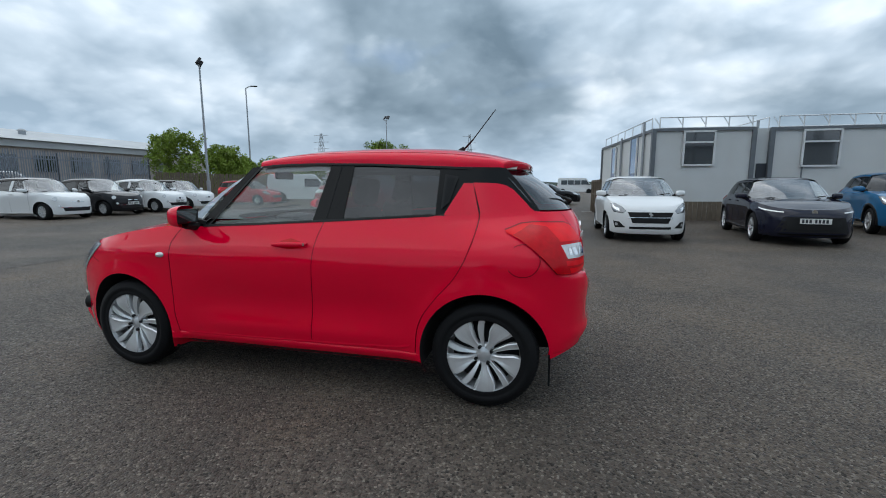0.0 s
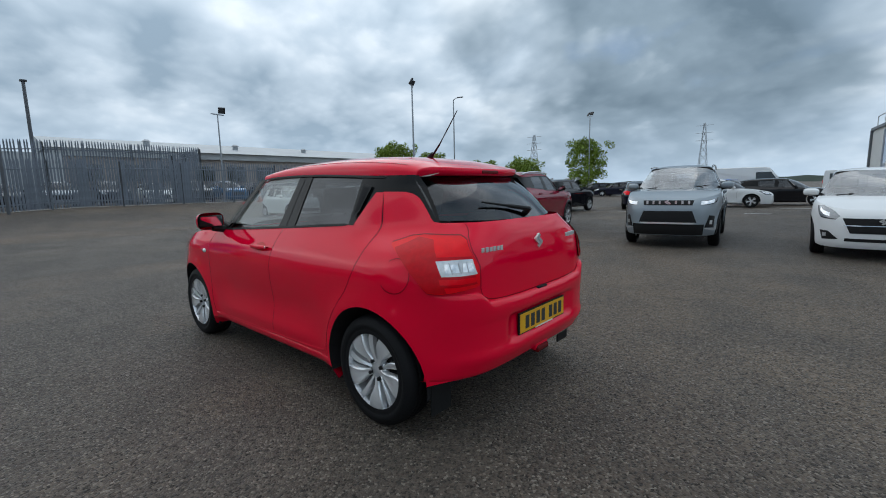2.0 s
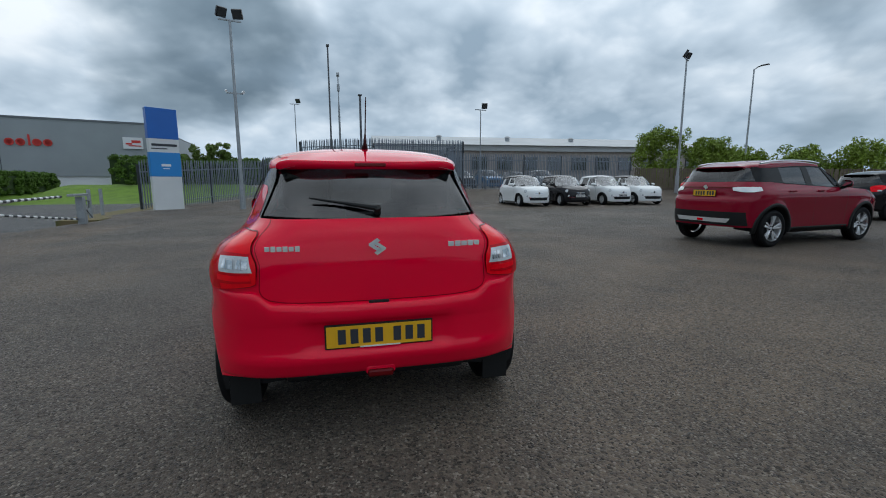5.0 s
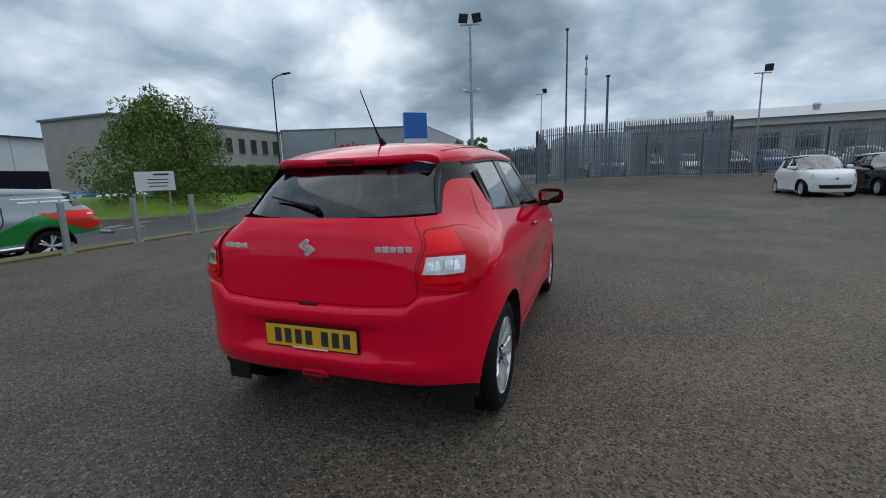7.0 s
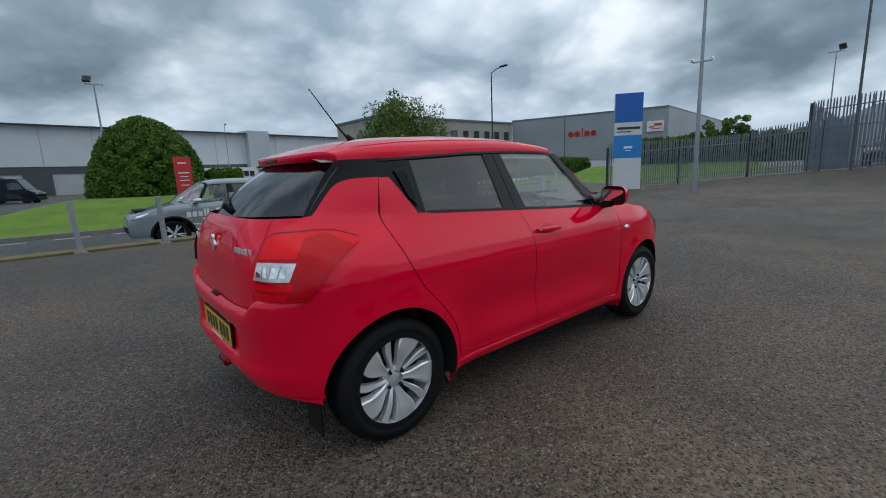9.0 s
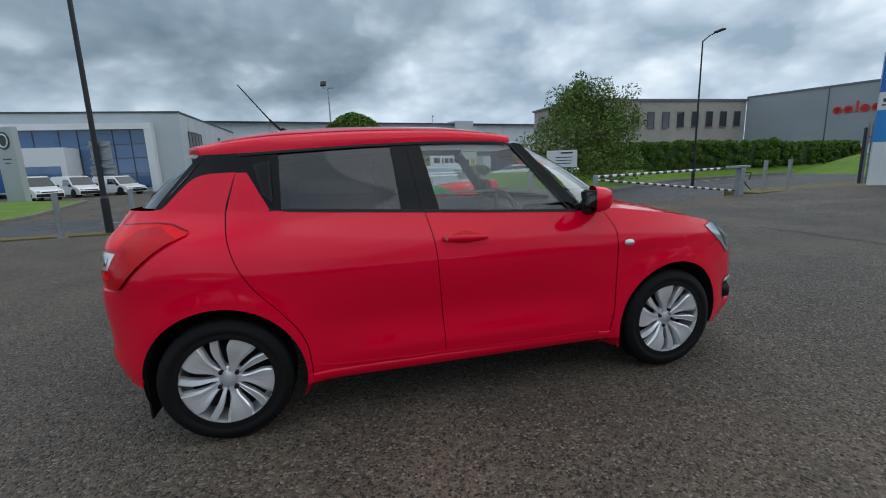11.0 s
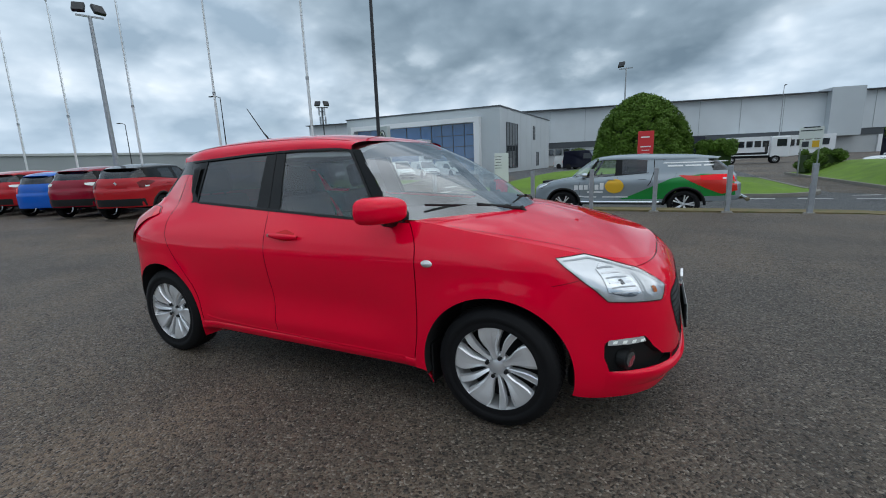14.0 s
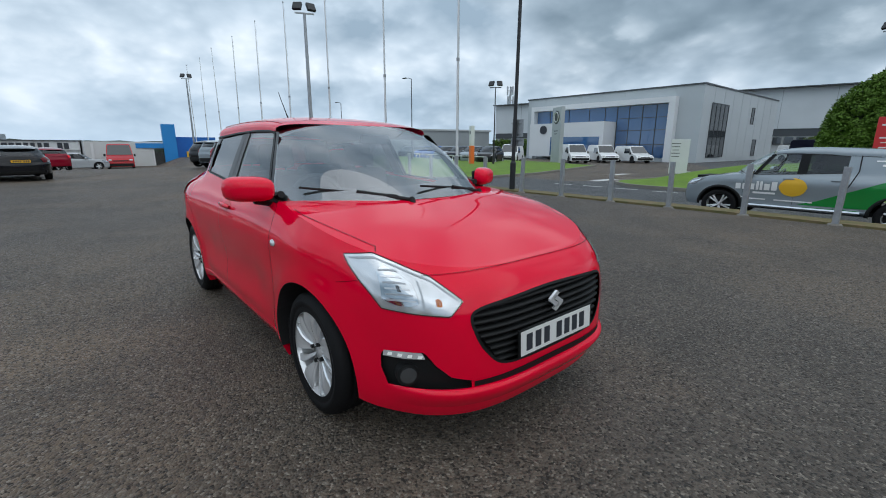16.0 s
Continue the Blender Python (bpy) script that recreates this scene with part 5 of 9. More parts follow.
for i in range(N):
    j = (i + 1) % N
    bm.faces.new((lo[i], lo[j], hi[j], hi[i]))
    bm.faces.new((hi[i], hi[j], bk[j], bk[i]))
tagged(part("backdrop", bm, "far_trees"), "low distant hills and woods on the horizon", "backdrop", kind="structure")

for x, y, h in ((140, -250, 34), (60, -330, 40)):
    py = thing("pylon", pose(x, y, 0), "distant steel lattice electricity pylon", "pylon", "distant pylons")
    bm = bmesh.new()
    for sx in (-1, 1):
        for sy in (-1, 1):
            tube(bm, (sx * 3.2, sy * 3.2, 0), (sx * 0.5, sy * 0.5, h), 0.16, 0.1, 5)
    for k in range(8):
        z0, z1 = h * k / 8, h * (k + 1) / 8
        r0, r1 = 3.2 - 2.7 * k / 8, 3.2 - 2.7 * (k + 1) / 8
        for s in (-1, 1):
            tube(bm, (-r0, s * r0, z0), (r1, s * r1, z1), 0.09, seg=4)
            tube(bm, (r0, s * r0, z0), (-r1, s * r1, z1), 0.09, seg=4)
            tube(bm, (s * r0, -r0, z0), (s * r1, r1, z1), 0.09, seg=4)
    for z in (0.72, 0.84, 0.96):
        tube(bm, (-5, 0, h * z), (5, 0, h * z), 0.12, seg=5)
    part("lattice", bm, "galv", py)


# ---- car shapes ----
def hermite(tab):
    """A smooth curve through a table of (x, value)."""
    xs, ys = [p[0] for p in tab], [p[1] for p in tab]
    n = len(xs)
    d = [(ys[i + 1] - ys[i]) / (xs[i + 1] - xs[i]) for i in range(n - 1)]
    m = [d[0]] + [0.0 if d[i - 1] * d[i] <= 0 else 2 * d[i - 1] * d[i] / (d[i - 1] + d[i]) for i in range(1, n - 1)] + [d[-1]]

    def f(x):
        if x <= xs[0]:
            return ys[0]
        if x >= xs[-1]:
            return ys[-1]
        lo, hi = 0, n - 1
        while hi - lo > 1:
            mid = (lo + hi) // 2
            if xs[mid] <= x:
                lo = mid
            else:
                hi = mid
        h = xs[lo + 1] - xs[lo]
        t = (x - xs[lo]) / h
        return ((1 + 2 * t) * (1 - t) ** 2 * ys[lo] + t * (1 - t) ** 2 * h * m[lo] + t * t * (3 - 2 * t) * ys[lo + 1] + t * t * (t - 1) * h * m[lo + 1])

    return f


class Shape:
    """The outer surface of a car, x forward, y left, z up from the ground."""

    def __init__(self, **k):
        self.k = k
        self.w = k["w"]
        self.prof = hermite(k["prof"])
        self.nose = hermite(k["nose"])
        self.tail = hermite(k["tail"])
        self.top_f = hermite(k["top_f"])
        self.top_r = hermite(k["top_r"])
        self.hood = hermite(k["hood"])
        self.belt = hermite(k["belt"])
        self.roof = hermite(k["roof"])
        self.rail = hermite(k["rail"])
        self.xsf, self.xsr = k.get("xsf", 0.9), k.get("xsr", -0.9)
        self.pf, self.qf, self.pr, self.qr = k.get("ends", (2.6, 3.7, 4.2, 3.0))
        self.axles = k["axles"]
        self.wr = k["wr"]
        self.ra = k.get("ra", self.wr + 0.055)

    def flare(self, x, z):
        f = 0.0
        for ax in self.axles:
            r = math.hypot(x - ax, z - self.wr)
            f += 0.02 * math.exp(-((r - self.ra) / 0.085) ** 2) * (1.0 if z < 0.75 else math.exp(-((z - 0.75) / 0.12) ** 2))
        if self.k.get("sculpt"):
            # cabin drawn in towards the tail, haunch, hollow doors with a low ridge, wing crest
            f -= 0.092 * smoothstep(-0.95, -1.45, x) * smoothstep(0.95, 1.09, z)
            f += 0.014 * math.exp(-((x + 1.32) / 0.34) ** 2) * math.exp(-((z - 0.87) / 0.10) ** 2)
            door = smoothstep(-0.86, -0.50, x) * smoothstep(0.78, 0.45, x)
            f -= 0.018 * door * math.exp(-((z - 0.54) / 0.13) ** 2)
            f += 0.008 * door * math.exp(-((z - 0.37) / 0.05) ** 2)
            f += 0.010 * math.exp(-((x - 1.22) / 0.42) ** 2) * math.exp(-((z - 0.83) / 0.06) ** 2)
        return f

    def side(self, x, z):
        """Half width at (x, z)."""
        b = self.w * self.prof(z)
        if x > self.xsf:
            s = min(1.0, (x - self.xsf) / (self.nose(z) - self.xsf))
            b *= max(0.0, 1 - s ** self.pf) ** (1 / self.qf)
        elif x < self.xsr:
            s = min(1.0, (x - self.xsr) / (self.tail(z) - self.xsr))
            b *= max(0.0, 1 - s ** self.pr) ** (1 / self.qr)
        return b + self.flare(x, z)

    def front(self, th, z):
        """Point on the nose: th from 0 at the side to 90 at the middle, past it on the right."""
        a = radians(th if th <= 90 else 180 - th)
        s, c = abs(math.sin(a)) ** (2 / self.pf), max(0.0, math.cos(a)) ** (2 / self.qf)
        x = self.xsf + s * (self.nose(z) - self.xsf)
        y = self.w * self.prof(z) * c
        y += self.flare(x, z) * min(1, y / 0.6)
        return (x, y if th <= 90 else -y, z)

    def rear(self, th, z):
        a = radians(th if th <= 90 else 180 - th)
        s, c = abs(math.sin(a)) ** (2 / self.pr), max(0.0, math.cos(a)) ** (2 / self.qr)
        x = self.xsr + s * (self.tail(z) - self.xsr)
        y = self.w * self.prof(z) * c
        y += self.flare(x, z) * min(1, y / 0.6)
        return (x, y if th <= 90 else -y, z)

    def th_front(self, y, z):
        c = min(1.0, abs(y) / (self.w * self.prof(z)))
        t = math.degrees(math.acos(c ** (self.qf / 2)))
        return t if y >= 0 else 180 - t

    def th_rear(self, y, z):
        c = min(1.0, abs(y) / (self.w * self.prof(z)))
        t = math.degrees(math.acos(c ** (self.qr / 2)))
        return t if y >= 0 else 180 - t

    def th_front_x(self, x, z):
        s = max(0.0, min(1.0, (x - self.xsf) / (self.nose(z) - self.xsf)))
        return math.degrees(math.asin(s ** (self.pf / 2)))

    def th_rear_x(self, x, z):
        s = max(0.0, min(1.0, (x - self.xsr) / (self.tail(z) - self.xsr)))
        return math.degrees(math.asin(s ** (self.pr / 2)))


HATCH = dict(
    w=0.8675, wr=0.305, axles=(1.225, -1.225), ra=0.362,
    prof=[(0.14, 0.90), (0.2, 0.94), (0.27, 0.957), (0.36, 0.962), (0.5, 0.968), (0.65, 0.982), (0.78, 0.992), (0.86, 0.985), (0.93, 0.955), (1.0, 0.905), (1.04, 0.872), (1.2, 0.79), (1.37, 0.695), (1.45, 0.65)],
    nose=[(0.14, 1.93), (0.2, 1.985), (0.28, 2.015), (0.4, 2.025), (0.52, 2.02), (0.62, 2.005), (0.7, 1.975), (0.76, 1.925), (0.81, 1.86), (0.9, 1.76)],
    tail=[(0.14, -1.68), (0.22, -1.755), (0.32, -1.80), (0.45, -1.815), (0.6, -1.815), (0.72, -1.812), (0.765, -1.80), (0.80, -1.772), (0.9, -1.768), (1.0, -1.752), (1.06, -1.73), (1.13, -1.68), (1.3, -1.55)],
    top_f=[(0.6, 1.0), (0.85, 0.992), (1.05, 0.965), (1.25, 0.935), (1.45, 0.895), (1.65, 0.85), (1.8, 0.815), (1.92, 0.785), (2.03, 0.77)],
    top_r=[(-1.75, 1.105), (-1.55, 1.104), (-1.47, 1.110), (-1.402, 1.165), (-1.36, 1.203), (-1.296, 1.241), (-1.21, 1.260), (-1.08, 1.264)],
    hood=[(0.7, 1.0), (1.0, 1.01), (1.15, 0.998), (1.31, 0.965), (1.5, 0.92), (1.66, 0.87), (1.8, 0.82), (1.92, 0.775)],
    belt=[(-1.3, 1.09), (-0.9, 1.076), (-0.25, 1.036), (0.2, 1.010), (0.6, 0.99), (0.9, 0.985)],
    roof=[(-1.62, 1.372), (-1.5, 1.40), (-1.3, 1.447), (-1.1, 1.477), (-0.85, 1.495), (-0.5, 1.502), (-0.1, 1.494), (0.2, 1.470), (0.42, 1.435), (0.6, 1.39)],
    rail=[(-1.62, 1.335), (-1.4, 1.345), (-1.1, 1.345), (-0.85, 1.355), (-0.5, 1.378), (-0.1, 1.385), (0.2, 1.38), (0.4, 1.365)],
    sill=0.245,
)
# the hatchback in front of the camera: drawn-in cabin, short roof with a raked tailgate
HERO = dict(
    HATCH, sculpt=True, ends=(2.6, 3.7, 4.6, 5.0), roof_end=-1.42, roof_bow=0.135, screen_top=0.385, tailgate_top=-1.375, tailgate_bow=0.105,
    prof=[(0.14, 0.90), (0.2, 0.94), (0.27, 0.957), (0.36, 0.966), (0.5, 0.972), (0.65, 0.982), (0.78, 0.984), (0.86, 0.966), (0.93, 0.93), (1.0, 0.88), (1.04, 0.850), (1.2, 0.765), (1.37, 0.672), (1.45, 0.63)],
    tail=[(0.14, -1.68), (0.22, -1.755), (0.32, -1.765), (0.45, -1.777), (0.6, -1.777), (0.72, -1.776), (0.80, -1.772), (0.9, -1.766), (1.0, -1.748), (1.06, -1.725), (1.13, -1.67), (1.3, -1.52)],
    top_r=[(-1.75, 1.100), (-1.53, 1.099), (-1.475, 1.104), (-1.43, 1.145), (-1.38, 1.195), (-1.34, 1.230), (-1.295, 1.252), (-1.24, 1.262), (-1.08, 1.266)],
    roof=[(-1.46, 1.376), (-1.40, 1.394), (-1.30, 1.424), (-1.1, 1.466), (-0.85, 1.493), (-0.5, 1.502), (-0.1, 1.494), (0.2, 1.462), (0.36, 1.427), (0.5, 1.385)],
    rail=[(-1.45, 1.345), (-1.25, 1.353), (-1.1, 1.356), (-0.85, 1.362), (-0.5, 1.378), (-0.1, 1.385), (0.2, 1.38), (0.4, 1.365)],
)


def paint(name, col, metal=0.0, rough=0.4):
    m = mat(name, col, rough, metal, coat=1.0, spec=0.0, var=0.06, vscale=1.5, tint=tuple(c * 0.8 for c in col))
    m.node_tree.nodes["Principled BSDF"].inputs["Coat IOR"].default_value = 1.40
    return m


M["red"] = paint("bright red car paint", (0.82, 0.0003, 0.030), 0.0, 0.40)
M["c_white"] = paint("white car paint", (0.78, 0.79, 0.79))
M["c_navy"] = paint("dark navy car paint", (0.012, 0.013, 0.026))
M["c_black"] = paint("black car paint", (0.010, 0.010, 0.012))
M["c_grey"] = paint("blue-grey car paint", (0.27, 0.31, 0.34), 0.3)
M["c_maroon"] = paint("dark red car paint", (0.24, 0.006, 0.022))
M["c_red2"] = paint("plain red car paint", (0.42, 0.016, 0.022))
M["c_blue"] = paint("bright blue car paint", (0.012, 0.11, 0.50))
M["c_blue2"] = paint("mid blue car paint", (0.02, 0.13, 0.28))
M["c_silver"] = paint("silver car paint", (0.42, 0.44, 0.46))
M["tyre"] = mat("tyre rubber", (0.0075, 0.0075, 0.0085), 0.7, var=0.3, vscale=14, bump=0.15, bscale=90, spec=0.22)
M["alloy"] = mat("silver alloy wheel", (0.86, 0.87, 0.885), 0.24, 0.55, var=0.1, vscale=20)
M["well"] = mat("black wheel arch liner", (0.008, 0.008, 0.009), 0.9)
M["trim"] = mat("black plastic trim", (0.009, 0.0095, 0.010), 0.55, spec=0.3, var=0.15, vscale=30, bump=0.05, bscale=300)
M["gloss"] = mat("gloss black pillar", (0.005, 0.0055, 0.006), 0.22, spec=0.18, coat=0.0)
M["chrome"] = mat("chrome", (0.75, 0.76, 0.77), 0.08, 1.0)
M["reflector"] = mat("headlamp reflector", (0.86, 0.87, 0.88), 0.12, 0.6, var=0.3, vscale=22)
M["lamp_lens"] = mat("silver-grey headlamp interior", (0.30, 0.315, 0.33), 0.14, 0.5, coat=0.8, var=0.4, vscale=30, tint=(0.10, 0.105, 0.11))
M["lamp_grey"] = mat("grey lamp moulding", (0.42, 0.44, 0.46), 0.25, 0.3)
M["led"] = mat("white light-emitting strip", (0.9, 0.92, 0.9), 0.2)
M["led"].node_tree.nodes["Principled BSDF"].inputs["Emission Color"].default_value = (0.9, 1.0, 0.92, 1)
M["led"].node_tree.nodes["Principled BSDF"].inputs["Emission Strength"].default_value = 0.12
M["amber"] = mat("amber lamp", (0.55, 0.13, 0.012), 0.2, coat=0.5)
M["tail_red"] = mat("red tail lamp lens", (0.92, 0.0010, 0.010), 0.15, spec=0.1, coat=0.25, var=0.2, vscale=25)
M["tail_side"] = mat("deep red lamp flank", (0.62, 0.0004, 0.008), 0.15, spec=0.1, coat=0.3, var=0.3, vscale=40)
M["tail_dark"] = mat("dark red lamp lens", (0.13, 0.002, 0.004), 0.25, spec=0.2, coat=0.15)
M["tail_white"] = mat("clear reversing lamp lens", (0.72, 0.73, 0.74), 0.15, 0.3, coat=1.0, var=0.35, vscale=60, tint=(0.35, 0.36, 0.37))
M["plate_y"] = mat("yellow number plate", (0.84, 0.44, 0.015), 0.35, var=0.1, vscale=20)
M["plate_w"] = mat("white number plate", (0.76, 0.76, 0.74), 0.35)
M["seat"] = mat("dark grey seat cloth", (0.03, 0.031, 0.034), 0.9, var=0.3, vscale=40, bump=0.2, bscale=250)
M["headliner"] = mat("pale grey headliner cloth", (0.34, 0.34, 0.33), 0.95, bump=0.1, bscale=200)
M["dash"] = mat("dark dashboard plastic", (0.045, 0.047, 0.05), 0.6, bump=0.1, bscale=200)
M["glass_clear"] = glass("lightly tinted car glass", (0.88, 0.93, 0.915), refl=0.08, gain=0.7)
M["glass_screen"] = glass("laminated windscreen glass", (0.86, 0.91, 0.89), refl=0.25, gain=0.45)
M["glass_priv"] = glass("dark privacy car glass", (0.13, 0.145, 0.155), refl=0.06, gain=0.8)
M["glass_lens"] = glass("clear lamp cover", (0.93, 0.94, 0.95), refl=0.03)
M["green_wrap"] = paint("green vinyl wrap", (0.015, 0.22, 0.045))
M["red_wrap"] = paint("red vinyl wrap", (0.60, 0.03, 0.02))


def outward(verts, faces):
    """Turns a panel so that its faces look away from the middle of the car."""
    tot = 0.0
    for f in faces[::max(1, len(faces) // 60)]:
        a, b, c = (Vector(verts[i]) for i in f[:3])
        m = sum((Vector(verts[i]) for i in f), Vector()) / len(f)
        tot += (b - a).cross(c - a).dot(m - Vector((0, 0, 0.6)))
    return faces if tot >= 0 else [f[::-1] for f in faces]


def mesh_part(name, verts, faces, material, parent, label="", smooth=True):
    faces = outward(verts, faces)
    me = bpy.data.meshes.new(name)
    me.from_pydata(verts, [], faces)
    if smooth:
        me.polygons.foreach_set("use_smooth", [True] * len(me.polygons))
    me.materials.append(M[material] if isinstance(material, str) else material)
    ob = new(name, me)
    ob.parent = parent
    if label:
        ob["label"] = label
    return ob


def grid_faces(nu, nv, flip=False):
    f = []
    for i in range(nu - 1):
        for j in range(nv - 1):
            q = (i * nv + j, (i + 1) * nv + j, (i + 1) * nv + j + 1, i * nv + j + 1)
            f.append(q[::-1] if flip else q)
    return f


def weed_out(verts, faces):
    used = sorted({i for f in faces for i in f})
    idx = {v: k for k, v in enumerate(used)}
    return [verts[i] for i in used], [tuple(idx[i] for i in f) for f in faces]


def cut(verts, faces, inside, snap):
    """Opens a hole: faces wholly inside go, and the rim is drawn onto the outline."""
    ins = [inside(v) for v in verts]
    keep = [f for f in faces if not all(ins[i] for i in f)]
    rim = {i for f in keep for i in f if ins[i]}
    verts = list(verts)
    for i in rim:
        verts[i] = snap(verts[i])
    return verts, keep


def round_poly(poly, it=2):
    """Softens the corners of an outline."""
    for _ in range(it):
        out = []
        for a, b in zip(poly, poly[1:] + poly[:1]):
            out += [(a[0] * 0.8 + b[0] * 0.2, a[1] * 0.8 + b[1] * 0.2), (a[0] * 0.2 + b[0] * 0.8, a[1] * 0.2 + b[1] * 0.8)]
        poly = out
    return poly


def along(poly, n):
    """n points evenly along an open outline."""
    d = [0.0]
    for a, b in zip(poly, poly[1:]):
        d.append(d[-1] + math.dist(a, b))
    out, j = [], 0
    for i in range(n):
        s = d[-1] * i / (n - 1)
        while j < len(d) - 2 and d[j + 1] < s:
            j += 1
        k = (s - d[j]) / max(1e-9, d[j + 1] - d[j])
        a, b = poly[j], poly[j + 1]
        out.append(tuple(p + (q - p) * k for p, q in zip(a, b)))
    return out


class Car:
    """Builds one car as an empty with its parts."""

    def __init__(self, spec, m, paint_mat, label, res=1.0, group="", name="car", trim_black=True, pillar="gloss"):
        self.S = Shape(**spec)
        self.k = spec
        self.mx, self.mz = spec.get("mx", lambda x: x), spec.get("mz", lambda z: z)
        self.e = thing(name, m, label, "car", group)
        self.paint, self.res, self.pillar = paint_mat, res, pillar

    def xz(self, p):
        return (self.mx(p[0]), self.mz(p[1]))

    def n(self, k):
        return max(3, int(round(k * self.res)))

    # -- patches on the flanks
    def flank(self, name, bottom, top, material, s, parent=None, nu=24, nv=10, off=0.0, label="", raw=False, arch=True):
        """A panel on side s (1 left, -1 right) between two lines of (x, z)."""
        nu, nv = self.n(nu), self.n(nv)
        if not raw:
            bottom, top = [self.xz(p) for p in bottom], [self.xz(p) for p in top]
        B, T = along(bottom, nu), along(top, nu)
        vs = []
        for (bx, bz), (tx, tz) in zip(B, T):
            for j in range(nv):
                t = j / (nv - 1)
                x, z = bx + (tx - bx) * t, bz + (tz - bz) * t
                vs.append((x, s * (self.S.side(x, z) + off), z))
        fs = grid_faces(nu, nv, s > 0)
        if arch:
            vs, fs = self.cut_arches(vs, fs)
        return mesh_part(name, vs, fs, material, parent or self.e, label)

    def cut_arches(self, vs, fs):
        S = self.S
        for ax in S.axles:
            def ins(v, ax=ax):
                return abs(v[1]) > 0.45 and math.hypot(v[0] - ax, v[2] - S.wr) < S.ra

            def snap(v, ax=ax):
                r = math.hypot(v[0] - ax, v[2] - S.wr) or 1e-6
                x, z = ax + (v[0] - ax) * S.ra / r, S.wr + (v[2] - S.wr) * S.ra / r
                return (x, math.copysign(S.side(x, z), v[1]), z)

            vs, fs = cut(vs, fs, ins, snap)
        return weed_out(vs, fs)

    def wrap(self, front, seam, zbot, holes=()):
        """The nose or tail shell from one door seam round to the other."""
        S = self.S
        n1, n2, nv = self.n(26), self.n(44), self.n(44)
        xe = (S.axles[0] if front else S.axles[1]) + (0.08 if front else -0.08)
        surf = S.front if front else S.rear
        top = S.top_f if front else S.top_r
        cols = []

        def column(fx, s):
            """fx(z) gives x, y on the left."""
            x0, y0 = fx(0.6)
            zt = top(x0)
            for _ in range(3):
                zt = top(fx(zt)[0])
            zb = zbot(x0)
            out = []
            for j in range(nv):
                z = zb + (zt - zb) * j / (nv - 1)
                x, y = fx(z)
                out.append((x, s * y, z))
            return out

        left = []
        for i in range(n1):
            u = i / n1

            def fx(z, u=u):
                x = seam(z) + (xe - seam(z)) * u
                return x, S.side(x, z)

            left.append(fx)
        for i in range(n2 + 1):
            u = i / n2

            def fx(z, u=u):
                t0 = (S.th_front_x if front else S.th_rear_x)(xe, z)
                p = surf(t0 + (90 - t0) * u, z)
                return p[0], p[1]

            left.append(fx)
        cl = [column(f, 1) for f in left]
        cols = cl + [[(x, -y, z) for x, y, z in c] for c in cl[:-1][::-1]]
        vs = [v for c in cols for v in c]
        fs = grid_faces(len(cols), nv, not front)
        self.rim_f = [c[-1] for c in cols] if front else getattr(self, "rim_f", None)
        if not front:
            self.rim_r = [c[-1] for c in cols]
        vs, fs = self.cut_arches(vs, fs)
        for poly in holes:
            sgn = 1 if front else -1

            def ins(v):
                return v[0] * sgn > 1.2 and in_poly((v[1], v[2]), poly)

            def snap(v):
                y, z = to_poly((v[1], v[2]), poly)
                p = surf((S.th_front if front else S.th_rear)(y, z), z)
                return p

            vs, fs = cut(vs, fs, ins, snap)
            vs, fs = weed_out(vs, fs)
        return vs, fs

    def ends(self, name, poly, material, front, parent=None, off=0.004, nu=14, nv=8, label="", smooth=True):
        """A patch on nose or tail: four corners (or two lines) given as (y, z)."""
        S = self.S
        bottom, top = poly
        nu, nv = self.n(nu), self.n(nv)
        B, T = along(bottom, nu), along(top, nu)
        vs = []
        for b, t in zip(B, T):
            for j in range(nv):
                k = j / (nv - 1)
                vs.append(self.on_end(b[0] + (t[0] - b[0]) * k, b[1] + (t[1] - b[1]) * k, front, off))
        return mesh_part(name, vs, grid_faces(nu, nv, not front), material, parent or self.e, label, smooth)

    def on_end(self, y, z, front, off=0.0):
        S = self.S
        p = S.front(S.th_front(y, z), z) if front else S.rear(S.th_rear(y, z), z)
        return (p[0] + (off if front else -off), p[1], p[2])

    def polar(self, name, bottom, top, material, front, s, off=0.004, nu=16, nv=8, parent=None, label=""):
        """A patch that wraps round a corner: lines of (angle, z), on side s."""
        S = self.S
        nu, nv = self.n(nu), self.n(nv)
        vs = []
        for b, t in zip(along(bottom, nu), along(top, nu)):
            for j in range(nv):
                k = j / (nv - 1)
                th, z = b[0] + (t[0] - b[0]) * k, b[1] + (t[1] - b[1]) * k
                p = (S.front if front else S.rear)(th, z)
                q = (S.front if front else S.rear)(th + 1.0, z)
                nx, ny = q[1] - p[1], -(q[0] - p[0])
                L = math.hypot(nx, ny) or 1
                if nx * (1 if front else -1) < 0 or ny < 0 and abs(nx) < 1e-6:
                    nx, ny = -nx, -ny
                vs.append((p[0] + off * nx / L, s * (p[1] + off * ny / L), p[2]))
        return mesh_part(name, vs, grid_faces(nu, nv, (s < 0) == front), material, parent or self.e, label)

    def ribbon(self, name, pts, width, material, parent=None, lift=0.0015):
        """A thin dark line lying on a surface, through points with outward normals taken from the car's middle."""
        vs, fs = [], []
        n = len(pts)
        for i, p in enumerate(pts):
            a, b = Vector(pts[max(0, i - 1)]), Vector(pts[min(n - 1, i + 1)])
            t = (b - a).normalized()
            o = self.out_normal(p)
            w = t.cross(o).normalized() * width / 2
            c = Vector(p) + o * lift
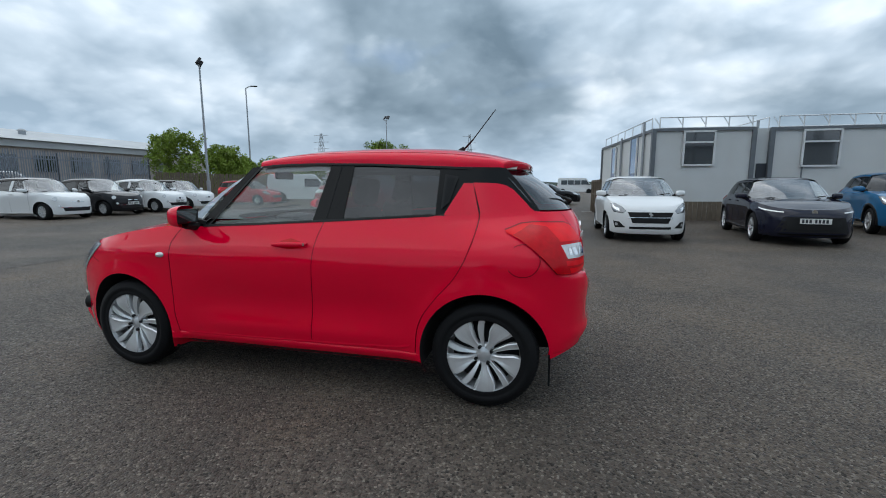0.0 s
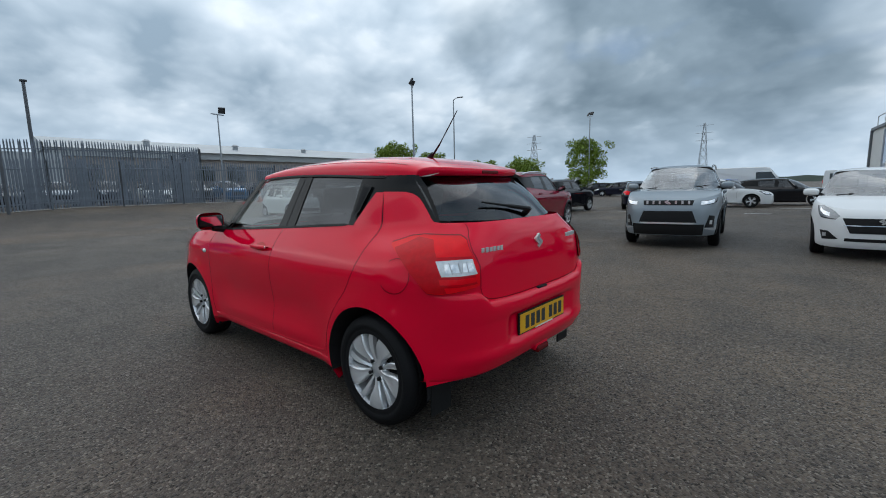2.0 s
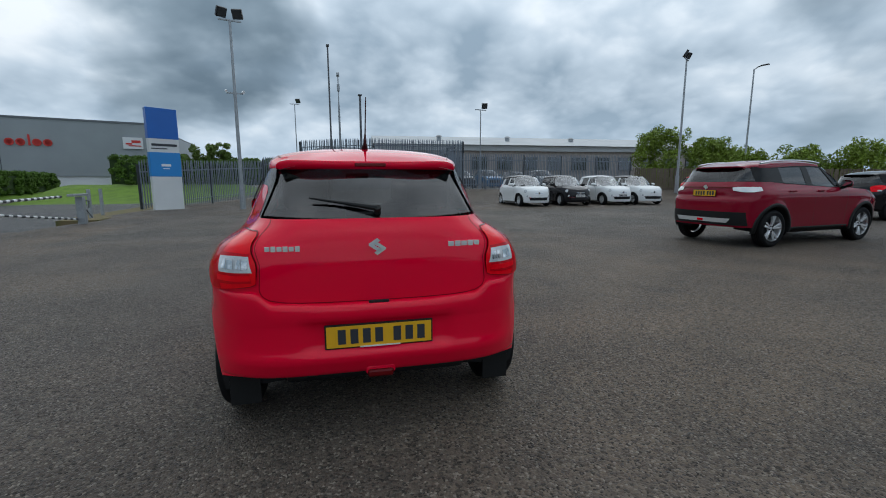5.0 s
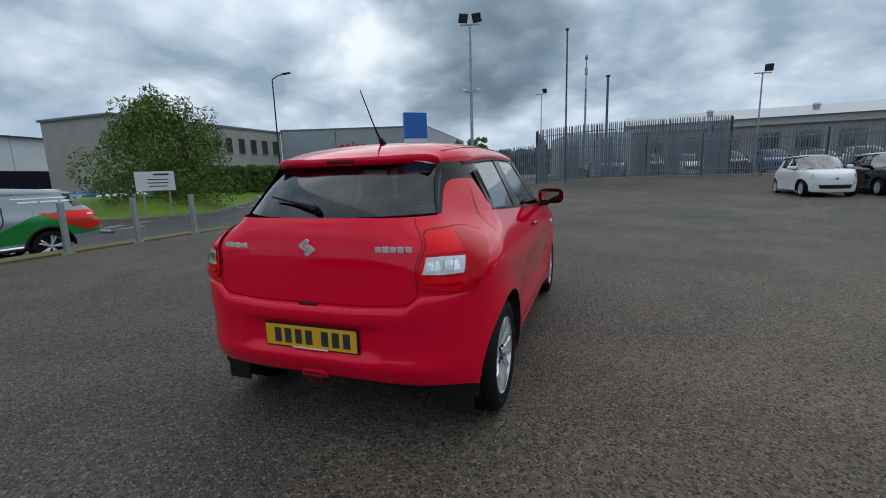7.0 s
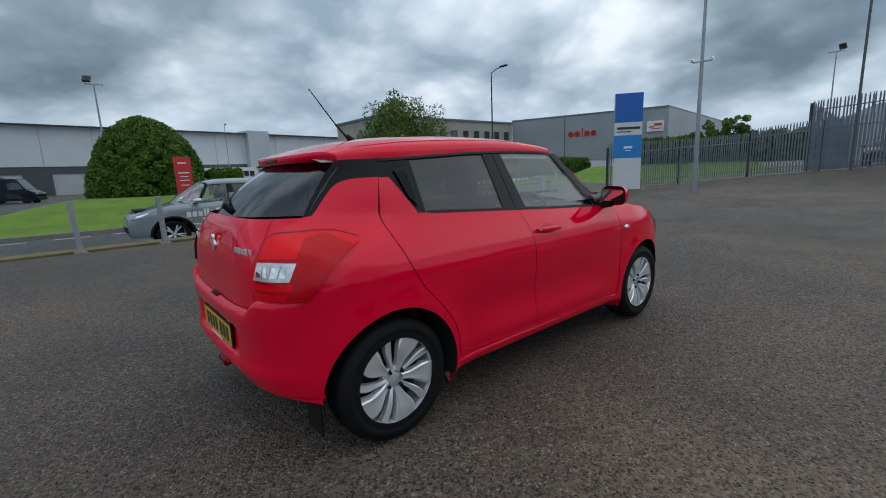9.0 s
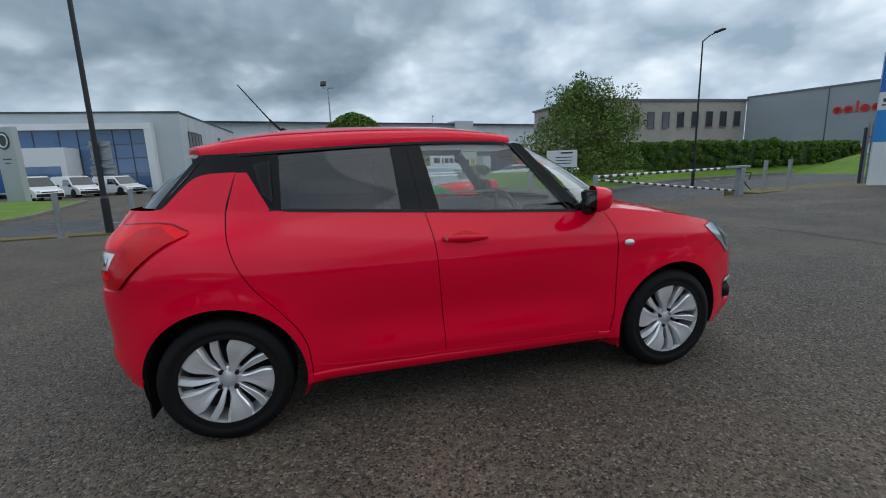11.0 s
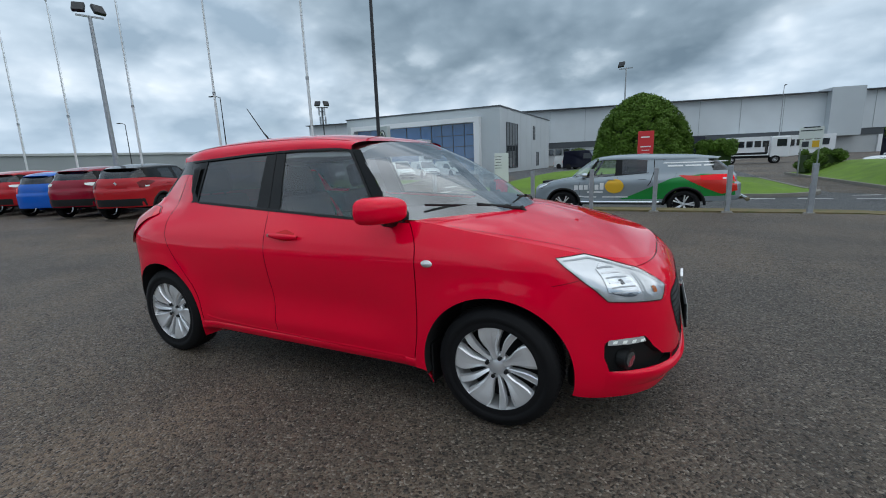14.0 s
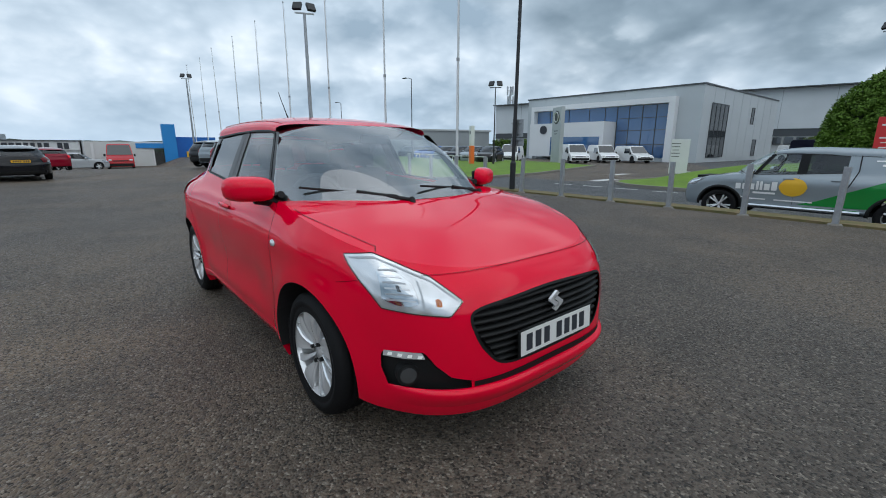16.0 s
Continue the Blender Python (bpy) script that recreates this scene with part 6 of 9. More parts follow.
            vs += [tuple(c - w), tuple(c + w)]
        for i in range(n - 1):
            fs.append((2 * i, 2 * i + 1, 2 * i + 3, 2 * i + 2))
        return mesh_part(name, vs, fs, material, parent or self.e)

    def out_normal(self, p):
        x, y, z = p
        S = self.S
        if x > S.xsf or x < S.xsr:
            f = x > 0
            th = (S.th_front if f else S.th_rear)(y, z)
            g = S.front if f else S.rear
            a, b = Vector(g(th - 1, z)), Vector(g(th + 1, z))
            c, d = Vector(g(th, z - 0.01)), Vector(g(th, z + 0.01))
            nrm = (b - a).cross(d - c).normalized()
            if nrm.dot(Vector((x, y, 0))) < 0:
                nrm = -nrm
            return nrm
        dx = (S.side(x + 0.01, z) - S.side(x - 0.01, z)) / 0.02
        dz = (S.side(x, z + 0.01) - S.side(x, z - 0.01)) / 0.02
        return Vector((-dx, math.copysign(1, y), -dz)).normalized()

    def flank_line(self, pts, s, n=24, off=0.0):
        return [(x, s * (self.S.side(x, z) + off), z) for x, z in along([self.xz(p) for p in pts], n)]

    # -- the whole body
    def body(self, seam_f, seam_b, seam_r, holes_f=(), holes_r=(), side_mat=None, rear_mat=None, front_bot=0.19, rear_bot=0.30, lower=None):
        S, e = self.S, self.e
        side_mat, rear_mat = side_mat or self.paint, rear_mat or self.paint
        mapx = lambda tab: hermite([(self.mz(z), self.mx(x)) for x, z in sorted(tab, key=lambda q: q[1])])
        self.sf, self.sb, self.sr = mapx(seam_f), mapx(seam_b), mapx(seam_r)
        sill = self.mz(self.k["sill"])
        fb, rb = self.mz(front_bot), self.mz(rear_bot)
        a0, a1 = S.axles
        zf = lambda x: sill if x < a0 + 0.2 else sill + (fb - sill) * smoothstep(a0 + 0.2, a0 + 0.5, x)
        zr = lambda x: sill if x > a1 - 0.15 else sill + (rb - sill) * smoothstep(a1 - 0.15, a1 - 0.5, x)
        vs, fs = self.wrap(True, lambda z: self.sf(z) + 0.003, zf, holes_f)
        self.front_shell = mesh_part("front_shell", vs, fs, self.paint, e)
        vs, fs = self.wrap(False, lambda z: self.sr(z) - 0.003, zr, holes_r)
        self.rear_shell = mesh_part("rear_shell", vs, fs, rear_mat, e)
        # doors
        zd = sill + 0.05
        self.doors = {}
        for s in (1, -1):
            for nm, fa, fb_ in (("front_door", self.sf, self.sb), ("rear_door", self.sb, self.sr)):
                nu, nv = self.n(46), self.n(36)
                vv = []
                for i in range(nu):
                    for j in range(nv):
                        t = j / (nv - 1)
                        zt = S.belt(0)
                        z = zd + (zt - zd) * t
                        for _ in range(3):
                            xa, xb = fa(z) - 0.002, fb_(z) + 0.002
                            x = xa + (xb - xa) * i / (nu - 1)
                            z = zd + (S.belt(x) - zd) * t
                        vv.append((x, s * S.side(x, z), z))
                ff = grid_faces(nu, nv, s < 0)
                vv, ff = self.cut_arches(vv, ff)
                self.doors[nm, s] = mesh_part(nm, vv, ff, side_mat, e)
            # rocker
            nu = self.n(40)
            vv = []
            for i in range(nu):
                x = a1 + (a0 - a1) * i / (nu - 1)
                for z, o in ((sill - 0.07, -0.12), (sill - 0.01, -0.03), (sill, 0.0), (sill + 0.03, 0.0), (zd - 0.003, 0.0), (zd, -0.012)):
                    vv.append((x, s * (S.side(x, max(z, sill)) + o), z))
            ff = grid_faces(nu, 6, s > 0)
            vv, ff = self.cut_arches(vv, ff)
            mesh_part("sill_panel", vv, ff, lower or side_mat, e)
            # dark jambs behind the shut lines
            for f in (self.sf, self.sb, self.sr):
                vv = []
                zs = [zd + (self.mz(1.0) - zd) * i / 23 for i in range(24)]
                for z in zs:
                    for dx in (-0.03, 0.03):
                        x = f(z) + dx
                        vv.append((x, s * (S.side(x, z) - 0.012), z))
                ff = grid_faces(24, 2, s > 0)
                vv, ff = self.cut_arches(vv, ff)
                mesh_part("door_jamb", vv, ff, "tail_dark" if self.k.get("sculpt") else "well", e)
            for ax in S.axles:
                vv, m_ = [], self.n(30)
                lo = math.asin(max(-1, min(1, (sill - 0.02 - S.wr) / S.ra)))
                for i in range(m_):
                    a = lo + (math.pi - 2 * lo) * i / (m_ - 1)
                    x, z = ax + S.ra * math.cos(a), S.wr + S.ra * math.sin(a)
                    y = S.side(x, z)
                    vv += [(x, s * y, z), (x, s * (y - 0.02), z), (x * 1.0, s * (y - 0.022), z + 0.0), (x, s * 0.42, z + 0.02)]
                mesh_part("arch_liner", vv, grid_faces(m_, 4, s < 0), "well", e, smooth=False)
        # bonnet
        rim = self.rim_f
        half = len(rim) // 2
        xs0 = self.mx(self.k.get("cowl", 1.0))
        ids = [i for i in range(half + 1) if rim[i][0] > xs0 - 0.28]
        nv = self.n(33)
        vv = []
        for i in ids:
            x, y, z = rim[i]
            for j in range(nv):
                v = 1 - 2 * j / (nv - 1)
                hc = max(S.hood(x), z + 0.004)
                # the edge at the screen bows forward in the middle
                b = max(0.0, 1 - (x - (xs0 - 0.28)) / 0.55)
                xx = x + b * 0.22 * (1 - v * v)
                hx = max(S.hood(xx), z)
                vv.append((xx, v * y, z + (hx - z) * (1 - abs(v) ** 2.6)))
        self.bonnet = mesh_part("bonnet", vv, grid_faces(len(ids), nv, True), self.paint, e)
        self.bonnet_back = vv[:nv]
        # floor, bulkheads
        bm = bmesh.new()
        box(bm, (a0 + a1) / 2, 0, sill + 0.0, (a0 - a1) - 0.75, S.w * 1.72, 0.10)
        box(bm, self.mx(1.4), 0, self.mz(0.55), self.mx(0.75), S.w * 0.85, self.mz(0.5))
        box(bm, self.mx(-1.35), 0, self.mz(0.5), self.mx(0.55), S.w * 0.9, self.mz(0.35))
        part("floor_pan", bm, "well", e)

    def greenhouse(self, xr_top=-1.53, glass_f="glass_clear", glass_r="glass_priv", roof_mat=None, cpil="gloss", scr_top=0.36, spoiler=True, c_red=True, gl_z=1.352, fin=True):
        S, e, P = self.S, self.e, self.pillar
        roof_mat = roof_mat or self.paint
        mx, mz = self.mx, self.mz
        own = self.k.get("sculpt")
        roof_end, bow = self.k.get("roof_end", -1.60), self.k.get("roof_bow", 0.10)
        scr, xr_top, tg_bow = self.k.get("screen_top", 0.44), self.k.get("tailgate_top", xr_top), self.k.get("tailgate_bow", 0.04)
        for s in (1, -1):
            fl, fh, rl, rh = (-0.163, -0.222, -0.332, -0.355) if own else (-0.165, -0.165, -0.30, -0.30)
            self.flank("front_side_glass", [(fl, 1.037), (0.2, 1.012), (0.60, 0.992)], [(fh, 1.378), (0.1, 1.38), (0.30, 1.370)], glass_f, s, nu=24, nv=14, off=-0.008, arch=False)
            self.flank("rear_side_glass", [(-0.932, 1.083), (rl, 1.046)], [(-0.936, 1.348), (rh, 1.382)], glass_r, s, nu=20, nv=14, off=-0.008, arch=False)
            self.flank("b_pillar", [(rl - 0.015, 1.035), (fl + 0.015, 1.028)], [(rh - 0.015, 1.385), (fh + 0.01, 1.387)], P, s, nu=6, nv=14, off=-0.003, arch=False)
            if own:
                self.flank("pillar_gap", [(-0.243, 1.035), (-0.238, 1.035)], [(-0.288, 1.385), (-0.283, 1.385)], "well", s, nu=3, nv=10, off=-0.0015, arch=False)
            if fin:
                self.flank("quarter_panel", [(-1.12, 1.258), (-1.072, 1.258), (-0.972, 1.080), (-0.922, 1.078)], [(-1.12, 1.347), (-1.07, 1.348), (-0.975, 1.351), (-0.922, 1.356)], P, s, nu=28, nv=12, off=-0.003, arch=False)
            else:
                self.flank("quarter_panel", [(-1.51, 1.10), (-1.3, 1.092), (-0.922, 1.074)], [(-1.45, 1.36), (-1.25, 1.35), (-0.922, 1.356)], cpil, s, nu=20, nv=12, off=-0.003, arch=False)
            self.flank("a_pillar", [(0.585, 0.985), (0.63, 0.985), (0.680, 0.985)], [(0.285, 1.365), (0.32, 1.372), (0.365, 1.367)], P, s, nu=8, nv=16, off=-0.002, arch=False)
            if own:
                self.flank("c_pillar_trim", [(-1.515, 1.090), (-1.475, 1.099), (-1.43, 1.140), (-1.38, 1.190), (-1.34, 1.225), (-1.295, 1.247), (-1.24, 1.257), (-1.11, 1.262)], [(-1.512, 1.095), (-1.46, 1.165), (-1.36, 1.285), (-1.295, 1.354), (-1.19, 1.354), (-1.11, 1.352)], cpil, s, nu=40, nv=10, off=-0.002, arch=False)
            elif c_red and fin:
                self.flank("c_pillar_trim", [(-1.50, 1.098), (-1.468, 1.106), (-1.402, 1.160), (-1.36, 1.198), (-1.296, 1.236), (-1.21, 1.255), (-1.11, 1.258)], [(-1.45, 1.36), (-1.42, 1.358), (-1.36, 1.354), (-1.31, 1.352), (-1.25, 1.35), (-1.2, 1.35), (-1.11, 1.347)], cpil, s, nu=34, nv=10, off=-0.002, arch=False)
            if fin:
                self.flank("rear_door_frame", [(-1.170, 1.082), (-0.970, 1.080)], [(-1.122, 1.262), (-1.070, 1.262)], self.paint, s, self.doors["rear_door", s], nu=8, nv=10, off=-0.001, arch=False)
            for nm, a, b in (("waist_trim", (-0.975, 1.083), (0.62, 0.992)),):
                pts = self.flank_line([a, (-0.25, 1.038), (0.2, 1.012), b], s, 40)
                self.ribbon(nm, pts, 0.016, "trim", lift=0.003)
            pts = self.flank_line([(-1.10, 1.346), (-0.5, 1.376), (-0.1, 1.384), (0.18, 1.379), (0.30, 1.366), (0.585, 0.992)], s, 50)
            self.ribbon("window_trim", pts, 0.014, "trim", lift=0.003)
        # roof
        x0, x1 = mx(roof_end), mx(scr)
        nu, nv = self.n(60), self.n(41)
        vv = []
        rows = []
        for i in range(nu):
            t = i / (nu - 1)
            row = []
            for j in range(nv):
                a = math.pi * (j / (nv - 1) - 0.5)
                sa, ca = math.sin(a), max(0.0, math.cos(a))
                v = math.copysign(abs(sa) ** 0.8, sa)
                xf_ = x1 - (0.085 if own else 0.14) * v * v
                xb = x0 + bow * abs(v) ** 3
                x = xb + (xf_ - xb) * t
                zr = S.rail(x)
                ye = S.side(max(x, mx(-1.45) if not own else -1.27), zr) * (1 - 0.10 * smoothstep(mx(roof_end + 0.3), x0, x) * (0.2 if own else 1.0))
                z = zr + (S.roof(x) - zr) * ca ** 0.62
                row.append((x, -v * ye, z))
            rows.append(row)
            vv += row
        self.roof = mesh_part("roof", vv, grid_faces(nu, nv, False), roof_mat, e)
        lip = rows[-1]
        # windscreen
        nu2, nv2 = self.n(25), self.n(17)
        vv = []
        back = self.bonnet_back
        ybot = S.side(mx(0.675), mz(0.99)) - 0.004
        for i in range(nu2):
            v = 1 - 2 * i / (nu2 - 1)
            xb = mx(1.17) - 0.495 * abs(v) ** 2.6
            b = Vector((xb, v * ybot, mz(1.0) - 0.012 * v * v))
            xt = mx(scr) - 0.08 * v * v
            yt = S.side(mx(scr - 0.04), mz(1.37)) - 0.015
            zt = S.rail(xt) + (S.roof(xt) - S.rail(xt)) * max(0.0, 1 - (abs(v) * 0.985) ** 2.6) ** 0.5 + 0.0
            zt = S.roof(xt) - (S.roof(xt) - mz(1.372)) * abs(v) ** 3
            t_ = Vector((xt, v * yt, zt))
            for j in range(nv2):
                k = j / (nv2 - 1)
                p = b.lerp(t_, k)
                p += Vector((0.55, 0, 0.83)) * 0.035 * math.sin(math.pi * k)
                vv.append(tuple(p))
        mesh_part("windscreen", vv, grid_faces(nu2, nv2, False), "glass_screen" if glass_f == "glass_clear" else glass_f, e)
        # dark band at the foot of the screen, with the scuttle
        sc, m_ = [], self.n(25)
        for i in range(m_):
            v = 1 - 2 * i / (m_ - 1)
            xb = mx(1.17) - 0.495 * abs(v) ** 2.6
            y = v * ybot
            sc += [(xb - (0.42 if own else 0.11), y * 0.95, mz(1.0) + 0.036), (xb - 0.10, y * 0.98, mz(1.0) + 0.04), (xb + 0.01, y, mz(1.0) - 0.012 - 0.012 * v * v), (xb + 0.16, y * 1.02, mz(0.965) - 0.01)]
        mesh_part("scuttle", sc, grid_faces(m_, 4, True), "trim", e)
        # tailgate glass
        rim = self.rim_r
        yb = S.side(mx(-1.50), mz(1.108))
        vv = []
        for i in range(nu2):
            v = 1 - 2 * i / (nu2 - 1)
            y = v * yb
            zb = mz(1.098) + 0.010 * v * v
            p0 = Vector(S.rear(S.th_rear(y, zb), zb))
            if own:
                # the foot of the glass bows back from the two rear corners
                p0 = Vector((-1.488 - (abs(S.rear(90, mz(1.098))[0]) - 1.488) * (1 - abs(v) ** 2.4), v * (S.side(-1.488, zb) - 0.003), zb))
            yt = v * S.side(mx(-1.43 if not own else -1.27), mz(1.352))
            p1 = Vector((mx(xr_top) + tg_bow * v * v, yt, mz(gl_z) - 0.010 * v * v))
            for j in range(nv2):
                k = j / (nv2 - 1)
                p = p0.lerp(p1, k) + Vector((-0.6, 0, 0.6)) * 0.022 * math.sin(math.pi * k) * (1 - abs(v) ** 6 if own else 1)
                vv.append(tuple(p))
        self.rear_glass = mesh_part("rear_window", vv, grid_faces(nu2, nv2, True), glass_r, e)
        self.rg = vv
        # spoiler underside
        if spoiler:
            vv = []
            r0 = rows[0]
            for j in range(nv):
                x, y, z = r0[j]
                d = 0.012 + 0.028 * max(0.0, 1 - abs(y / r0[0][1]) ** 8) if own else 0.018
                k = y / r0[0][1]
                vv += [(x, y, z), (x - 0.006, y * 0.998, z - 0.007), (x - 0.002, y * 0.995, z - d), (mx(xr_top) + tg_bow * k * k * (1.0 if own else 0.0) - 0.01, y * (0.995 if own else 0.96), min(z, mz(gl_z)) - 0.006)]
            mesh_part("spoiler_edge", vv, grid_faces(nv, 4, True), roof_mat, e)

    def wheels(self, style=0, inset=0.05, rim_r=None, mat_rim="alloy"):
        S = self.S
        R = S.wr
        rr = rim_r or R * 0.725
        turn = {(0, 1): -48, (0, -1): 9, (1, 1): -33, (1, -1): -25}
        for i_ax, ax in enumerate(S.axles):
            for s in (1, -1):
                yo = S.side(ax, S.wr + S.ra + 0.01) - inset
                w = Car.wheel(R, rr, style, mat_rim, self.res)
                w.parent = self.e
                w.matrix_basis = Matrix.Translation((ax, s * yo, R)) @ Matrix.Rotation(radians(0 if s > 0 else 180), 4, "Z") @ Matrix.Rotation(radians(turn[i_ax, s]), 4, "Y")

    cache = {}

    @staticmethod
    def wheel(R, rr, style, mat_rim, res):
        """One wheel: tyre and rim under an empty-like hub; local +y is the outside."""
        key = (R, rr, style, mat_rim, res)
        if key not in Car.cache:
            Wd = 0.19
            n = max(20, int(56 * res)) if res < 0.9 else 144
            prof = [(rr - 0.015, -0.004), (rr + 0.006, 0.0), (rr + 0.012, -0.003), (rr + 0.018, 0.002), (R - 0.045, 0.006), (R - 0.042, 0.004), (R - 0.016, -0.006), (R - 0.004, -0.022), (R, -0.045), (R, -0.058), (R - 0.006, -0.060), (R - 0.006, -0.066), (R, -0.068), (R, -0.092), (R - 0.006, -0.094), (R - 0.006, -0.100), (R, -0.102), (R, -Wd + 0.06), (R - 0.006, -Wd + 0.058), (R - 0.006, -Wd + 0.052), (R, -Wd + 0.05), (R, -Wd + 0.04), (R - 0.006, -Wd + 0.015), (R - 0.04, -Wd - 0.002), (rr, -Wd + 0.01)]
            vs = []
            for i in range(n):
                a = 2 * math.pi * i / n
                for r, y in prof:
                    if res >= 0.9 and r > R - 0.01 and i % 2:
                        r -= 0.005
                    vs.append((r * math.cos(a), y, r * math.sin(a)))
            m_ = len(prof)
            fs = [(i * m_ + j, i * m_ + j + 1, ((i + 1) % n) * m_ + j + 1, ((i + 1) % n) * m_ + j) for i in range(n) for j in range(m_ - 1)]
            tyre = (vs, fs)
            barrel = [(rr - 0.000, -0.006), (rr - 0.002, -0.002), (rr - 0.006, -0.006), (rr - 0.014, -0.03), (rr - 0.020, -0.15)]
            bv = []
            for i in range(n):
                a = 2 * math.pi * i / n
                bv += [(r * math.cos(a), y, r * math.sin(a)) for r, y in barrel]
            bf = [(i * 5 + j, i * 5 + j + 1, ((i + 1) % n) * 5 + j + 1, ((i + 1) % n) * 5 + j) for i in range(n) for j in range(4)]
            # spokes
            sv, sf = [], []

            def spoke(a0, a1, w0, w1, y0=-0.03, y1=-0.012, twist=0.0, ridge=0.004):
                b = len(sv)
                K = 9
                for i in range(K):
                    t = i / (K - 1)
                    r = 0.045 + (rr - 0.012 - 0.045) * t
                    am = a0 + (a1 - a0) * t + twist * math.sin(math.pi * t)
                    h = (w0 + (w1 - w0) * smoothstep(0.1, 0.8, t)) / 2 / r
                    y = y0 + (y1 - y0) * t + 0.006 * math.sin(math.pi * t)
                    for da, dy in ((-h, -0.03), (-h, -0.003), (-h * 0.7, 0.0), (h * 0.7, ridge * -0.6), (h, -0.005), (h, -0.03)):
                        sv.append((r * math.cos(am + da), y + dy, r * math.sin(am + da)))
                for i in range(K - 1):
                    for j in range(5):
                        q = b + i * 6 + j
                        sf.append((q, q + 1, q + 7, q + 6))

            def paddle(a):
                """A broad dished blade with chamfered edges; its trailing edge steps down towards the slot."""
                b0, K = len(sv), 15
                for i in range(K):
                    t = i / (K - 1)
                    r = 0.040 + (rr - 0.004 - 0.040) * t
                    am = a - 0.07 * math.sin(math.pi * t) + 0.03 * t
                    grow = smoothstep(0.12, 0.92, t)
                    lo, hi = (0.016 + 0.040 * grow) / r, (0.015 + 0.034 * grow) / r
                    y = -0.030 + 0.021 * smoothstep(0.0, 0.75, t) + 0.004 * math.sin(math.pi * t)
                    dish = 0.0035 * math.sin(math.pi * min(1.0, t * 1.05))
                    for da, dy in ((-lo - 0.003 / r, -0.034), (-lo - 0.003 / r, -0.006), (-lo + 0.003 / r, 0.0), (-lo * 0.35, -dish), (hi * 0.3, -dish * 1.2), (hi - 0.002 / r, -0.001), (hi + 0.003 / r, -0.008), (hi + (0.004 + 0.010 * grow) / r, -0.010), (hi + (0.007 + 0.010 * grow) / r, -0.034)):
                        sv.append((r * math.cos(am + da), y + dy, r * math.sin(am + da)))
                for i in range(K - 1):
                    for j in range(8):
                        q = b0 + i * 9 + j
                        sf.append((q, q + 1, q + 10, q + 9))

            if style == 0:
                for i in range(5):
                    a = math.pi / 2 + 2 * math.pi * i / 5
                    paddle(a)
                    spoke(a + 0.60, a + 0.64, 0.018, 0.036, y0=-0.034, y1=-0.012, twist=-0.06, ridge=0.010)
            elif style == 1:
                for i in range(5):
                    a = 2 * math.pi * i / 5
                    spoke(a - 0.12, a - 0.17, 0.03, 0.035)
                    spoke(a + 0.12, a + 0.17, 0.03, 0.035)
            else:
                for i in range(10):
                    spoke(2 * math.pi * i / 10, 2 * math.pi * i / 10, 0.03, 0.04)
            hub_v, hub_f = [], []
            hp = [(0.0, -0.0365), (0.026, -0.036), (0.028, -0.0375), (0.055, -0.039), (0.062, -0.043), (0.066, -0.07)]
            for i in range(20):
                a = 2 * math.pi * i / 20
                hub_v += [(r * math.cos(a), y, r * math.sin(a)) for r, y in hp]
            hub_f = [(i * 6 + j, i * 6 + j + 1, ((i + 1) % 20) * 6 + j + 1, ((i + 1) % 20) * 6 + j) for i in range(20) for j in range(5)]
            disc_v, disc_f = [], []
            for i in range(24):
                a = 2 * math.pi * i / 24
                disc_v += [(0.02 * math.cos(a), -0.075, 0.02 * math.sin(a)), (rr * 0.62 * math.cos(a), -0.075, rr * 0.62 * math.sin(a)), ((rr - 0.03) * math.cos(a), -0.11, (rr - 0.03) * math.sin(a))]
            disc_f = [(i * 3 + j, i * 3 + j + 1, ((i + 1) % 24) * 3 + j + 1, ((i + 1) % 24) * 3 + j) for i in range(24) for j in range(2)]

            def md(name, v, f, material, smooth=True):
                me = bpy.data.meshes.new(name)
                me.from_pydata(v, [], f)
                if smooth:
                    me.polygons.foreach_set("use_smooth", [True] * len(me.polygons))
                me.materials.append(M[material])
                return me

            bm = bmesh.new()
            tube(bm, (0, -0.05, 0), (0, -0.020, 0), 0.0125, 0.010, 6)
            nut = bpy.data.meshes.new("wheel_nut")
            bm.to_mesh(nut)
            bm.free()
            nut.materials.append(M["trim"])
            Car.cache[key] = [("tyre", md("tyre", vs, fs, "tyre")), ("rim", md("rim", bv + sv, bf + [tuple(i + len(bv) for i in f) for f in sf], mat_rim, False)),
                              ("hub_cap", md("hub_cap", hub_v, hub_f, mat_rim)), ("brake_disc", md("brake_disc", disc_v, disc_f, "well")), ("wheel_nut", nut)]
        items = Car.cache[key]
        ty = new("wheel", items[0][1])
        for nm, me in items[1:-1]:
            o = new(nm, me)
            o.parent = ty
        nn = (4 if style == 0 else 5) if res >= 0.6 else 0
        for i in range(nn):
            a = 2 * math.pi * i / nn + 0.5
            o = new("wheel_nut", items[-1][1])
            o.parent = ty
            o.matrix_basis = Matrix.Translation((0.05 * math.cos(a), 0, 0.05 * math.sin(a)))
        return ty

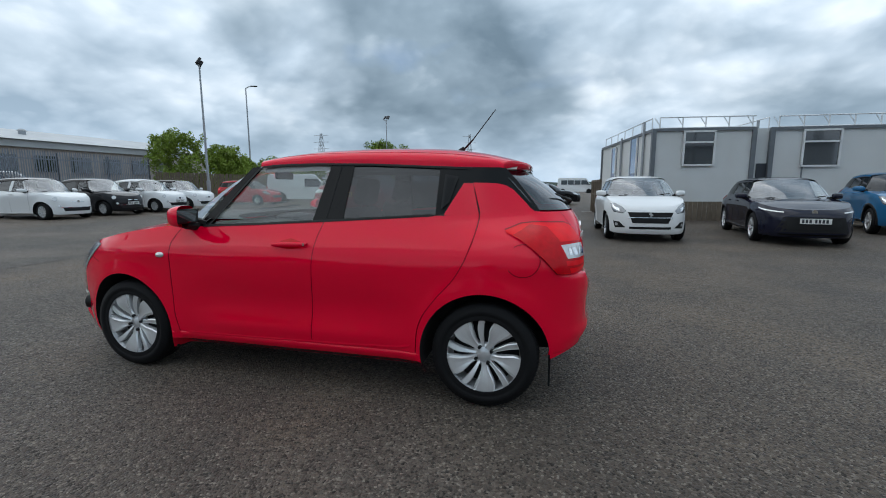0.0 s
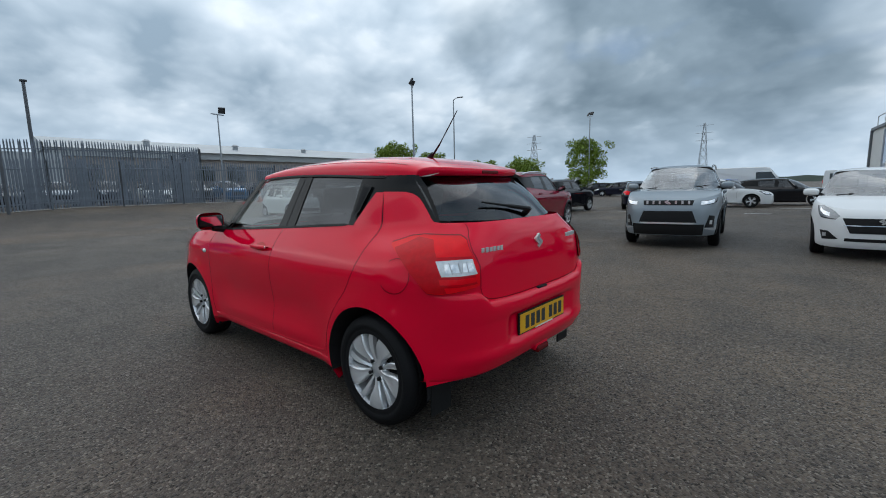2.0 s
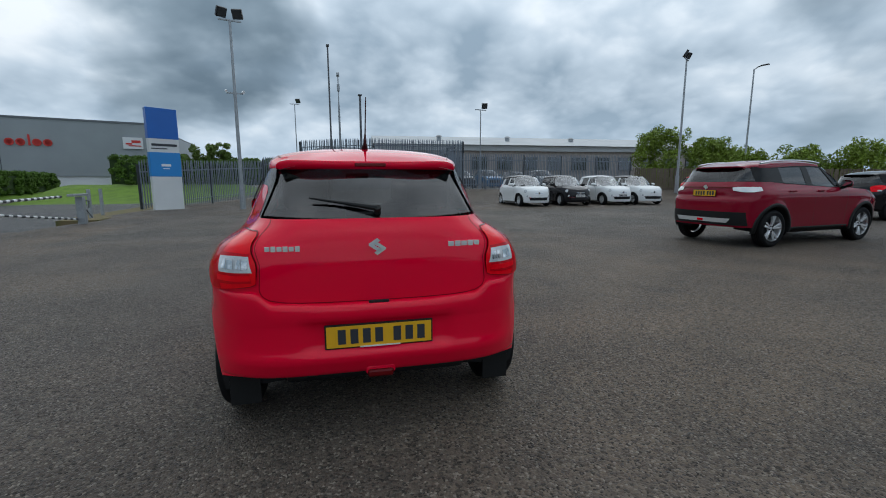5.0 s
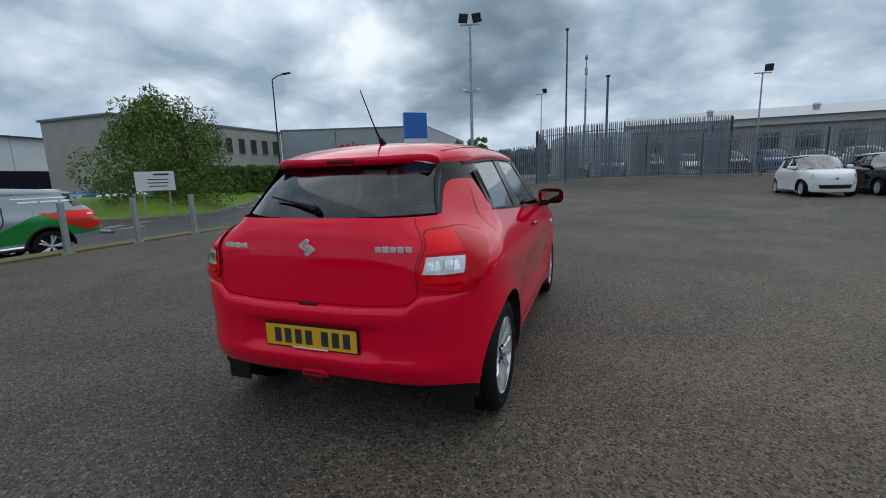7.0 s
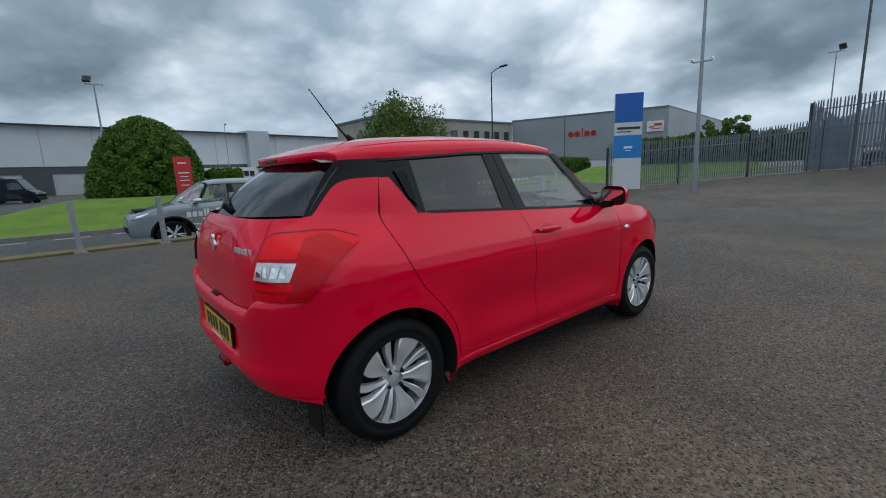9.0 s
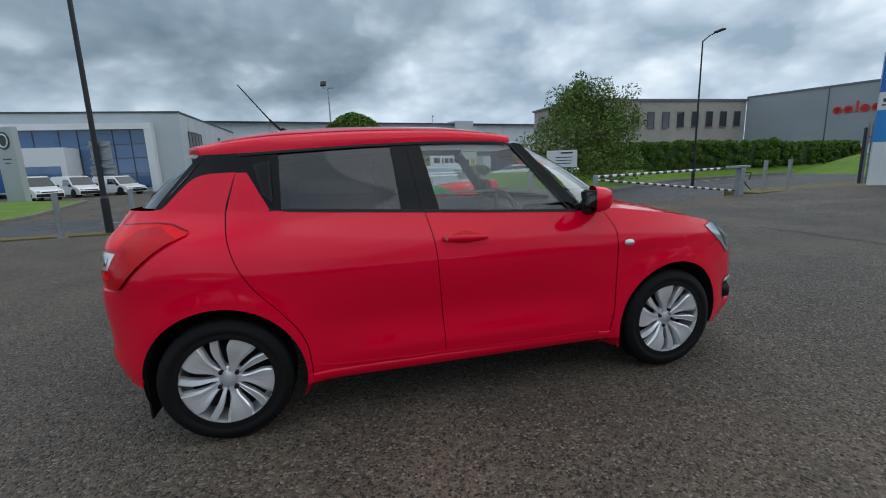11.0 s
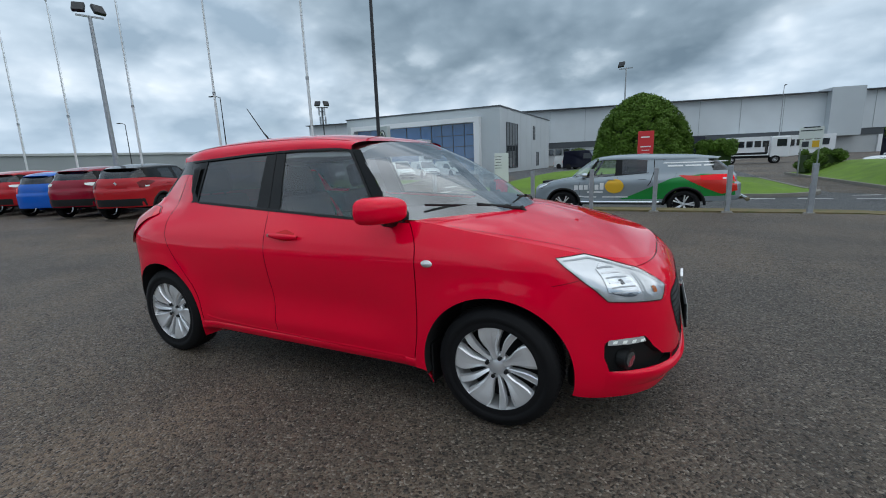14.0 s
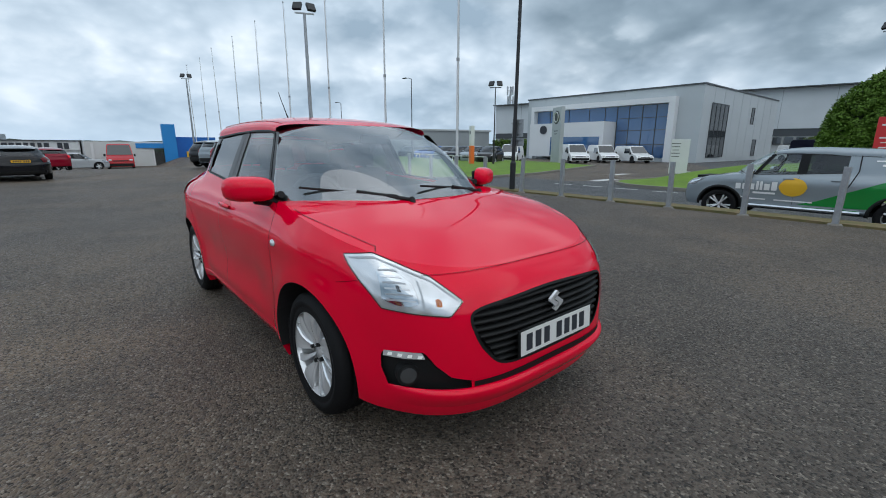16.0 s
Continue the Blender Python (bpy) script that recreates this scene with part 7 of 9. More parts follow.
    def mirrors(self, cap=None, x=0.66, z=1.075):
        mx, mz = self.mx, self.mz
        for s in (1, -1):
            yb = self.S.side(mx(x), mz(1.0))
            vs, nu, nv = [], self.n(20), self.n(14)
            cx, cy, cz = mx(x) + 0.015, yb + 0.115, mz(z) - 0.015
            for i in range(nu):
                a = 2 * math.pi * i / nu
                for j in range(nv):
                    b = math.pi / 2 * j / (nv - 1)
                    q = max(0.0, math.cos(b)) ** 0.55
                    ca, sa = math.cos(a), math.sin(a)
                    yy = math.copysign(abs(ca) ** 0.6, ca) * 0.118 * q
                    zz = math.copysign(abs(sa) ** 0.6, sa) * 0.068 * q
                    vs.append((cx - 0.03 + 0.11 * math.sin(b) - 0.05 * (yy / 0.118), s * (cy + yy), cz + zz + 0.05 * yy * 0.2))
            fs = [(i * nv + j, i * nv + j + 1, ((i + 1) % nu) * nv + j + 1, ((i + 1) % nu) * nv + j) for i in range(nu) for j in range(nv - 1)]
            if s < 0:
                fs = [f[::-1] for f in fs]
            mo = mesh_part("door_mirror", vs, fs, cap or self.paint, self.e)
            bm = bmesh.new()
            box(bm, cx - 0.022, s * cy, cz, 0.036, 0.185, 0.092, bevel=0.014)
            g = part("mirror_housing", bm, "trim", mo)
            bm = bmesh.new()
            vsq = [(cx - 0.043 + 0.010, s * (cy + 0.078), cz - 0.037), (cx - 0.043, s * (cy - 0.078), cz - 0.037), (cx - 0.053, s * (cy - 0.078), cz + 0.037), (cx - 0.053 + 0.010, s * (cy + 0.078), cz + 0.037)]
            q = [bm.verts.new(v) for v in vsq]
            bm.faces.new(q)
            part("mirror_glass", bm, "chrome", mo)
            bm = bmesh.new()
            tube(bm, (cx, s * (yb - 0.02), cz - 0.075), (cx, s * (cy - 0.02), cz - 0.055), 0.03, 0.025, 8)
            tube(bm, (cx - 0.06, s * (yb - 0.03), cz - 0.06), (cx + 0.06, s * (yb - 0.03), cz - 0.03), 0.03, 0.02, 8)
            part("mirror_stalk", bm, "trim", mo)

    def interior(self):
        mx, mz, e = self.mx, self.mz, self.e
        bm = bmesh.new()
        w = self.S.w
        box(bm, mx(0.78), 0, mz(0.86), 0.5, w * (1.70 if self.k.get("sculpt") else 1.55), 0.22, bevel=0.06)
        box(bm, mx(0.66), -0.36 * w / 0.8675, mz(0.95), 0.22, 0.4, 0.12, bevel=0.05)
        part("dashboard", bm, "dash", e)
        bm = bmesh.new()
        r = bmesh.ops.create_circle(bm, segments=28, radius=0.185)
        bm.free()
        vs, fs = [], []
        for i in range(28):
            a = 2 * math.pi * i / 28
            for j in range(6):
                b = 2 * math.pi * j / 6
                R_ = 0.18 + 0.016 * math.cos(b)
                vs.append((0.016 * math.sin(b), R_ * math.cos(a), R_ * math.sin(a)))
        fs = [(i * 6 + j, i * 6 + (j + 1) % 6, ((i + 1) % 28) * 6 + (j + 1) % 6, ((i + 1) % 28) * 6 + j) for i in range(28) for j in range(6)]
        sw = mesh_part("steering_wheel", vs, fs, "dash", e)
        sw.matrix_basis = Matrix.Translation((mx(0.40), -0.36, mz(0.93))) @ Matrix.Rotation(radians(-24), 4, "Y")
        bm = bmesh.new()
        box(bm, 0.02, 0, 0, 0.05, 0.13, 0.11, bevel=0.02)
        box(bm, 0.02, 0, 0, 0.02, 0.34, 0.03)
        part("steering_boss", bm, "dash", sw)
        for x, ys in ((-0.05, (-0.36, 0.36)), (-0.9, (-0.36, 0.36))):
            for y in ys:
                bm = bmesh.new()
                box(bm, mx(x) + 0.1, y, mz(0.5), 0.5, 0.48, 0.16, bevel=0.05)
                mm = Matrix.Translation((mx(x) - 0.2, y, mz(0.80))) @ Matrix.Rotation(radians(-14), 4, "Y")
                box(bm, 0, 0, 0, 0.14, 0.46, 0.62, mm, bevel=0.05)
                st = part("seat", bm, "seat", e)
                bm = bmesh.new()
                box(bm, 0, 0, 0.42, 0.09, 0.26, 0.18, mm, bevel=0.035)
                tube(bm, mm @ Vector((0, -0.06, 0.3)), mm @ Vector((0, -0.06, 0.38)), 0.008, seg=6)
                tube(bm, mm @ Vector((0, 0.06, 0.3)), mm @ Vector((0, 0.06, 0.38)), 0.008, seg=6)
                part("headrest", bm, "seat", st)
        if self.k.get("sculpt"):
            # trim inside: door cards, pillar linings, headliner, parcel shelf
            for s in (1, -1):
                for nm, lo, hi, off in (("door_card", [(-0.80, 0.45), (0.70, 0.45)], [(-1.02, 1.060), (-0.25, 1.020), (0.62, 0.972)], -0.055),
                                        ("pillar_lining", [(-1.55, 0.80), (-1.02, 0.80)], [(-1.44, 1.09), (-1.34, 1.21), (-1.24, 1.245), (-1.03, 1.25)], -0.035),
                                        ("pillar_lining", [(-0.325, 1.03), (-0.165, 1.03)], [(-0.345, 1.37), (-0.225, 1.37)], -0.030),
                                        ("rail_lining", [(-1.28, 1.30), (-0.9, 1.325), (-0.1, 1.345), (0.28, 1.335)], [(-1.28, 1.36), (-0.9, 1.37), (-0.1, 1.39), (0.28, 1.375)], -0.030)):
                    self.flank(nm, lo, hi, "headliner" if nm == "rail_lining" else "dash", s, nu=24, nv=8, off=off, arch=False)
            vs = []
            for i in range(20):
                x = -1.36 + 1.70 * i / 19
                for j in range(13):
                    v = 1 - 2 * j / 12
                    vs.append((x, v * (self.S.side(max(x, -1.27), 1.37) - 0.02), self.S.roof(x) - 0.022 - (self.S.roof(x) - 1.365) * abs(v) ** 3))
            mesh_part("headliner", vs, grid_faces(20, 13), "headliner", e)
            bm = bmesh.new()
            box(bm, -1.28, 0, 0.985, 0.52, 1.08, 0.025, bevel=0.008)
            part("parcel_shelf", bm, "dash", e)
        bm = bmesh.new()
        box(bm, mx(0.52), 0, mz(1.33), 0.03, 0.22, 0.06, bevel=0.012)
        part("rear_view_mirror", bm, "trim", e)

    def plate(self, front, y0, z0, yellow, tilt=0.0, off=0.012, w=0.52, h=0.111, x=None):
        p = self.on_end(y0, z0, front, off)
        px = p[0] if x is None else x
        s = 1 if front else -1
        mm = Matrix.Translation((px, y0, z0)) @ Matrix.Rotation(radians(tilt), 4, "Y")
        bm = bmesh.new()
        box(bm, 0, 0, 0, 0.012, w + 0.012, h + 0.012, mm, bevel=0.003)
        b = part("number_plate", bm, "trim", self.e, "number plate with plain dark bars")
        bm = bmesh.new()
        box(bm, s * 0.0065, 0, 0, 0.004, w - 0.004, h - 0.004, mm)
        part("plate_face", bm, "plate_y" if yellow else "plate_w", b)
        for i in range(7):
            yy = -0.205 + i * 0.06 + (0.03 if i > 2 else 0.0)
            bm = bmesh.new()
            box(bm, s * 0.0095, yy * w / 0.52, 0, 0.002, 0.038 * w / 0.52, h * 0.66, mm)
            part("plate_bar", bm, "txt_dark", b)
        return b


SEAM_F = [(0.79, 0.2), (0.80, 0.29), (0.825, 0.45), (0.83, 0.7), (0.828, 0.86), (0.80, 0.94), (0.745, 1.02)]
SEAM_B = [(-0.165, 0.2), (-0.172, 0.42), (-0.19, 0.7), (-0.205, 0.9), (-0.235, 1.05)]
SEAM_R = [(-0.83, 0.2), (-0.845, 0.42), (-0.87, 0.5), (-0.95, 0.617), (-1.065, 0.75), (-1.128, 0.87), (-1.165, 1.0), (-1.173, 1.08), (-1.150, 1.17), (-1.118, 1.27)]


# ---- the red hatchback ----
GRILLE = round_poly([(-0.475, 0.640), (-0.40, 0.668), (0.0, 0.688), (0.40, 0.668), (0.475, 0.640), (0.44, 0.52), (0.36, 0.425), (0.27, 0.405), (-0.27, 0.405), (-0.36, 0.425), (-0.44, 0.52)], 2)
LOWER = round_poly([(-0.44, 0.375), (-0.30, 0.372), (0.30, 0.372), (0.44, 0.375), (0.42, 0.325), (0.0, 0.318), (-0.42, 0.325)], 1)


def fog_poly(s):
    p = [(0.728, 0.470), (0.717, 0.486), (0.627, 0.494), (0.593, 0.438), (0.545, 0.388), (0.447, 0.360), (0.437, 0.340), (0.504, 0.322), (0.668, 0.314), (0.709, 0.322), (0.727, 0.405)]
    return [(s * y, z) for y, z in p]


hero = Car(HERO, pose(0, 0, 0), "red", "bright red small hatchback, clean, parked on the tarmac", 1.0, name="hatchback_car")
hero.body(SEAM_F, SEAM_B, SEAM_R, holes_f=[GRILLE, fog_poly(1), fog_poly(-1)], rear_bot=0.335)
hero.greenhouse()
hero.wheels(0, 0.035, rim_r=0.222)
hero.mirrors()
hero.interior()
HS, HE = hero.S, hero.e


def end_line(pts, n, front=True, off=0.0):
    return [hero.on_end(y, z, front, off) for y, z in along(pts, n)]


M["fog_glass"] = mat("dark fog lamp glass", (0.10, 0.105, 0.11), 0.08, 0.5, coat=1.0)
# grille: dark bed, slats and a slim frame
hero.ends("grille", ([(-0.47, 0.40), (0.47, 0.40)], [(-0.48, 0.69), (0.48, 0.69)]), "well", True, off=-0.05, nu=20, nv=8, label="black slatted radiator grille")
gr = HE.children[-1]
for i in range(9):
    z = 0.425 + i * 0.029
    yw = 0.36 + 0.105 * smoothstep(0.42, 0.62, z)
    vs, nu = [], 31
    for j in range(nu):
        y = -yw + 2 * yw * j / (nu - 1)
        x = hero.on_end(y, z, True)[0]
        vs += [(x - 0.035, y, z + 0.010), (x - 0.008, y, z + 0.006), (x - 0.006, y, z - 0.002), (x - 0.03, y, z - 0.010)]
    mesh_part("grille_slat", vs, grid_faces(nu, 4, True), "trim", gr)
closed = GRILLE + GRILLE[:1]
hero.ribbon("grille_frame", [hero.on_end(y, z, True) for y, z in along(closed, 120)], 0.012, "trim", gr, lift=0.002)
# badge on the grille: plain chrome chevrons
def badge(parent, x, y, z, s, front, name="badge"):
    bm = bmesh.new()
    f = 1 if front else -1
    for sx in (1, -1):
        pts = [(-0.036, 0.012), (0.0, 0.036), (0.014, 0.026), (-0.014, 0.007), (0.016, -0.012), (0.003, -0.0215), (-0.036, 0.005)]
        vv = [bm.verts.new((x + f * 0.006, y + f * sx * a * s, z + sx * b * s)) for a, b in pts]
        vb = [bm.verts.new((x - f * 0.006, y + f * sx * a * s, z + sx * b * s)) for a, b in pts]
        bm.faces.new(vv)
        k = len(pts)
        for i in range(k):
            bm.faces.new((vv[i], vv[(i + 1) % k], vb[(i + 1) % k], vb[i]))
    bmesh.ops.recalc_face_normals(bm, faces=bm.faces)
    return part(name, bm, "alloy", parent)


badge(gr, hero.on_end(0, 0.615, True)[0] + 0.012, 0, 0.612, 1.35, True)
hero.plate(True, 0.0, 0.482, False, tilt=-3, off=0.018, x=2.034)
# lower dark mouth line and splitter
hero.ends("lower_intake", ([(-0.46, 0.338), (-0.22, 0.337), (0, 0.338), (0.22, 0.337), (0.46, 0.338)], [(-0.46, 0.362), (-0.22, 0.367), (0, 0.370), (0.22, 0.367), (0.46, 0.362)]), "trim", True, off=0.003, nu=40, nv=4)
vs = []
for i in range(61):
    th = 41 + 98 * i / 60
    k = 1 - (abs(th - 90) / 49) ** 4
    for z, o in ((0.334, 0.0), (0.328, 0.020), (0.312, 0.027), (0.285, 0.020), (0.255, 0.004), (0.24, -0.002)):
        x, y, _ = HS.front(th, z)
        d = Vector((x - 1.2, y * 0.9, 0)).normalized() * o * k
        vs.append((x + d.x, y + d.y, z))
mesh_part("bumper_lip", vs, grid_faces(61, 6), "red", HE)
for s in (1, -1):
    vs, nu = [], 24
    fp = fog_poly(s)
    hero.ends("fog_recess", ([(s * 0.74, 0.30), (s * 0.40, 0.31)] if s > 0 else [(s * 0.40, 0.31), (s * 0.74, 0.30)],
                             [(s * 0.74, 0.505), (s * 0.40, 0.43)] if s > 0 else [(s * 0.40, 0.43), (s * 0.74, 0.505)]), "trim", True, off=-0.035, nu=16, nv=8, label="black fog lamp surround")
    fr = HE.children[-1]
    rim = along(fp + fp[:1], 60)
    rv = []
    for y, z in rim:
        a = hero.on_end(y, z, True, 0.001)
        b = hero.on_end(y, z, True, -0.04)
        rv += [a, b]
    mesh_part("fog_rim", rv, grid_faces(60, 2, s > 0), "trim", fr)
    cx, cy, cz = hero.on_end(s * 0.662, 0.388, True, -0.02)
    bm = bmesh.new()
    d = Vector((0.9, s * 0.42, 0)).normalized()
    c = Vector((cx, cy, cz))
    tube(bm, c - d * 0.03, c + d * 0.012, 0.050, 0.047, 24)
    part("fog_lamp_ring", bm, "trim", fr)
    bm = bmesh.new()
    tube(bm, c - d * 0.02, c + d * 0.016, 0.036, 0.034, 24)
    part("fog_lamp", bm, "fog_glass", fr)
    # daytime lamp bar along the top of the recess
    b0 = [(180 - 139.0, 0.462), (180 - 132, 0.462), (180 - 125.0, 0.468)]
    t0 = [(180 - 138.6, 0.486), (180 - 132, 0.492), (180 - 126.0, 0.493)]
    hero.polar("daytime_lamp", b0, t0, "tail_white", True, s, off=0.004, nu=18, nv=5, parent=fr, label="white daytime running lamp bar")
    for k in range(4):
        a0 = 42.5 + 3.3 * k
        hero.polar("light_cell", [(a0, 0.469), (a0 + 1.5, 0.469)], [(a0 + 0.4, 0.482), (a0 + 1.9, 0.483)], "led", True, s, off=0.0065, nu=4, nv=3, parent=fr)
    # headlamp
    HB = [(34.5, 0.845), (37.5, 0.752), (42.5, 0.662), (52, 0.652), (64.5, 0.640)]
    HT = [(34.5, 0.849), (46.1, 0.861), (53.2, 0.832), (62.5, 0.785), (69.5, 0.695)]
    lamp = hero.polar("headlamp", HB, HT, "reflector", True, s, off=0.003, nu=30, nv=16, label="clear headlamp with chrome reflector and amber corner")
    hero.polar("headlamp_bezel", [(35.2, 0.844), (38.2, 0.757), (43, 0.670), (52, 0.661), (63, 0.650)], [(35.2, 0.846), (39.4, 0.768), (43.6, 0.690), (52, 0.676), (63.8, 0.668)], "reflector", True, s, off=0.005, nu=20, nv=4, parent=lamp)
    bowl = hero.polar("bulb_bowl", [(43.5, 0.70), (48, 0.682), (52, 0.678), (55.5, 0.69)], [(45.5, 0.80), (49, 0.825), (52.5, 0.80), (55.5, 0.765)], "chrome", True, s, off=0.007, nu=16, nv=10, parent=lamp)
    for k in range(6):
        z0 = 0.697 + 0.021 * k
        hero.polar("reflector_flute", [(45.2 + 0.25 * k, z0), (50, z0 + 0.002), (54.8 - 0.35 * k, z0)], [(45.2 + 0.25 * k, z0 + 0.006), (50, z0 + 0.0095), (54.8 - 0.35 * k, z0 + 0.006)], "lamp_grey" if k % 2 else "reflector", True, s, off=0.010, nu=10, nv=3, parent=lamp)
    hero.polar("bulb_shield", [(50.0, 0.734), (51.0, 0.734)], [(50.0, 0.756), (51.0, 0.756)], "fog_glass", True, s, off=0.012, nu=4, nv=4, parent=lamp)
    hero.polar("inner_bowl", [(57.5, 0.682), (60, 0.676), (64.5, 0.672)], [(58.2, 0.752), (60.5, 0.735), (65.5, 0.705)], "reflector", True, s, off=0.008, nu=10, nv=6, parent=lamp)
    hero.polar("lamp_divider", [(56.3, 0.668), (56.8, 0.668)], [(57.6, 0.775), (58.1, 0.772)], "lamp_grey", True, s, off=0.010, nu=3, nv=8, parent=lamp)
    hero.polar("lamp_brow", [(36.5, 0.838), (46.3, 0.846), (53.2, 0.818), (62, 0.772), (68, 0.700)], [(36.5, 0.842), (46.2, 0.852), (53.2, 0.824), (62.2, 0.777), (68.4, 0.704)], "lamp_grey", True, s, off=0.009, nu=24, nv=3, parent=lamp)
    hero.polar("indicator", [(60.9, 0.684), (61.9, 0.681), (62.7, 0.684)], [(61.0, 0.708), (61.9, 0.713), (62.8, 0.706)], "amber", True, s, off=0.012, nu=8, nv=5, parent=lamp)
    hero.polar("headlamp_cover", HB, HT, "glass_lens", True, s, off=0.015, nu=30, nv=16, parent=lamp)
    hero.ribbon("headlamp_gap", [tuple(Vector(HS.front(th, z)[:1] + (s * HS.front(th, z)[1], z))) for th, z in along(HT + HB[::-1], 70)], 0.004, "well", lift=0.004)
# shut lines of bonnet and bumper
for s in (1, -1):
    line = [(HS.front(th, z)[0], s * HS.front(th, z)[1], z) for th, z in along([(37.0, 0.757), (33, 0.745), (27.5, 0.730)], 14)]
    hero.ribbon("bumper_gap", line, 0.0022, "tail_dark", lift=0.002)
# bonnet edge line: along the wings, under the lamps and across the nose
rim = [p for p in hero.rim_f if 0.98 < p[0] < 1.60]
side = []
for p in rim:
    if p[1] < 0:
        continue
    k = 0.98 - 0.055 * smoothstep(1.0, 1.5, p[0])
    x, y = p[0], p[1] * k
    v = min(0.97, abs(y) / max(0.05, HS.side(x, HS.top_f(x))))
    zt = HS.top_f(x)
    side.append((x, y, zt + (max(HS.hood(x), zt) - zt) * (1 - v ** 2.6) + 0.0025))
side.sort()
nose_line = []
for y, z in along([(0.60, 0.784), (0.546, 0.787), (0.45, 0.788), (0.3, 0.789), (0.0, 0.790), (-0.3, 0.789), (-0.45, 0.788), (-0.546, 0.787), (-0.60, 0.784)], 60):
    x_, y_, z_ = hero.on_end(y, z, True)
    nose_line.append((x_ + 0.002, y_, z_ + 0.003))
lamp_top = HS.front(47.0, 0.860)
side = [p for p in side if p[0] < lamp_top[0] - 0.03]
last = Vector(side[-1])
side += [tuple(last.lerp(Vector((lamp_top[0], lamp_top[1], 0.868)), k / 5)) for k in range(1, 6)]
for edge in (side, nose_line, [(x, -y, z) for x, y, z in side]):
    vs = []
    for i, p in enumerate(edge):
        a, b = Vector(edge[max(0, i - 1)]), Vector(edge[min(len(edge) - 1, i + 1)])
        t = (b - a).normalized()
        w = t.cross(Vector((0, 0, 1))).normalized() * 0.0018
        vs += [tuple(Vector(p) - w), tuple(Vector(p) + w)]
    mesh_part("bonnet_gap", vs, grid_faces(len(edge), 2), "well", HE)

# flanks
for s in (1, -1):
    d = hero.doors["front_door", s]
    # handle, its recess only a flat darker patch
    y = HS.side(-0.05, 0.9)
    bm = bmesh.new()
    vs, n1, n2 = [], 14, 8
    for i in range(n1):
        t = i / (n1 - 1)
        x = -0.165 + 0.235 * t
        zc = 0.903 - 0.006 * t
        hw = 0.017 * math.sin(math.pi * min(1, max(0.02, 0.08 + 0.84 * t))) ** 0.4
        for j in range(n2):
            a = 2 * math.pi * j / n2
            vs.append((x, s * (HS.side(x, zc) + 0.016 + 0.012 * math.sin(math.pi * t) + 0.010 * math.cos(a)), zc + hw * math.sin(a)))
    fs = [(i * n2 + j, i * n2 + (j + 1) % n2, (i + 1) * n2 + (j + 1) % n2, (i + 1) * n2 + j) for i in range(n1 - 1) for j in range(n2)]
    hd = mesh_part("door_handle", vs, fs, "red", d)
    bm.free()
    bm = bmesh.new()
    tube(bm, (-0.145, s * (HS.side(-0.145, 0.903) + 0.024), 0.903), (-0.145, s * (HS.side(-0.145, 0.903) + 0.029), 0.903), 0.009, seg=12)
    part("lock", bm, "chrome", hd)
    # no hollow is cut: the recess's shade is painted in deeper red
    hero.flank("handle_recess", [(-0.11, 0.882), (-0.04, 0.868), (0.03, 0.882)], [(-0.11, 0.915), (-0.04, 0.935), (0.03, 0.915)], "tail_side", s, d, nu=10, nv=6, off=0.0015, arch=False)
    # hidden rear door grip in the dark quarter
    hero.flank("rear_door_handle", [(-1.000, 1.155), (-0.955, 1.115)], [(-1.040, 1.300), (-0.960, 1.315)], "trim", s, hero.doors["rear_door", s], nu=6, nv=12, off=0.012, arch=False)
    hero.flank("handle_pocket", [(-0.992, 1.165), (-0.97, 1.145)], [(-1.022, 1.290), (-0.975, 1.298)], "well", s, hero.doors["rear_door", s], nu=3, nv=8, off=0.014, arch=False)
    # side repeater
    vs = []
    for i in range(18):
        a = 2 * math.pi * i / 18
        for r_, o in ((1.0, 0.002), (0.8, 0.010), (0.02, 0.013)):
            x, z = 0.90 + 0.032 * r_ * math.cos(a), 0.806 + 0.018 * r_ * math.sin(a)
            vs.append((x, s * (HS.side(x, z) + o), z))
    fs = [(i * 3 + j, i * 3 + j + 1, ((i + 1) % 18) * 3 + j + 1, ((i + 1) % 18) * 3 + j) for i in range(18) for j in range(2)]
    mesh_part("side_repeater", vs, fs, "tail_white", HE, "small clear oval side repeater lamp")
    # lower crease as a fine ridge
    cr = hero.flank_line([(-0.80, 0.335), (-0.74, 0.318), (-0.35, 0.306), (0.3, 0.296), (0.74, 0.292)], s, 40)
    vs = []
    for p in cr:
        o = hero.out_normal(p)
        for dz, l_ in ((-0.008, 0.0), (0.0, 0.004), (0.010, 0.0)):
            vs.append(tuple(Vector(p) + o * l_ + Vector((0, 0, dz))))
    mesh_part("sill_crease", vs, grid_faces(40, 3, s > 0), "red", hero.doors["front_door", s])
    # fuel flap on the left only
    if s > 0:
        ring = [(-1.430 + 0.088 * math.cos(a), 0.850 + 0.083 * math.sin(a)) for a in [2 * math.pi * i / 48 for i in range(49)]]
        on_flank = [(HS.rear(HS.th_rear_x(x, z), z)[:2] if x < HS.xsr else (x, HS.side(x, z))) + (z,) for x, z in ring]
        hero.ribbon("fuel_flap_gap", on_flank, 0.0036, "tail_dark", lift=0.006)
    # tail lamp round the corner: lens, darker outer flank, clear window
    ox = lambda x, z: (HS.th_rear_x(x, z), z)
    iy = lambda y, z: (HS.th_rear(y, z), z)
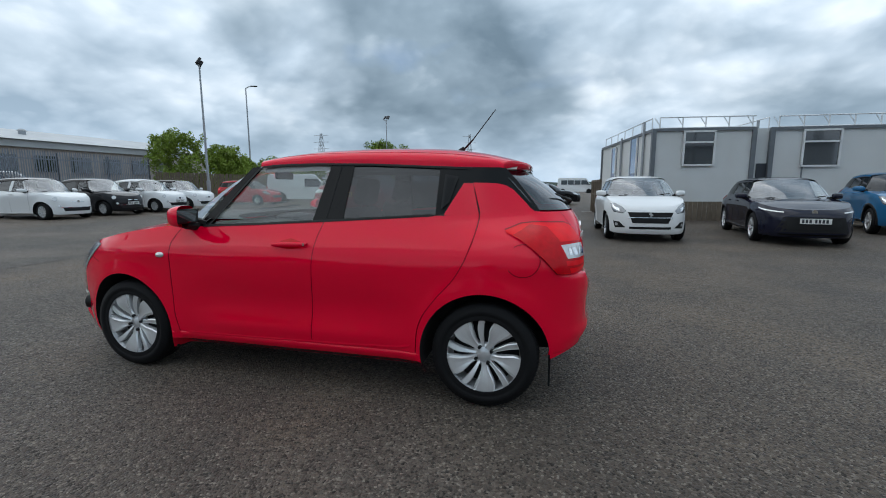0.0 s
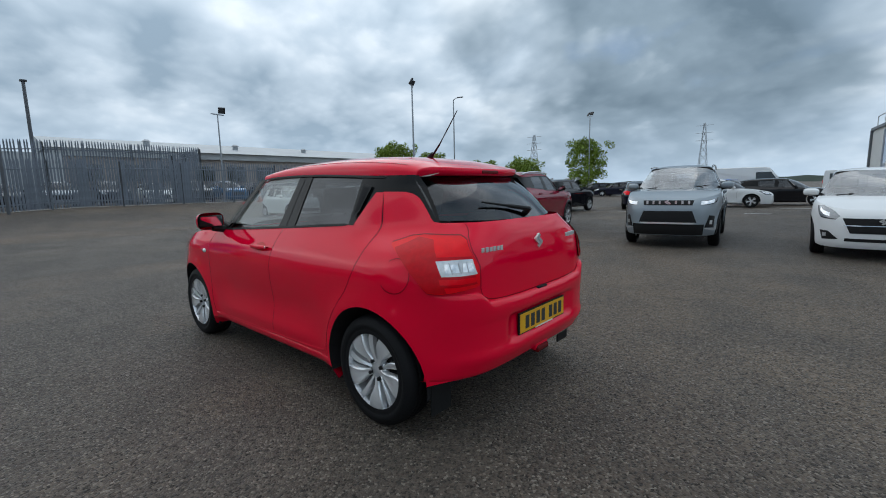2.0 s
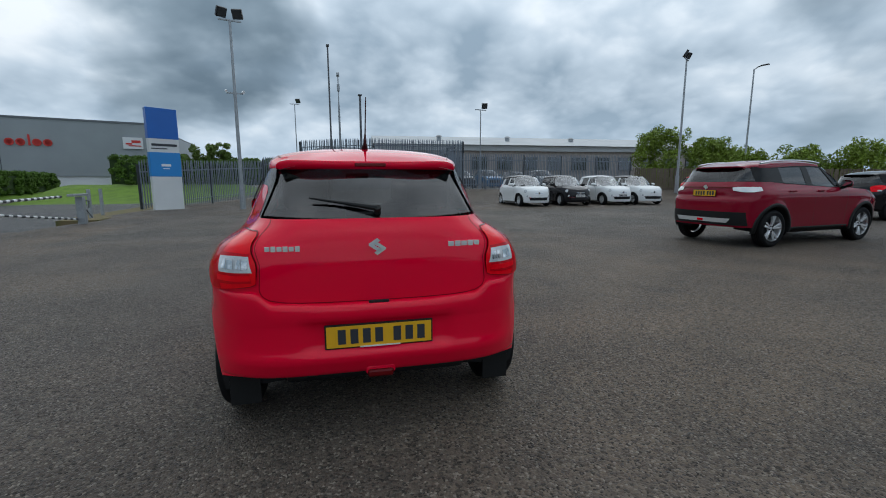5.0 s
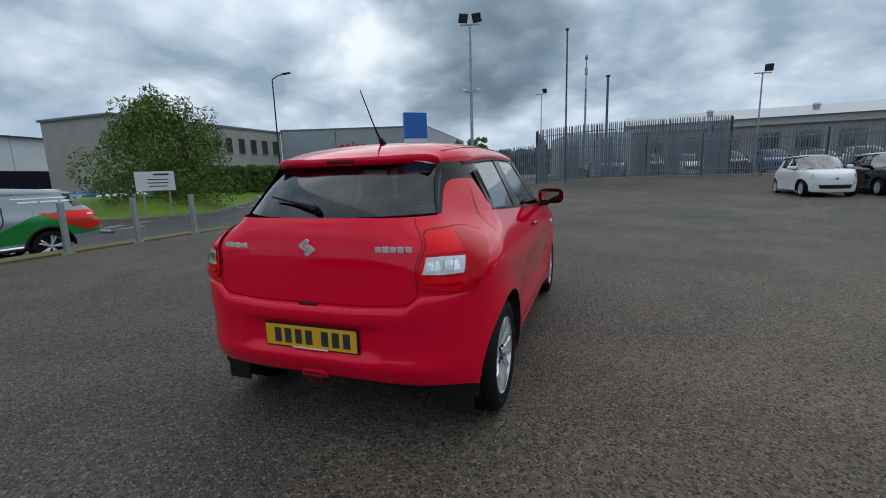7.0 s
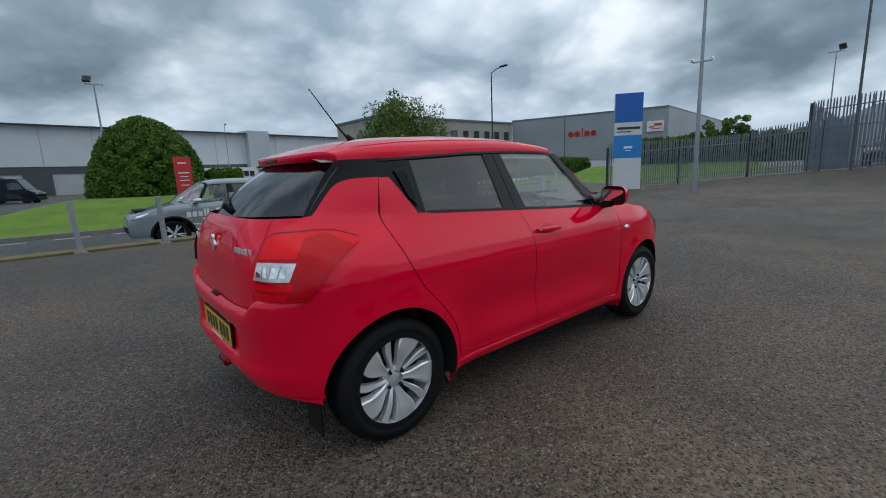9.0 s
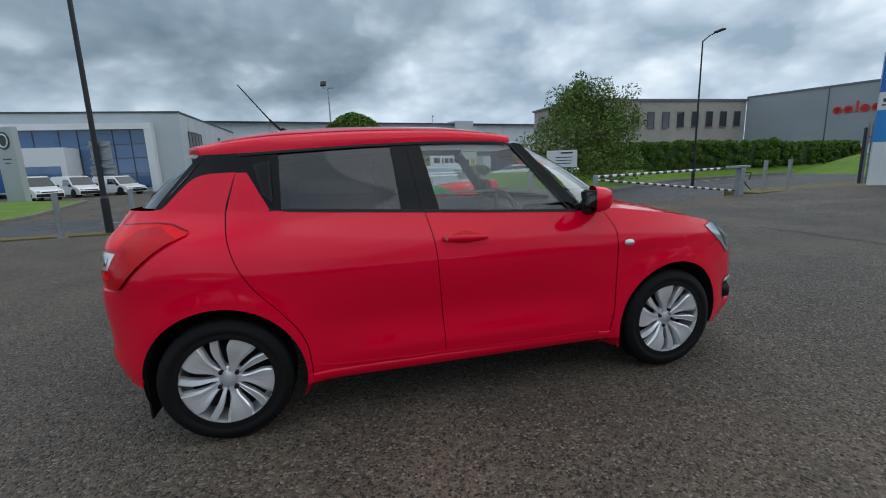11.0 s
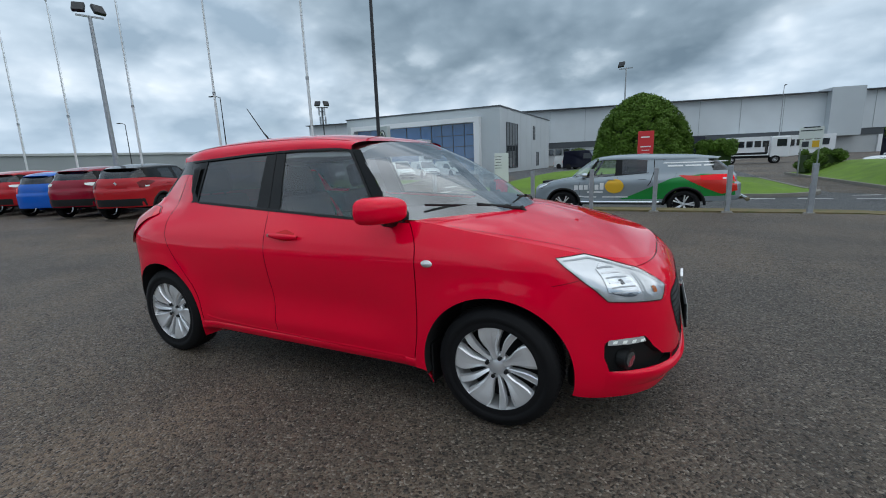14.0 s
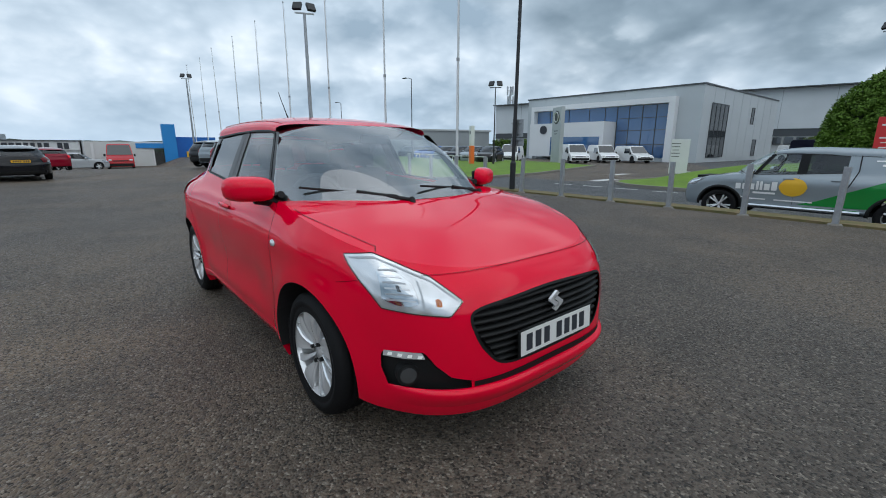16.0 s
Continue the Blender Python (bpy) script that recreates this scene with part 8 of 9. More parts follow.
    TT = [ox(-1.325, 1.006), ox(-1.40, 1.036), ox(-1.47, 1.044), iy(0.625, 1.040), iy(0.605, 1.022), iy(0.582, 0.965), iy(0.556, 0.900), iy(0.553, 0.850), iy(0.560, 0.812)]
    TB = [ox(-1.330, 0.996), ox(-1.42, 0.955), ox(-1.52, 0.875), ox(-1.605, 0.782), ox(-1.655, 0.776), iy(0.70, 0.780), iy(0.64, 0.787), iy(0.585, 0.795), iy(0.563, 0.805)]
    tl = hero.polar("tail_lamp", TB, TT, "tail_red", False, s, off=0.012, nu=48, nv=18, label="large red wraparound tail lamp with clear lower window")
    hero.polar("lamp_flank", [ox(-1.37, 0.985), ox(-1.43, 0.948), ox(-1.525, 0.870), ox(-1.608, 0.785)], [ox(-1.45, 1.036), ox(-1.54, 1.024), ox(-1.61, 0.955), ox(-1.672, 0.782)], "tail_side", False, s, off=0.0135, nu=24, nv=8, parent=tl)
    hero.polar("lamp_frame", [iy(0.748, 0.808), iy(0.66, 0.806), iy(0.578, 0.812)], [iy(0.738, 0.948), iy(0.66, 0.950), iy(0.584, 0.946)], "tail_side", False, s, off=0.0142, nu=20, nv=12, parent=tl)
    hero.polar("lamp_bar", [iy(0.738, 0.822), iy(0.66, 0.818), iy(0.584, 0.822)], [iy(0.736, 0.848), iy(0.66, 0.844), iy(0.581, 0.846)], "tail_red", False, s, off=0.0152, nu=16, nv=4, parent=tl)
    rv = hero.polar("reversing_lamp", [iy(0.726, 0.860), iy(0.65, 0.858), iy(0.572, 0.860)], [iy(0.722, 0.932), iy(0.65, 0.936), iy(0.586, 0.934)], "tail_white", False, s, off=0.016, nu=16, nv=8, parent=tl)
    for y0, y1 in ((0.590, 0.645), (0.658, 0.712)):
        hero.polar("lamp_bowl", [iy(y1, 0.877), iy(y0, 0.875)], [iy(y1 - 0.01, 0.918), iy(y0, 0.915)], "chrome", False, s, off=0.018, nu=8, nv=5, parent=rv)
    for y0 in (0.617, 0.651, 0.685):
        hero.polar("lamp_ridge", [iy(y0 + 0.003, 0.870), iy(y0, 0.870)], [iy(y0 + 0.003, 0.924), iy(y0, 0.924)], "lamp_grey", False, s, off=0.0195, nu=3, nv=6, parent=rv)
    lo = [(HS.rear(th, z)[0], s * HS.rear(th, z)[1], z) for th, z in along(TT + TB[::-1] + TT[:1], 90)]
    hero.ribbon("lamp_gap", lo, 0.007, "tail_dark", lift=0.005)
    # mud flaps
    for ax, zz, dx in ((-1.225, 0.10, -0.36), (1.225, 0.12, -0.345)):
        bm = bmesh.new()
        yo = 0.765 if ax < 0 else 0.815
        box(bm, ax + dx, s * (yo - 0.085), zz + 0.145, 0.012, 0.15, 0.22, Matrix.Translation((0, 0, 0)), bevel=0.004)
        part("mud_flap", bm, "trim", HE)

# tail: tailgate outline, plate recess, badge and lettering bars
for s in (1, -1):
    ln = [hero.on_end(s * y, z, False) for y, z in along([(0.592, 1.095), (0.596, 1.03), (0.560, 0.945), (0.542, 0.890), (0.547, 0.82), (0.552, 0.775), (0.540, 0.744), (0.505, 0.724), (0.44, 0.713), (0.36, 0.708), (0.20, 0.704), (0, 0.703)], 60)]
    hero.ribbon("tailgate_gap", ln, 0.0035, "tail_dark", lift=0.002)
# bumper skin: shelf under the tailgate, hollow round the plate, raised lower lip
vs, nu, rows_ = [], 101, 0
for i in range(nu):
    y = -0.775 + 1.55 * i / (nu - 1)
    ay = abs(y)
    zt = 0.698 + 0.012 * smoothstep(0.20, 0.48, ay) + 0.058 * smoothstep(0.49, 0.58, ay)
    fade = max(0.0, 1 - (ay / 0.775) ** 5)
    hollow = smoothstep(0.40, 0.31, ay)
    low = 0.022 + 0.006 * fade
    sect = [(zt, 0.0005), (zt - 0.004, 0.016), (zt - 0.012, 0.027), (zt - 0.03, 0.033), (zt - 0.055, 0.034), (0.622, 0.031), (0.606, 0.027 - 0.012 * hollow), (0.592, 0.026 - 0.023 * hollow), (0.55, 0.025 - 0.022 * hollow), (0.50, 0.025 - 0.022 * hollow), (0.476, 0.027 - 0.021 * hollow), (0.462, 0.030 - 0.008 * hollow), (0.447, 0.036), (0.425, 0.039), (0.40, 0.034), (0.378, 0.022), (0.352, 0.016), (0.336, 0.004), (0.326, -0.03)]
    rows_ = len(sect)
    for z, b in sect:
        p = hero.on_end(y, z, False)
        vs.append((p[0] - (b * fade if b > 0 else b), p[1], z))
mesh_part("rear_bumper", vs, grid_faces(nu, rows_, False), "red", HE)
hero.plate(False, 0.0, 0.532, True, tilt=0, off=0.013)
bm = bmesh.new()
box(bm, hero.on_end(0, 0.532, False, 0.026)[0], 0, 0.478, 0.004, 0.2, 0.006)
part("plate_strapline", bm, "txt_white", HE)
tg = hero.rear_shell
badge(tg, hero.on_end(0, 0.966, False)[0] - 0.006, 0, 0.966, 1.15, False)
for y0, n_, w_, h_ in ((0.443, 6, 0.0225, 0.026), (-0.445, 5, 0.030, 0.028)):
    for i in range(n_):
        bm = bmesh.new()
        yy = y0 + (n_ / 2 - i - 0.5) * (w_ + 0.005)
        p = hero.on_end(yy, 0.966, False, 0.003)
        box(bm, p[0], p[1], 0.966, 0.005, w_, h_ * (1.0 if i % 2 else 0.86), bevel=0.0015)
        part("badge_bar", bm, "alloy", tg)
bm = bmesh.new()
box(bm, hero.on_end(0, 0.70, False)[0] - 0.004, 0, 0.698, 0.03, 0.10, 0.012, bevel=0.004)
part("tailgate_release", bm, "well", tg)
bm = bmesh.new()
box(bm, -1.782, 0.0, 0.330, 0.04, 0.13, 0.040, bevel=0.012)
fogl = part("rear_fog_lamp", bm, "tail_dark", HE)
bm = bmesh.new()
box(bm, -1.770, 0.0, 0.348, 0.04, 0.15, 0.05, bevel=0.012)
part("fog_lamp_housing", bm, "red", HE)
# dark valance under both bumpers
for x0, z0, w_ in ((-1.50, 0.305, 0.95), (1.66, 0.19, 1.1)):
    bm = bmesh.new()
    box(bm, x0, 0, z0, 0.3, w_, 0.12, bevel=0.03)
    part("valance", bm, "trim", HE)
# high stop lamp
bm = bmesh.new()
box(bm, -1.414, 0.0, HS.roof(-1.42) - 0.019, 0.03, 0.17, 0.020, bevel=0.005)
part("high_stop_lamp", bm, "tail_dark", HE)
# rear wiper
bm = bmesh.new()


def glass_at(v, k):
    nu2, nv2 = hero.n(25), hero.n(17)
    i = (1 - v) / 2 * (nu2 - 1)
    j = k * (nv2 - 1)
    i0, j0 = min(nu2 - 2, int(i)), min(nv2 - 2, int(j))
    a = Vector(hero.rg[i0 * nv2 + j0]).lerp(Vector(hero.rg[(i0 + 1) * nv2 + j0]), i - i0)
    b = Vector(hero.rg[i0 * nv2 + j0 + 1]).lerp(Vector(hero.rg[(i0 + 1) * nv2 + j0 + 1]), i - i0)
    return a.lerp(b, j - j0) + Vector((-0.02, 0, 0.02))


w0, w1 = glass_at(-0.02, 0.10), glass_at(0.57, 0.27)
tube(bm, w0, w0.lerp(w1, 0.45), 0.014, 0.010, 8)
tube(bm, w0.lerp(w1, 0.25), w1, 0.009, 0.005, 8)
tube(bm, w0 + Vector((0.03, 0, -0.03)), w0 + Vector((-0.006, 0, 0.006)), 0.020, 0.016, 12)
part("rear_wiper", bm, "trim", HE)
# front wipers
for y0, y1 in ((-0.18, -0.66), (0.45, -0.08)):
    bm = bmesh.new()
    a = Vector((1.145 - 0.40 * (abs(y0) / 0.72) ** 2.4 + 0.04, y0, 1.0))
    b = Vector((1.145 - 0.40 * (abs(y1) / 0.72) ** 2.4 - 0.02, y1, 1.055))
    tube(bm, a, a.lerp(b, 0.5) + Vector((0.01, 0, 0.02)), 0.011, 0.009, 8)
    tube(bm, a.lerp(b, 0.12) + Vector((0.0, 0, 0.014)), b + Vector((0.0, 0, 0.012)), 0.008, 0.006, 8)
    tube(bm, a + Vector((0.02, 0, -0.02)), a + Vector((0, 0, 0.012)), 0.018, 0.014, 10)
    part("wiper", bm, "trim", HE)
# aerial
ant = Vector((-0.945, 0, HS.roof(-0.945)))
bm = bmesh.new()
tube(bm, ant + Vector((0.03, 0, -0.004)), ant + Vector((-0.005, 0, 0.03)), 0.024, 0.013, 12)
part("aerial_base", bm, "trim", HE)
bm = bmesh.new()
tip = ant + Vector((-0.225, 0, 0.285))
tube(bm, ant + Vector((-0.005, 0, 0.02)), ant.lerp(tip, 0.3), 0.0075, 0.006, 8)
tube(bm, ant.lerp(tip, 0.3), tip, 0.0042, 0.003, 8)
part("aerial", bm, "trim", HE)
for s in (1, -1):
    ln = []
    for x in np.linspace(-1.20, 0.25, 44):
        ye, zr = HS.side(x, HS.rail(x)), HS.rail(x)
        v = 0.90
        ca = math.sqrt(1 - v ** 2.5)
        ln.append((x, s * v * ye, zr + (HS.roof(x) - zr) * ca ** 0.62 - 0.0095))
    # shallow roof ditch
    vs = []
    for x, y, z in ln:
        vs += [(x, y - 0.004, z + 0.012), (x, y + 0.004, z + 0.0115)]
    mesh_part("roof_joint", vs, grid_faces(44, 2), "tail_dark", HE)


# ---- other cars ----
def lerp_map(pairs):
    pairs = sorted(pairs)
    xs, ys = [p[0] for p in pairs], [p[1] for p in pairs]

    def f(x):
        if x <= xs[0]:
            return ys[0] + (x - xs[0])
        if x >= xs[-1]:
            return ys[-1] + (x - xs[-1])
        for i in range(len(xs) - 1):
            if x <= xs[i + 1]:
                return ys[i] + (ys[i + 1] - ys[i]) * (x - xs[i]) / (xs[i + 1] - xs[i])

    return f


def variant(w, wr, xmap, zmap, ends=None, **over):
    """A car outline of other proportions, from the hatchback's."""
    fx, fz = lerp_map(xmap), lerp_map(zmap)
    s = dict(HATCH)
    s["w"], s["wr"], s["ra"] = w, wr, wr + 0.06
    s["axles"] = (fx(1.225), fx(-1.225))
    s["prof"] = [(fz(z), v) for z, v in HATCH["prof"]]
    for key in ("nose", "tail"):
        s[key] = [(fz(z), fx(x)) for z, x in HATCH[key]]
    for key in ("top_f", "top_r", "hood", "belt", "roof", "rail"):
        s[key] = [(fx(x), fz(z)) for x, z in HATCH[key]]
    s["xsf"], s["xsr"] = fx(0.9), fx(-0.9)
    s["mx"], s["mz"] = fx, fz
    if ends:
        s["ends"] = ends
    s.update(over)
    return s


SUV = variant(0.885, 0.335, [(-1.815, -1.99), (-1.225, -1.25), (0, -0.05), (0.44, 0.30), (1.17, 1.05), (1.225, 1.25), (2.025, 2.13)],
              [(0, 0.03), (0.245, 0.31), (0.80, 0.92), (1.04, 1.13), (1.50, 1.60)], (3.2, 4.4, 5.0, 3.6))
CROSS = variant(0.89, 0.335, [(-1.815, -2.02), (-1.225, -1.30), (0, -0.05), (0.44, 0.30), (1.17, 1.08), (1.225, 1.30), (2.025, 2.22)],
                [(0, 0.03), (0.245, 0.30), (0.80, 0.90), (1.04, 1.10), (1.50, 1.57)], (3.0, 4.2, 5.0, 3.6))
ESTATE = variant(0.895, 0.32, [(-1.815, -2.38), (-1.225, -1.35), (-0.2, -0.2), (0.44, 0.34), (1.17, 1.10), (1.225, 1.35), (2.025, 2.27)],
                 [(0, 0), (0.245, 0.24), (0.80, 0.76), (1.04, 0.98), (1.50, 1.45)], (2.8, 3.8, 4.4, 3.2))
SALOON = variant(0.90, 0.32, [(-1.815, -2.25), (-1.225, -1.38), (-0.2, -0.2), (0.44, 0.30), (1.17, 1.08), (1.225, 1.38), (2.025, 2.28)],
                 [(0, 0), (0.245, 0.24), (0.80, 0.76), (1.04, 0.97), (1.50, 1.44)])
CITY = variant(0.815, 0.285, [(-1.815, -1.76), (-1.225, -1.15), (0, -0.08), (0.44, 0.30), (1.17, 0.98), (1.225, 1.15), (2.025, 1.80)],
               [(0, 0), (0.245, 0.22), (0.80, 0.78), (1.04, 0.99), (1.50, 1.49)], (2.3, 3.0, 3.2, 2.6))
PICKUP = variant(0.91, 0.375, [(-1.815, -2.78), (-1.225, -1.5), (-1.0, -0.70), (-0.2, 0.10), (0.44, 0.72), (0.83, 1.05), (1.17, 1.40), (1.225, 1.5), (2.025, 2.42)],
                 [(0, 0.05), (0.245, 0.42), (0.80, 0.97), (1.04, 1.20), (1.50, 1.80)], (3.0, 4.4, 5.5, 4.2))


def arch_ring(c, material="trim", width=0.055):
    S = c.S
    for ax in S.axles:
        for s in (1, -1):
            vs, n = [], 28
            for i in range(n):
                a = math.pi * (-0.06 + 1.12 * i / (n - 1))
                for r, o in ((S.ra - 0.004, -0.01), (S.ra - 0.002, 0.010), (S.ra + width, 0.010), (S.ra + width + 0.006, -0.004)):
                    x, z = ax + r * math.cos(a), max(c.mz(0.2), S.wr + r * math.sin(a))
                    vs.append((x, s * (S.side(x, z) + o), z))
            mesh_part("arch_cladding", vs, grid_faces(n, 4, s < 0), material, c.e)


def headlamps(c, HB=None, HT=None, dark=False, drl=False):
    HB = HB or [(34.5, 0.845), (37.5, 0.752), (42.5, 0.662), (52, 0.652), (64.5, 0.640)]
    HT = HT or [(34.5, 0.849), (46.1, 0.861), (53.2, 0.832), (62.5, 0.785), (69.5, 0.695)]
    HB, HT = [(a, c.mz(z)) for a, z in HB], [(a, c.mz(z)) for a, z in HT]
    for s in (1, -1):
        l = c.polar("headlamp", HB, HT, "lamp_lens" if not dark else "windark", True, s, off=0.004, nu=18, nv=8)
        mid = [((a + b) / 2, (p + q) / 2) for (a, p), (b, q) in zip(HB, HT)]
        if dark:
            c.polar("lamp_strip", [(a, z - 0.008) for a, z in mid], [(a, z + 0.012) for a, z in mid], "reflector", True, s, off=0.008, nu=14, nv=3, parent=l)
        else:
            i0 = [(a, z - 0.03) for a, z in mid[1:4]]
            i1 = [(a, z + 0.03) for a, z in mid[1:4]]
            c.polar("bulb_bowl", i0, i1, "chrome", True, s, off=0.008, nu=10, nv=5, parent=l)
            c.polar("bezel", [(a, p) for a, p in HB], [(a, p + 0.012) for a, p in HB], "gloss", True, s, off=0.007, nu=12, nv=3, parent=l)


def end_patch(c, name, yb, zb, yt, zt, material, front, off=0.006, parent=None, nu=20, nv=5, y0=0.0):
    z0, z1 = c.mz(zb), c.mz(zt)
    return c.ends(name, ([(y0 - yb, z0), (y0 + yb, z0)], [(y0 - yt, z1), (y0 + yt, z1)]), material, front, parent=parent, off=off, nu=nu, nv=nv)


def tails(c, mat_="tail_red", pieces=None):
    TB = [(12, 0.97), (29, 0.88), (40, 0.80), (58, 0.80)]
    TT = [(12, 1.0), (29, 1.04), (45, 1.03), (60, 0.97)]
    if pieces:
        TB, TT = pieces
    TB, TT = [(a, c.mz(z)) for a, z in TB], [(a, c.mz(z)) for a, z in TT]
    for s in (1, -1):
        l = c.polar("tail_lamp", TB, TT, mat_, False, s, off=0.012, nu=18, nv=8)
        m0, m1 = TB[-2], TT[-2]
        c.polar("lamp_window", [(m0[0] - 8, m0[1] + 0.02), (m0[0] + 3, m0[1] + 0.02)], [(m0[0] - 8, m0[1] + 0.06), (m0[0] + 3, m0[1] + 0.06)], "tail_white", False, s, off=0.016, nu=6, nv=3, parent=l)


def handles(c):
    for s in (1, -1):
        for nm, x in (("front_door", -0.05), ("rear_door", -0.82)):
            z = c.mz(0.92)
            xx = c.mx(x)
            y = c.S.side(xx, z)
            bm = bmesh.new()
            box(bm, xx, s * (y + 0.018), z, 0.19, 0.02, 0.03, bevel=0.008)
            part("door_handle", bm, c.paint, c.doors[nm, s])


def car(spec, m, paint_mat, label, kind_name, res=0.5, group="", wheel=1, inter=False, glass_all="glass_priv", roof=None, ring=False, cpil=None, lower=None, glass_f=None, mirror=None, rim="alloy", pillar="gloss", fin=False):
    if not fin:
        tr = spec["top_r"]
        spec = dict(spec, top_r=[tr[0], (tr[-1][0], tr[0][1] - 0.012)])
    c = Car(spec, m, paint_mat, label, res, group, kind_name, pillar=pillar)
    c.body(SEAM_F, SEAM_B, SEAM_R, lower=lower)
    c.greenhouse(glass_f=glass_f or glass_all, glass_r=glass_all, roof_mat=roof, cpil=cpil or "gloss", fin=fin)
    c.wheels(wheel, 0.03, mat_rim=rim)
    c.mirrors(cap=mirror)
    handles(c)
    if inter:
        c.interior()
    else:
        bm = bmesh.new()
        box(bm, c.mx(-0.35), 0, c.mz(0.95), c.mx(1.1), c.S.w * 1.35, c.mz(0.5), bevel=0.1)
        part("cabin_interior", bm, "seat", c.e)
    if ring:
        arch_ring(c)
    for y0, y1 in ((0.1, 0.6), (-0.55, -0.05)):
        bm = bmesh.new()
        tube(bm, (c.mx(1.12), y0, c.mz(1.01)), (c.mx(0.98), y1, c.mz(1.06)), 0.01, seg=6)
        part("wiper", bm, "trim", c.e)
    return c


# white hatchback with a chrome-barred grille
c = car(HATCH, pose(-3.68, -9.1, 0, 0, 0, 90), "c_white", "white small hatchback parked facing the red car", "hatchback_car", 0.7, inter=True, glass_f="glass_clear", cpil="gloss", wheel=1, fin=True)
headlamps(c)
g = end_patch(c, "grille", 0.36, 0.43, 0.46, 0.665, "well", True)
end_patch(c, "grille_bar", 0.44, 0.545, 0.445, 0.558, "chrome", True, 0.012, g)
badge(g, c.on_end(0, 0.62, True)[0] + 0.02, 0, 0.62, 1.3, True)
for s in (1, -1):
    f = c.polar("fog_recess", [(46, 0.31), (68, 0.33)], [(41, 0.46), (56, 0.45)], "trim", True, s, off=0.006, nu=12, nv=6)
    c.polar("fog_lamp", [(47, 0.36), (53, 0.36)], [(47, 0.42), (53, 0.42)], "tail_white", True, s, off=0.012, nu=5, nv=4, parent=f)
end_patch(c, "lower_intake", 0.42, 0.30, 0.42, 0.35, "trim", True)
end_patch(c, "plate_holder", 0.26, 0.46, 0.26, 0.53, "trim", True, 0.012, g)
tails(c)

# grey compact SUV with vertical chrome bars
c = car(SUV, pose(-0.41, -9.19, 0, 0, 0, 97) @ Matrix.Diagonal((1.02, 1.02, 1.06, 1)), "c_grey", "blue-grey compact SUV with chrome barred grille", "compact_suv", 0.7, inter=True, glass_f="glass_clear", ring=True, lower="trim", mirror="c_grey")
headlamps(c, [(36, 0.76), (45, 0.72), (56, 0.70), (68, 0.70)], [(34, 0.815), (45, 0.80), (56, 0.775), (70, 0.76)])
g = end_patch(c, "grille", 0.42, 0.695, 0.44, 0.775, "well", True)
for i in range(6):
    y = (-0.36, -0.25, -0.14, 0.14, 0.25, 0.36)[i]
    bm = bmesh.new()
    p = c.on_end(y, c.mz(0.735), True, 0.014)
    box(bm, p[0], y, c.mz(0.735), 0.02, 0.035, 0.075, bevel=0.004)
    part("grille_bar", bm, "alloy", g)
badge(g, c.on_end(0, c.mz(0.735), True)[0] + 0.02, 0, c.mz(0.735), 1.5, True)
end_patch(c, "lower_grille", 0.50, 0.41, 0.42, 0.60, "trim", True)
end_patch(c, "grille_mesh", 0.44, 0.44, 0.38, 0.57, "well", True, 0.012)
end_patch(c, "chrome_strip", 0.46, 0.385, 0.46, 0.412, "alloy", True, 0.034)
end_patch(c, "skid_panel", 0.6, 0.20, 0.62, 0.38, "trim", True, 0.01)
for s in (1, -1):
    f = c.polar("fog_recess", [(40, 0.40), (60, 0.40)], [(38, 0.60), (52, 0.62)], "trim", True, s, off=0.004, nu=10, nv=6)
    c.polar("fog_lamp", [(45, 0.46), (51, 0.46)], [(45, 0.53), (51, 0.53)], "tail_white", True, s, off=0.012, nu=5, nv=4, parent=f)
    c.polar("corner_strip", [(36, 0.36), (46, 0.345), (62, 0.38)], [(35.5, 0.46), (45, 0.385), (62, 0.405)], "alloy", True, s, off=0.030, nu=10, nv=4)
    tb = [(x, s * 0.60 * c.S.w / 0.8675, c.S.roof(x) - 0.02) for x in np.linspace(c.mx(-1.35), c.mx(0.25), 14)]
    vs = []
    for x, y, z in tb:
        vs += [(x, y + 0.018 * math.cos(k * 1.0472), z + 0.018 * math.sin(k * 1.0472)) for k in range(7)]
    mesh_part("roof_rail", vs, grid_faces(len(tb), 7), "alloy", c.e)
tails(c)

# dark navy estate
c = car(ESTATE, pose(-7.04, -9.34, 0, 0, 0, 82), "c_navy", "dark navy estate car with a wide black grille", "estate_car", 0.7, inter=True, glass_f="glass_clear")
headlamps(c, [(33, 0.79), (42, 0.745), (55, 0.725), (71, 0.715)], [(32, 0.825), (42, 0.80), (55, 0.775), (71, 0.745)], dark=True)
g = end_patch(c, "grille", 0.62, 0.30, 0.50, 0.63, "well", True)
end_patch(c, "grille_mesh", 0.46, 0.36, 0.44, 0.56, "trim", True, 0.01, g)
end_patch(c, "bumper_lip", 0.55, 0.235, 0.58, 0.265, "gloss", True, 0.014)
bm = bmesh.new()
p = c.on_end(0, c.mz(0.74), True, 0.01)
tube(bm, p, (p[0] + 0.012, 0, p[2]), 0.05, seg=20)
part("badge", bm, "chrome", c.e)
c.plate(True, 0, c.mz(0.55), False, off=0.03)
tails(c)

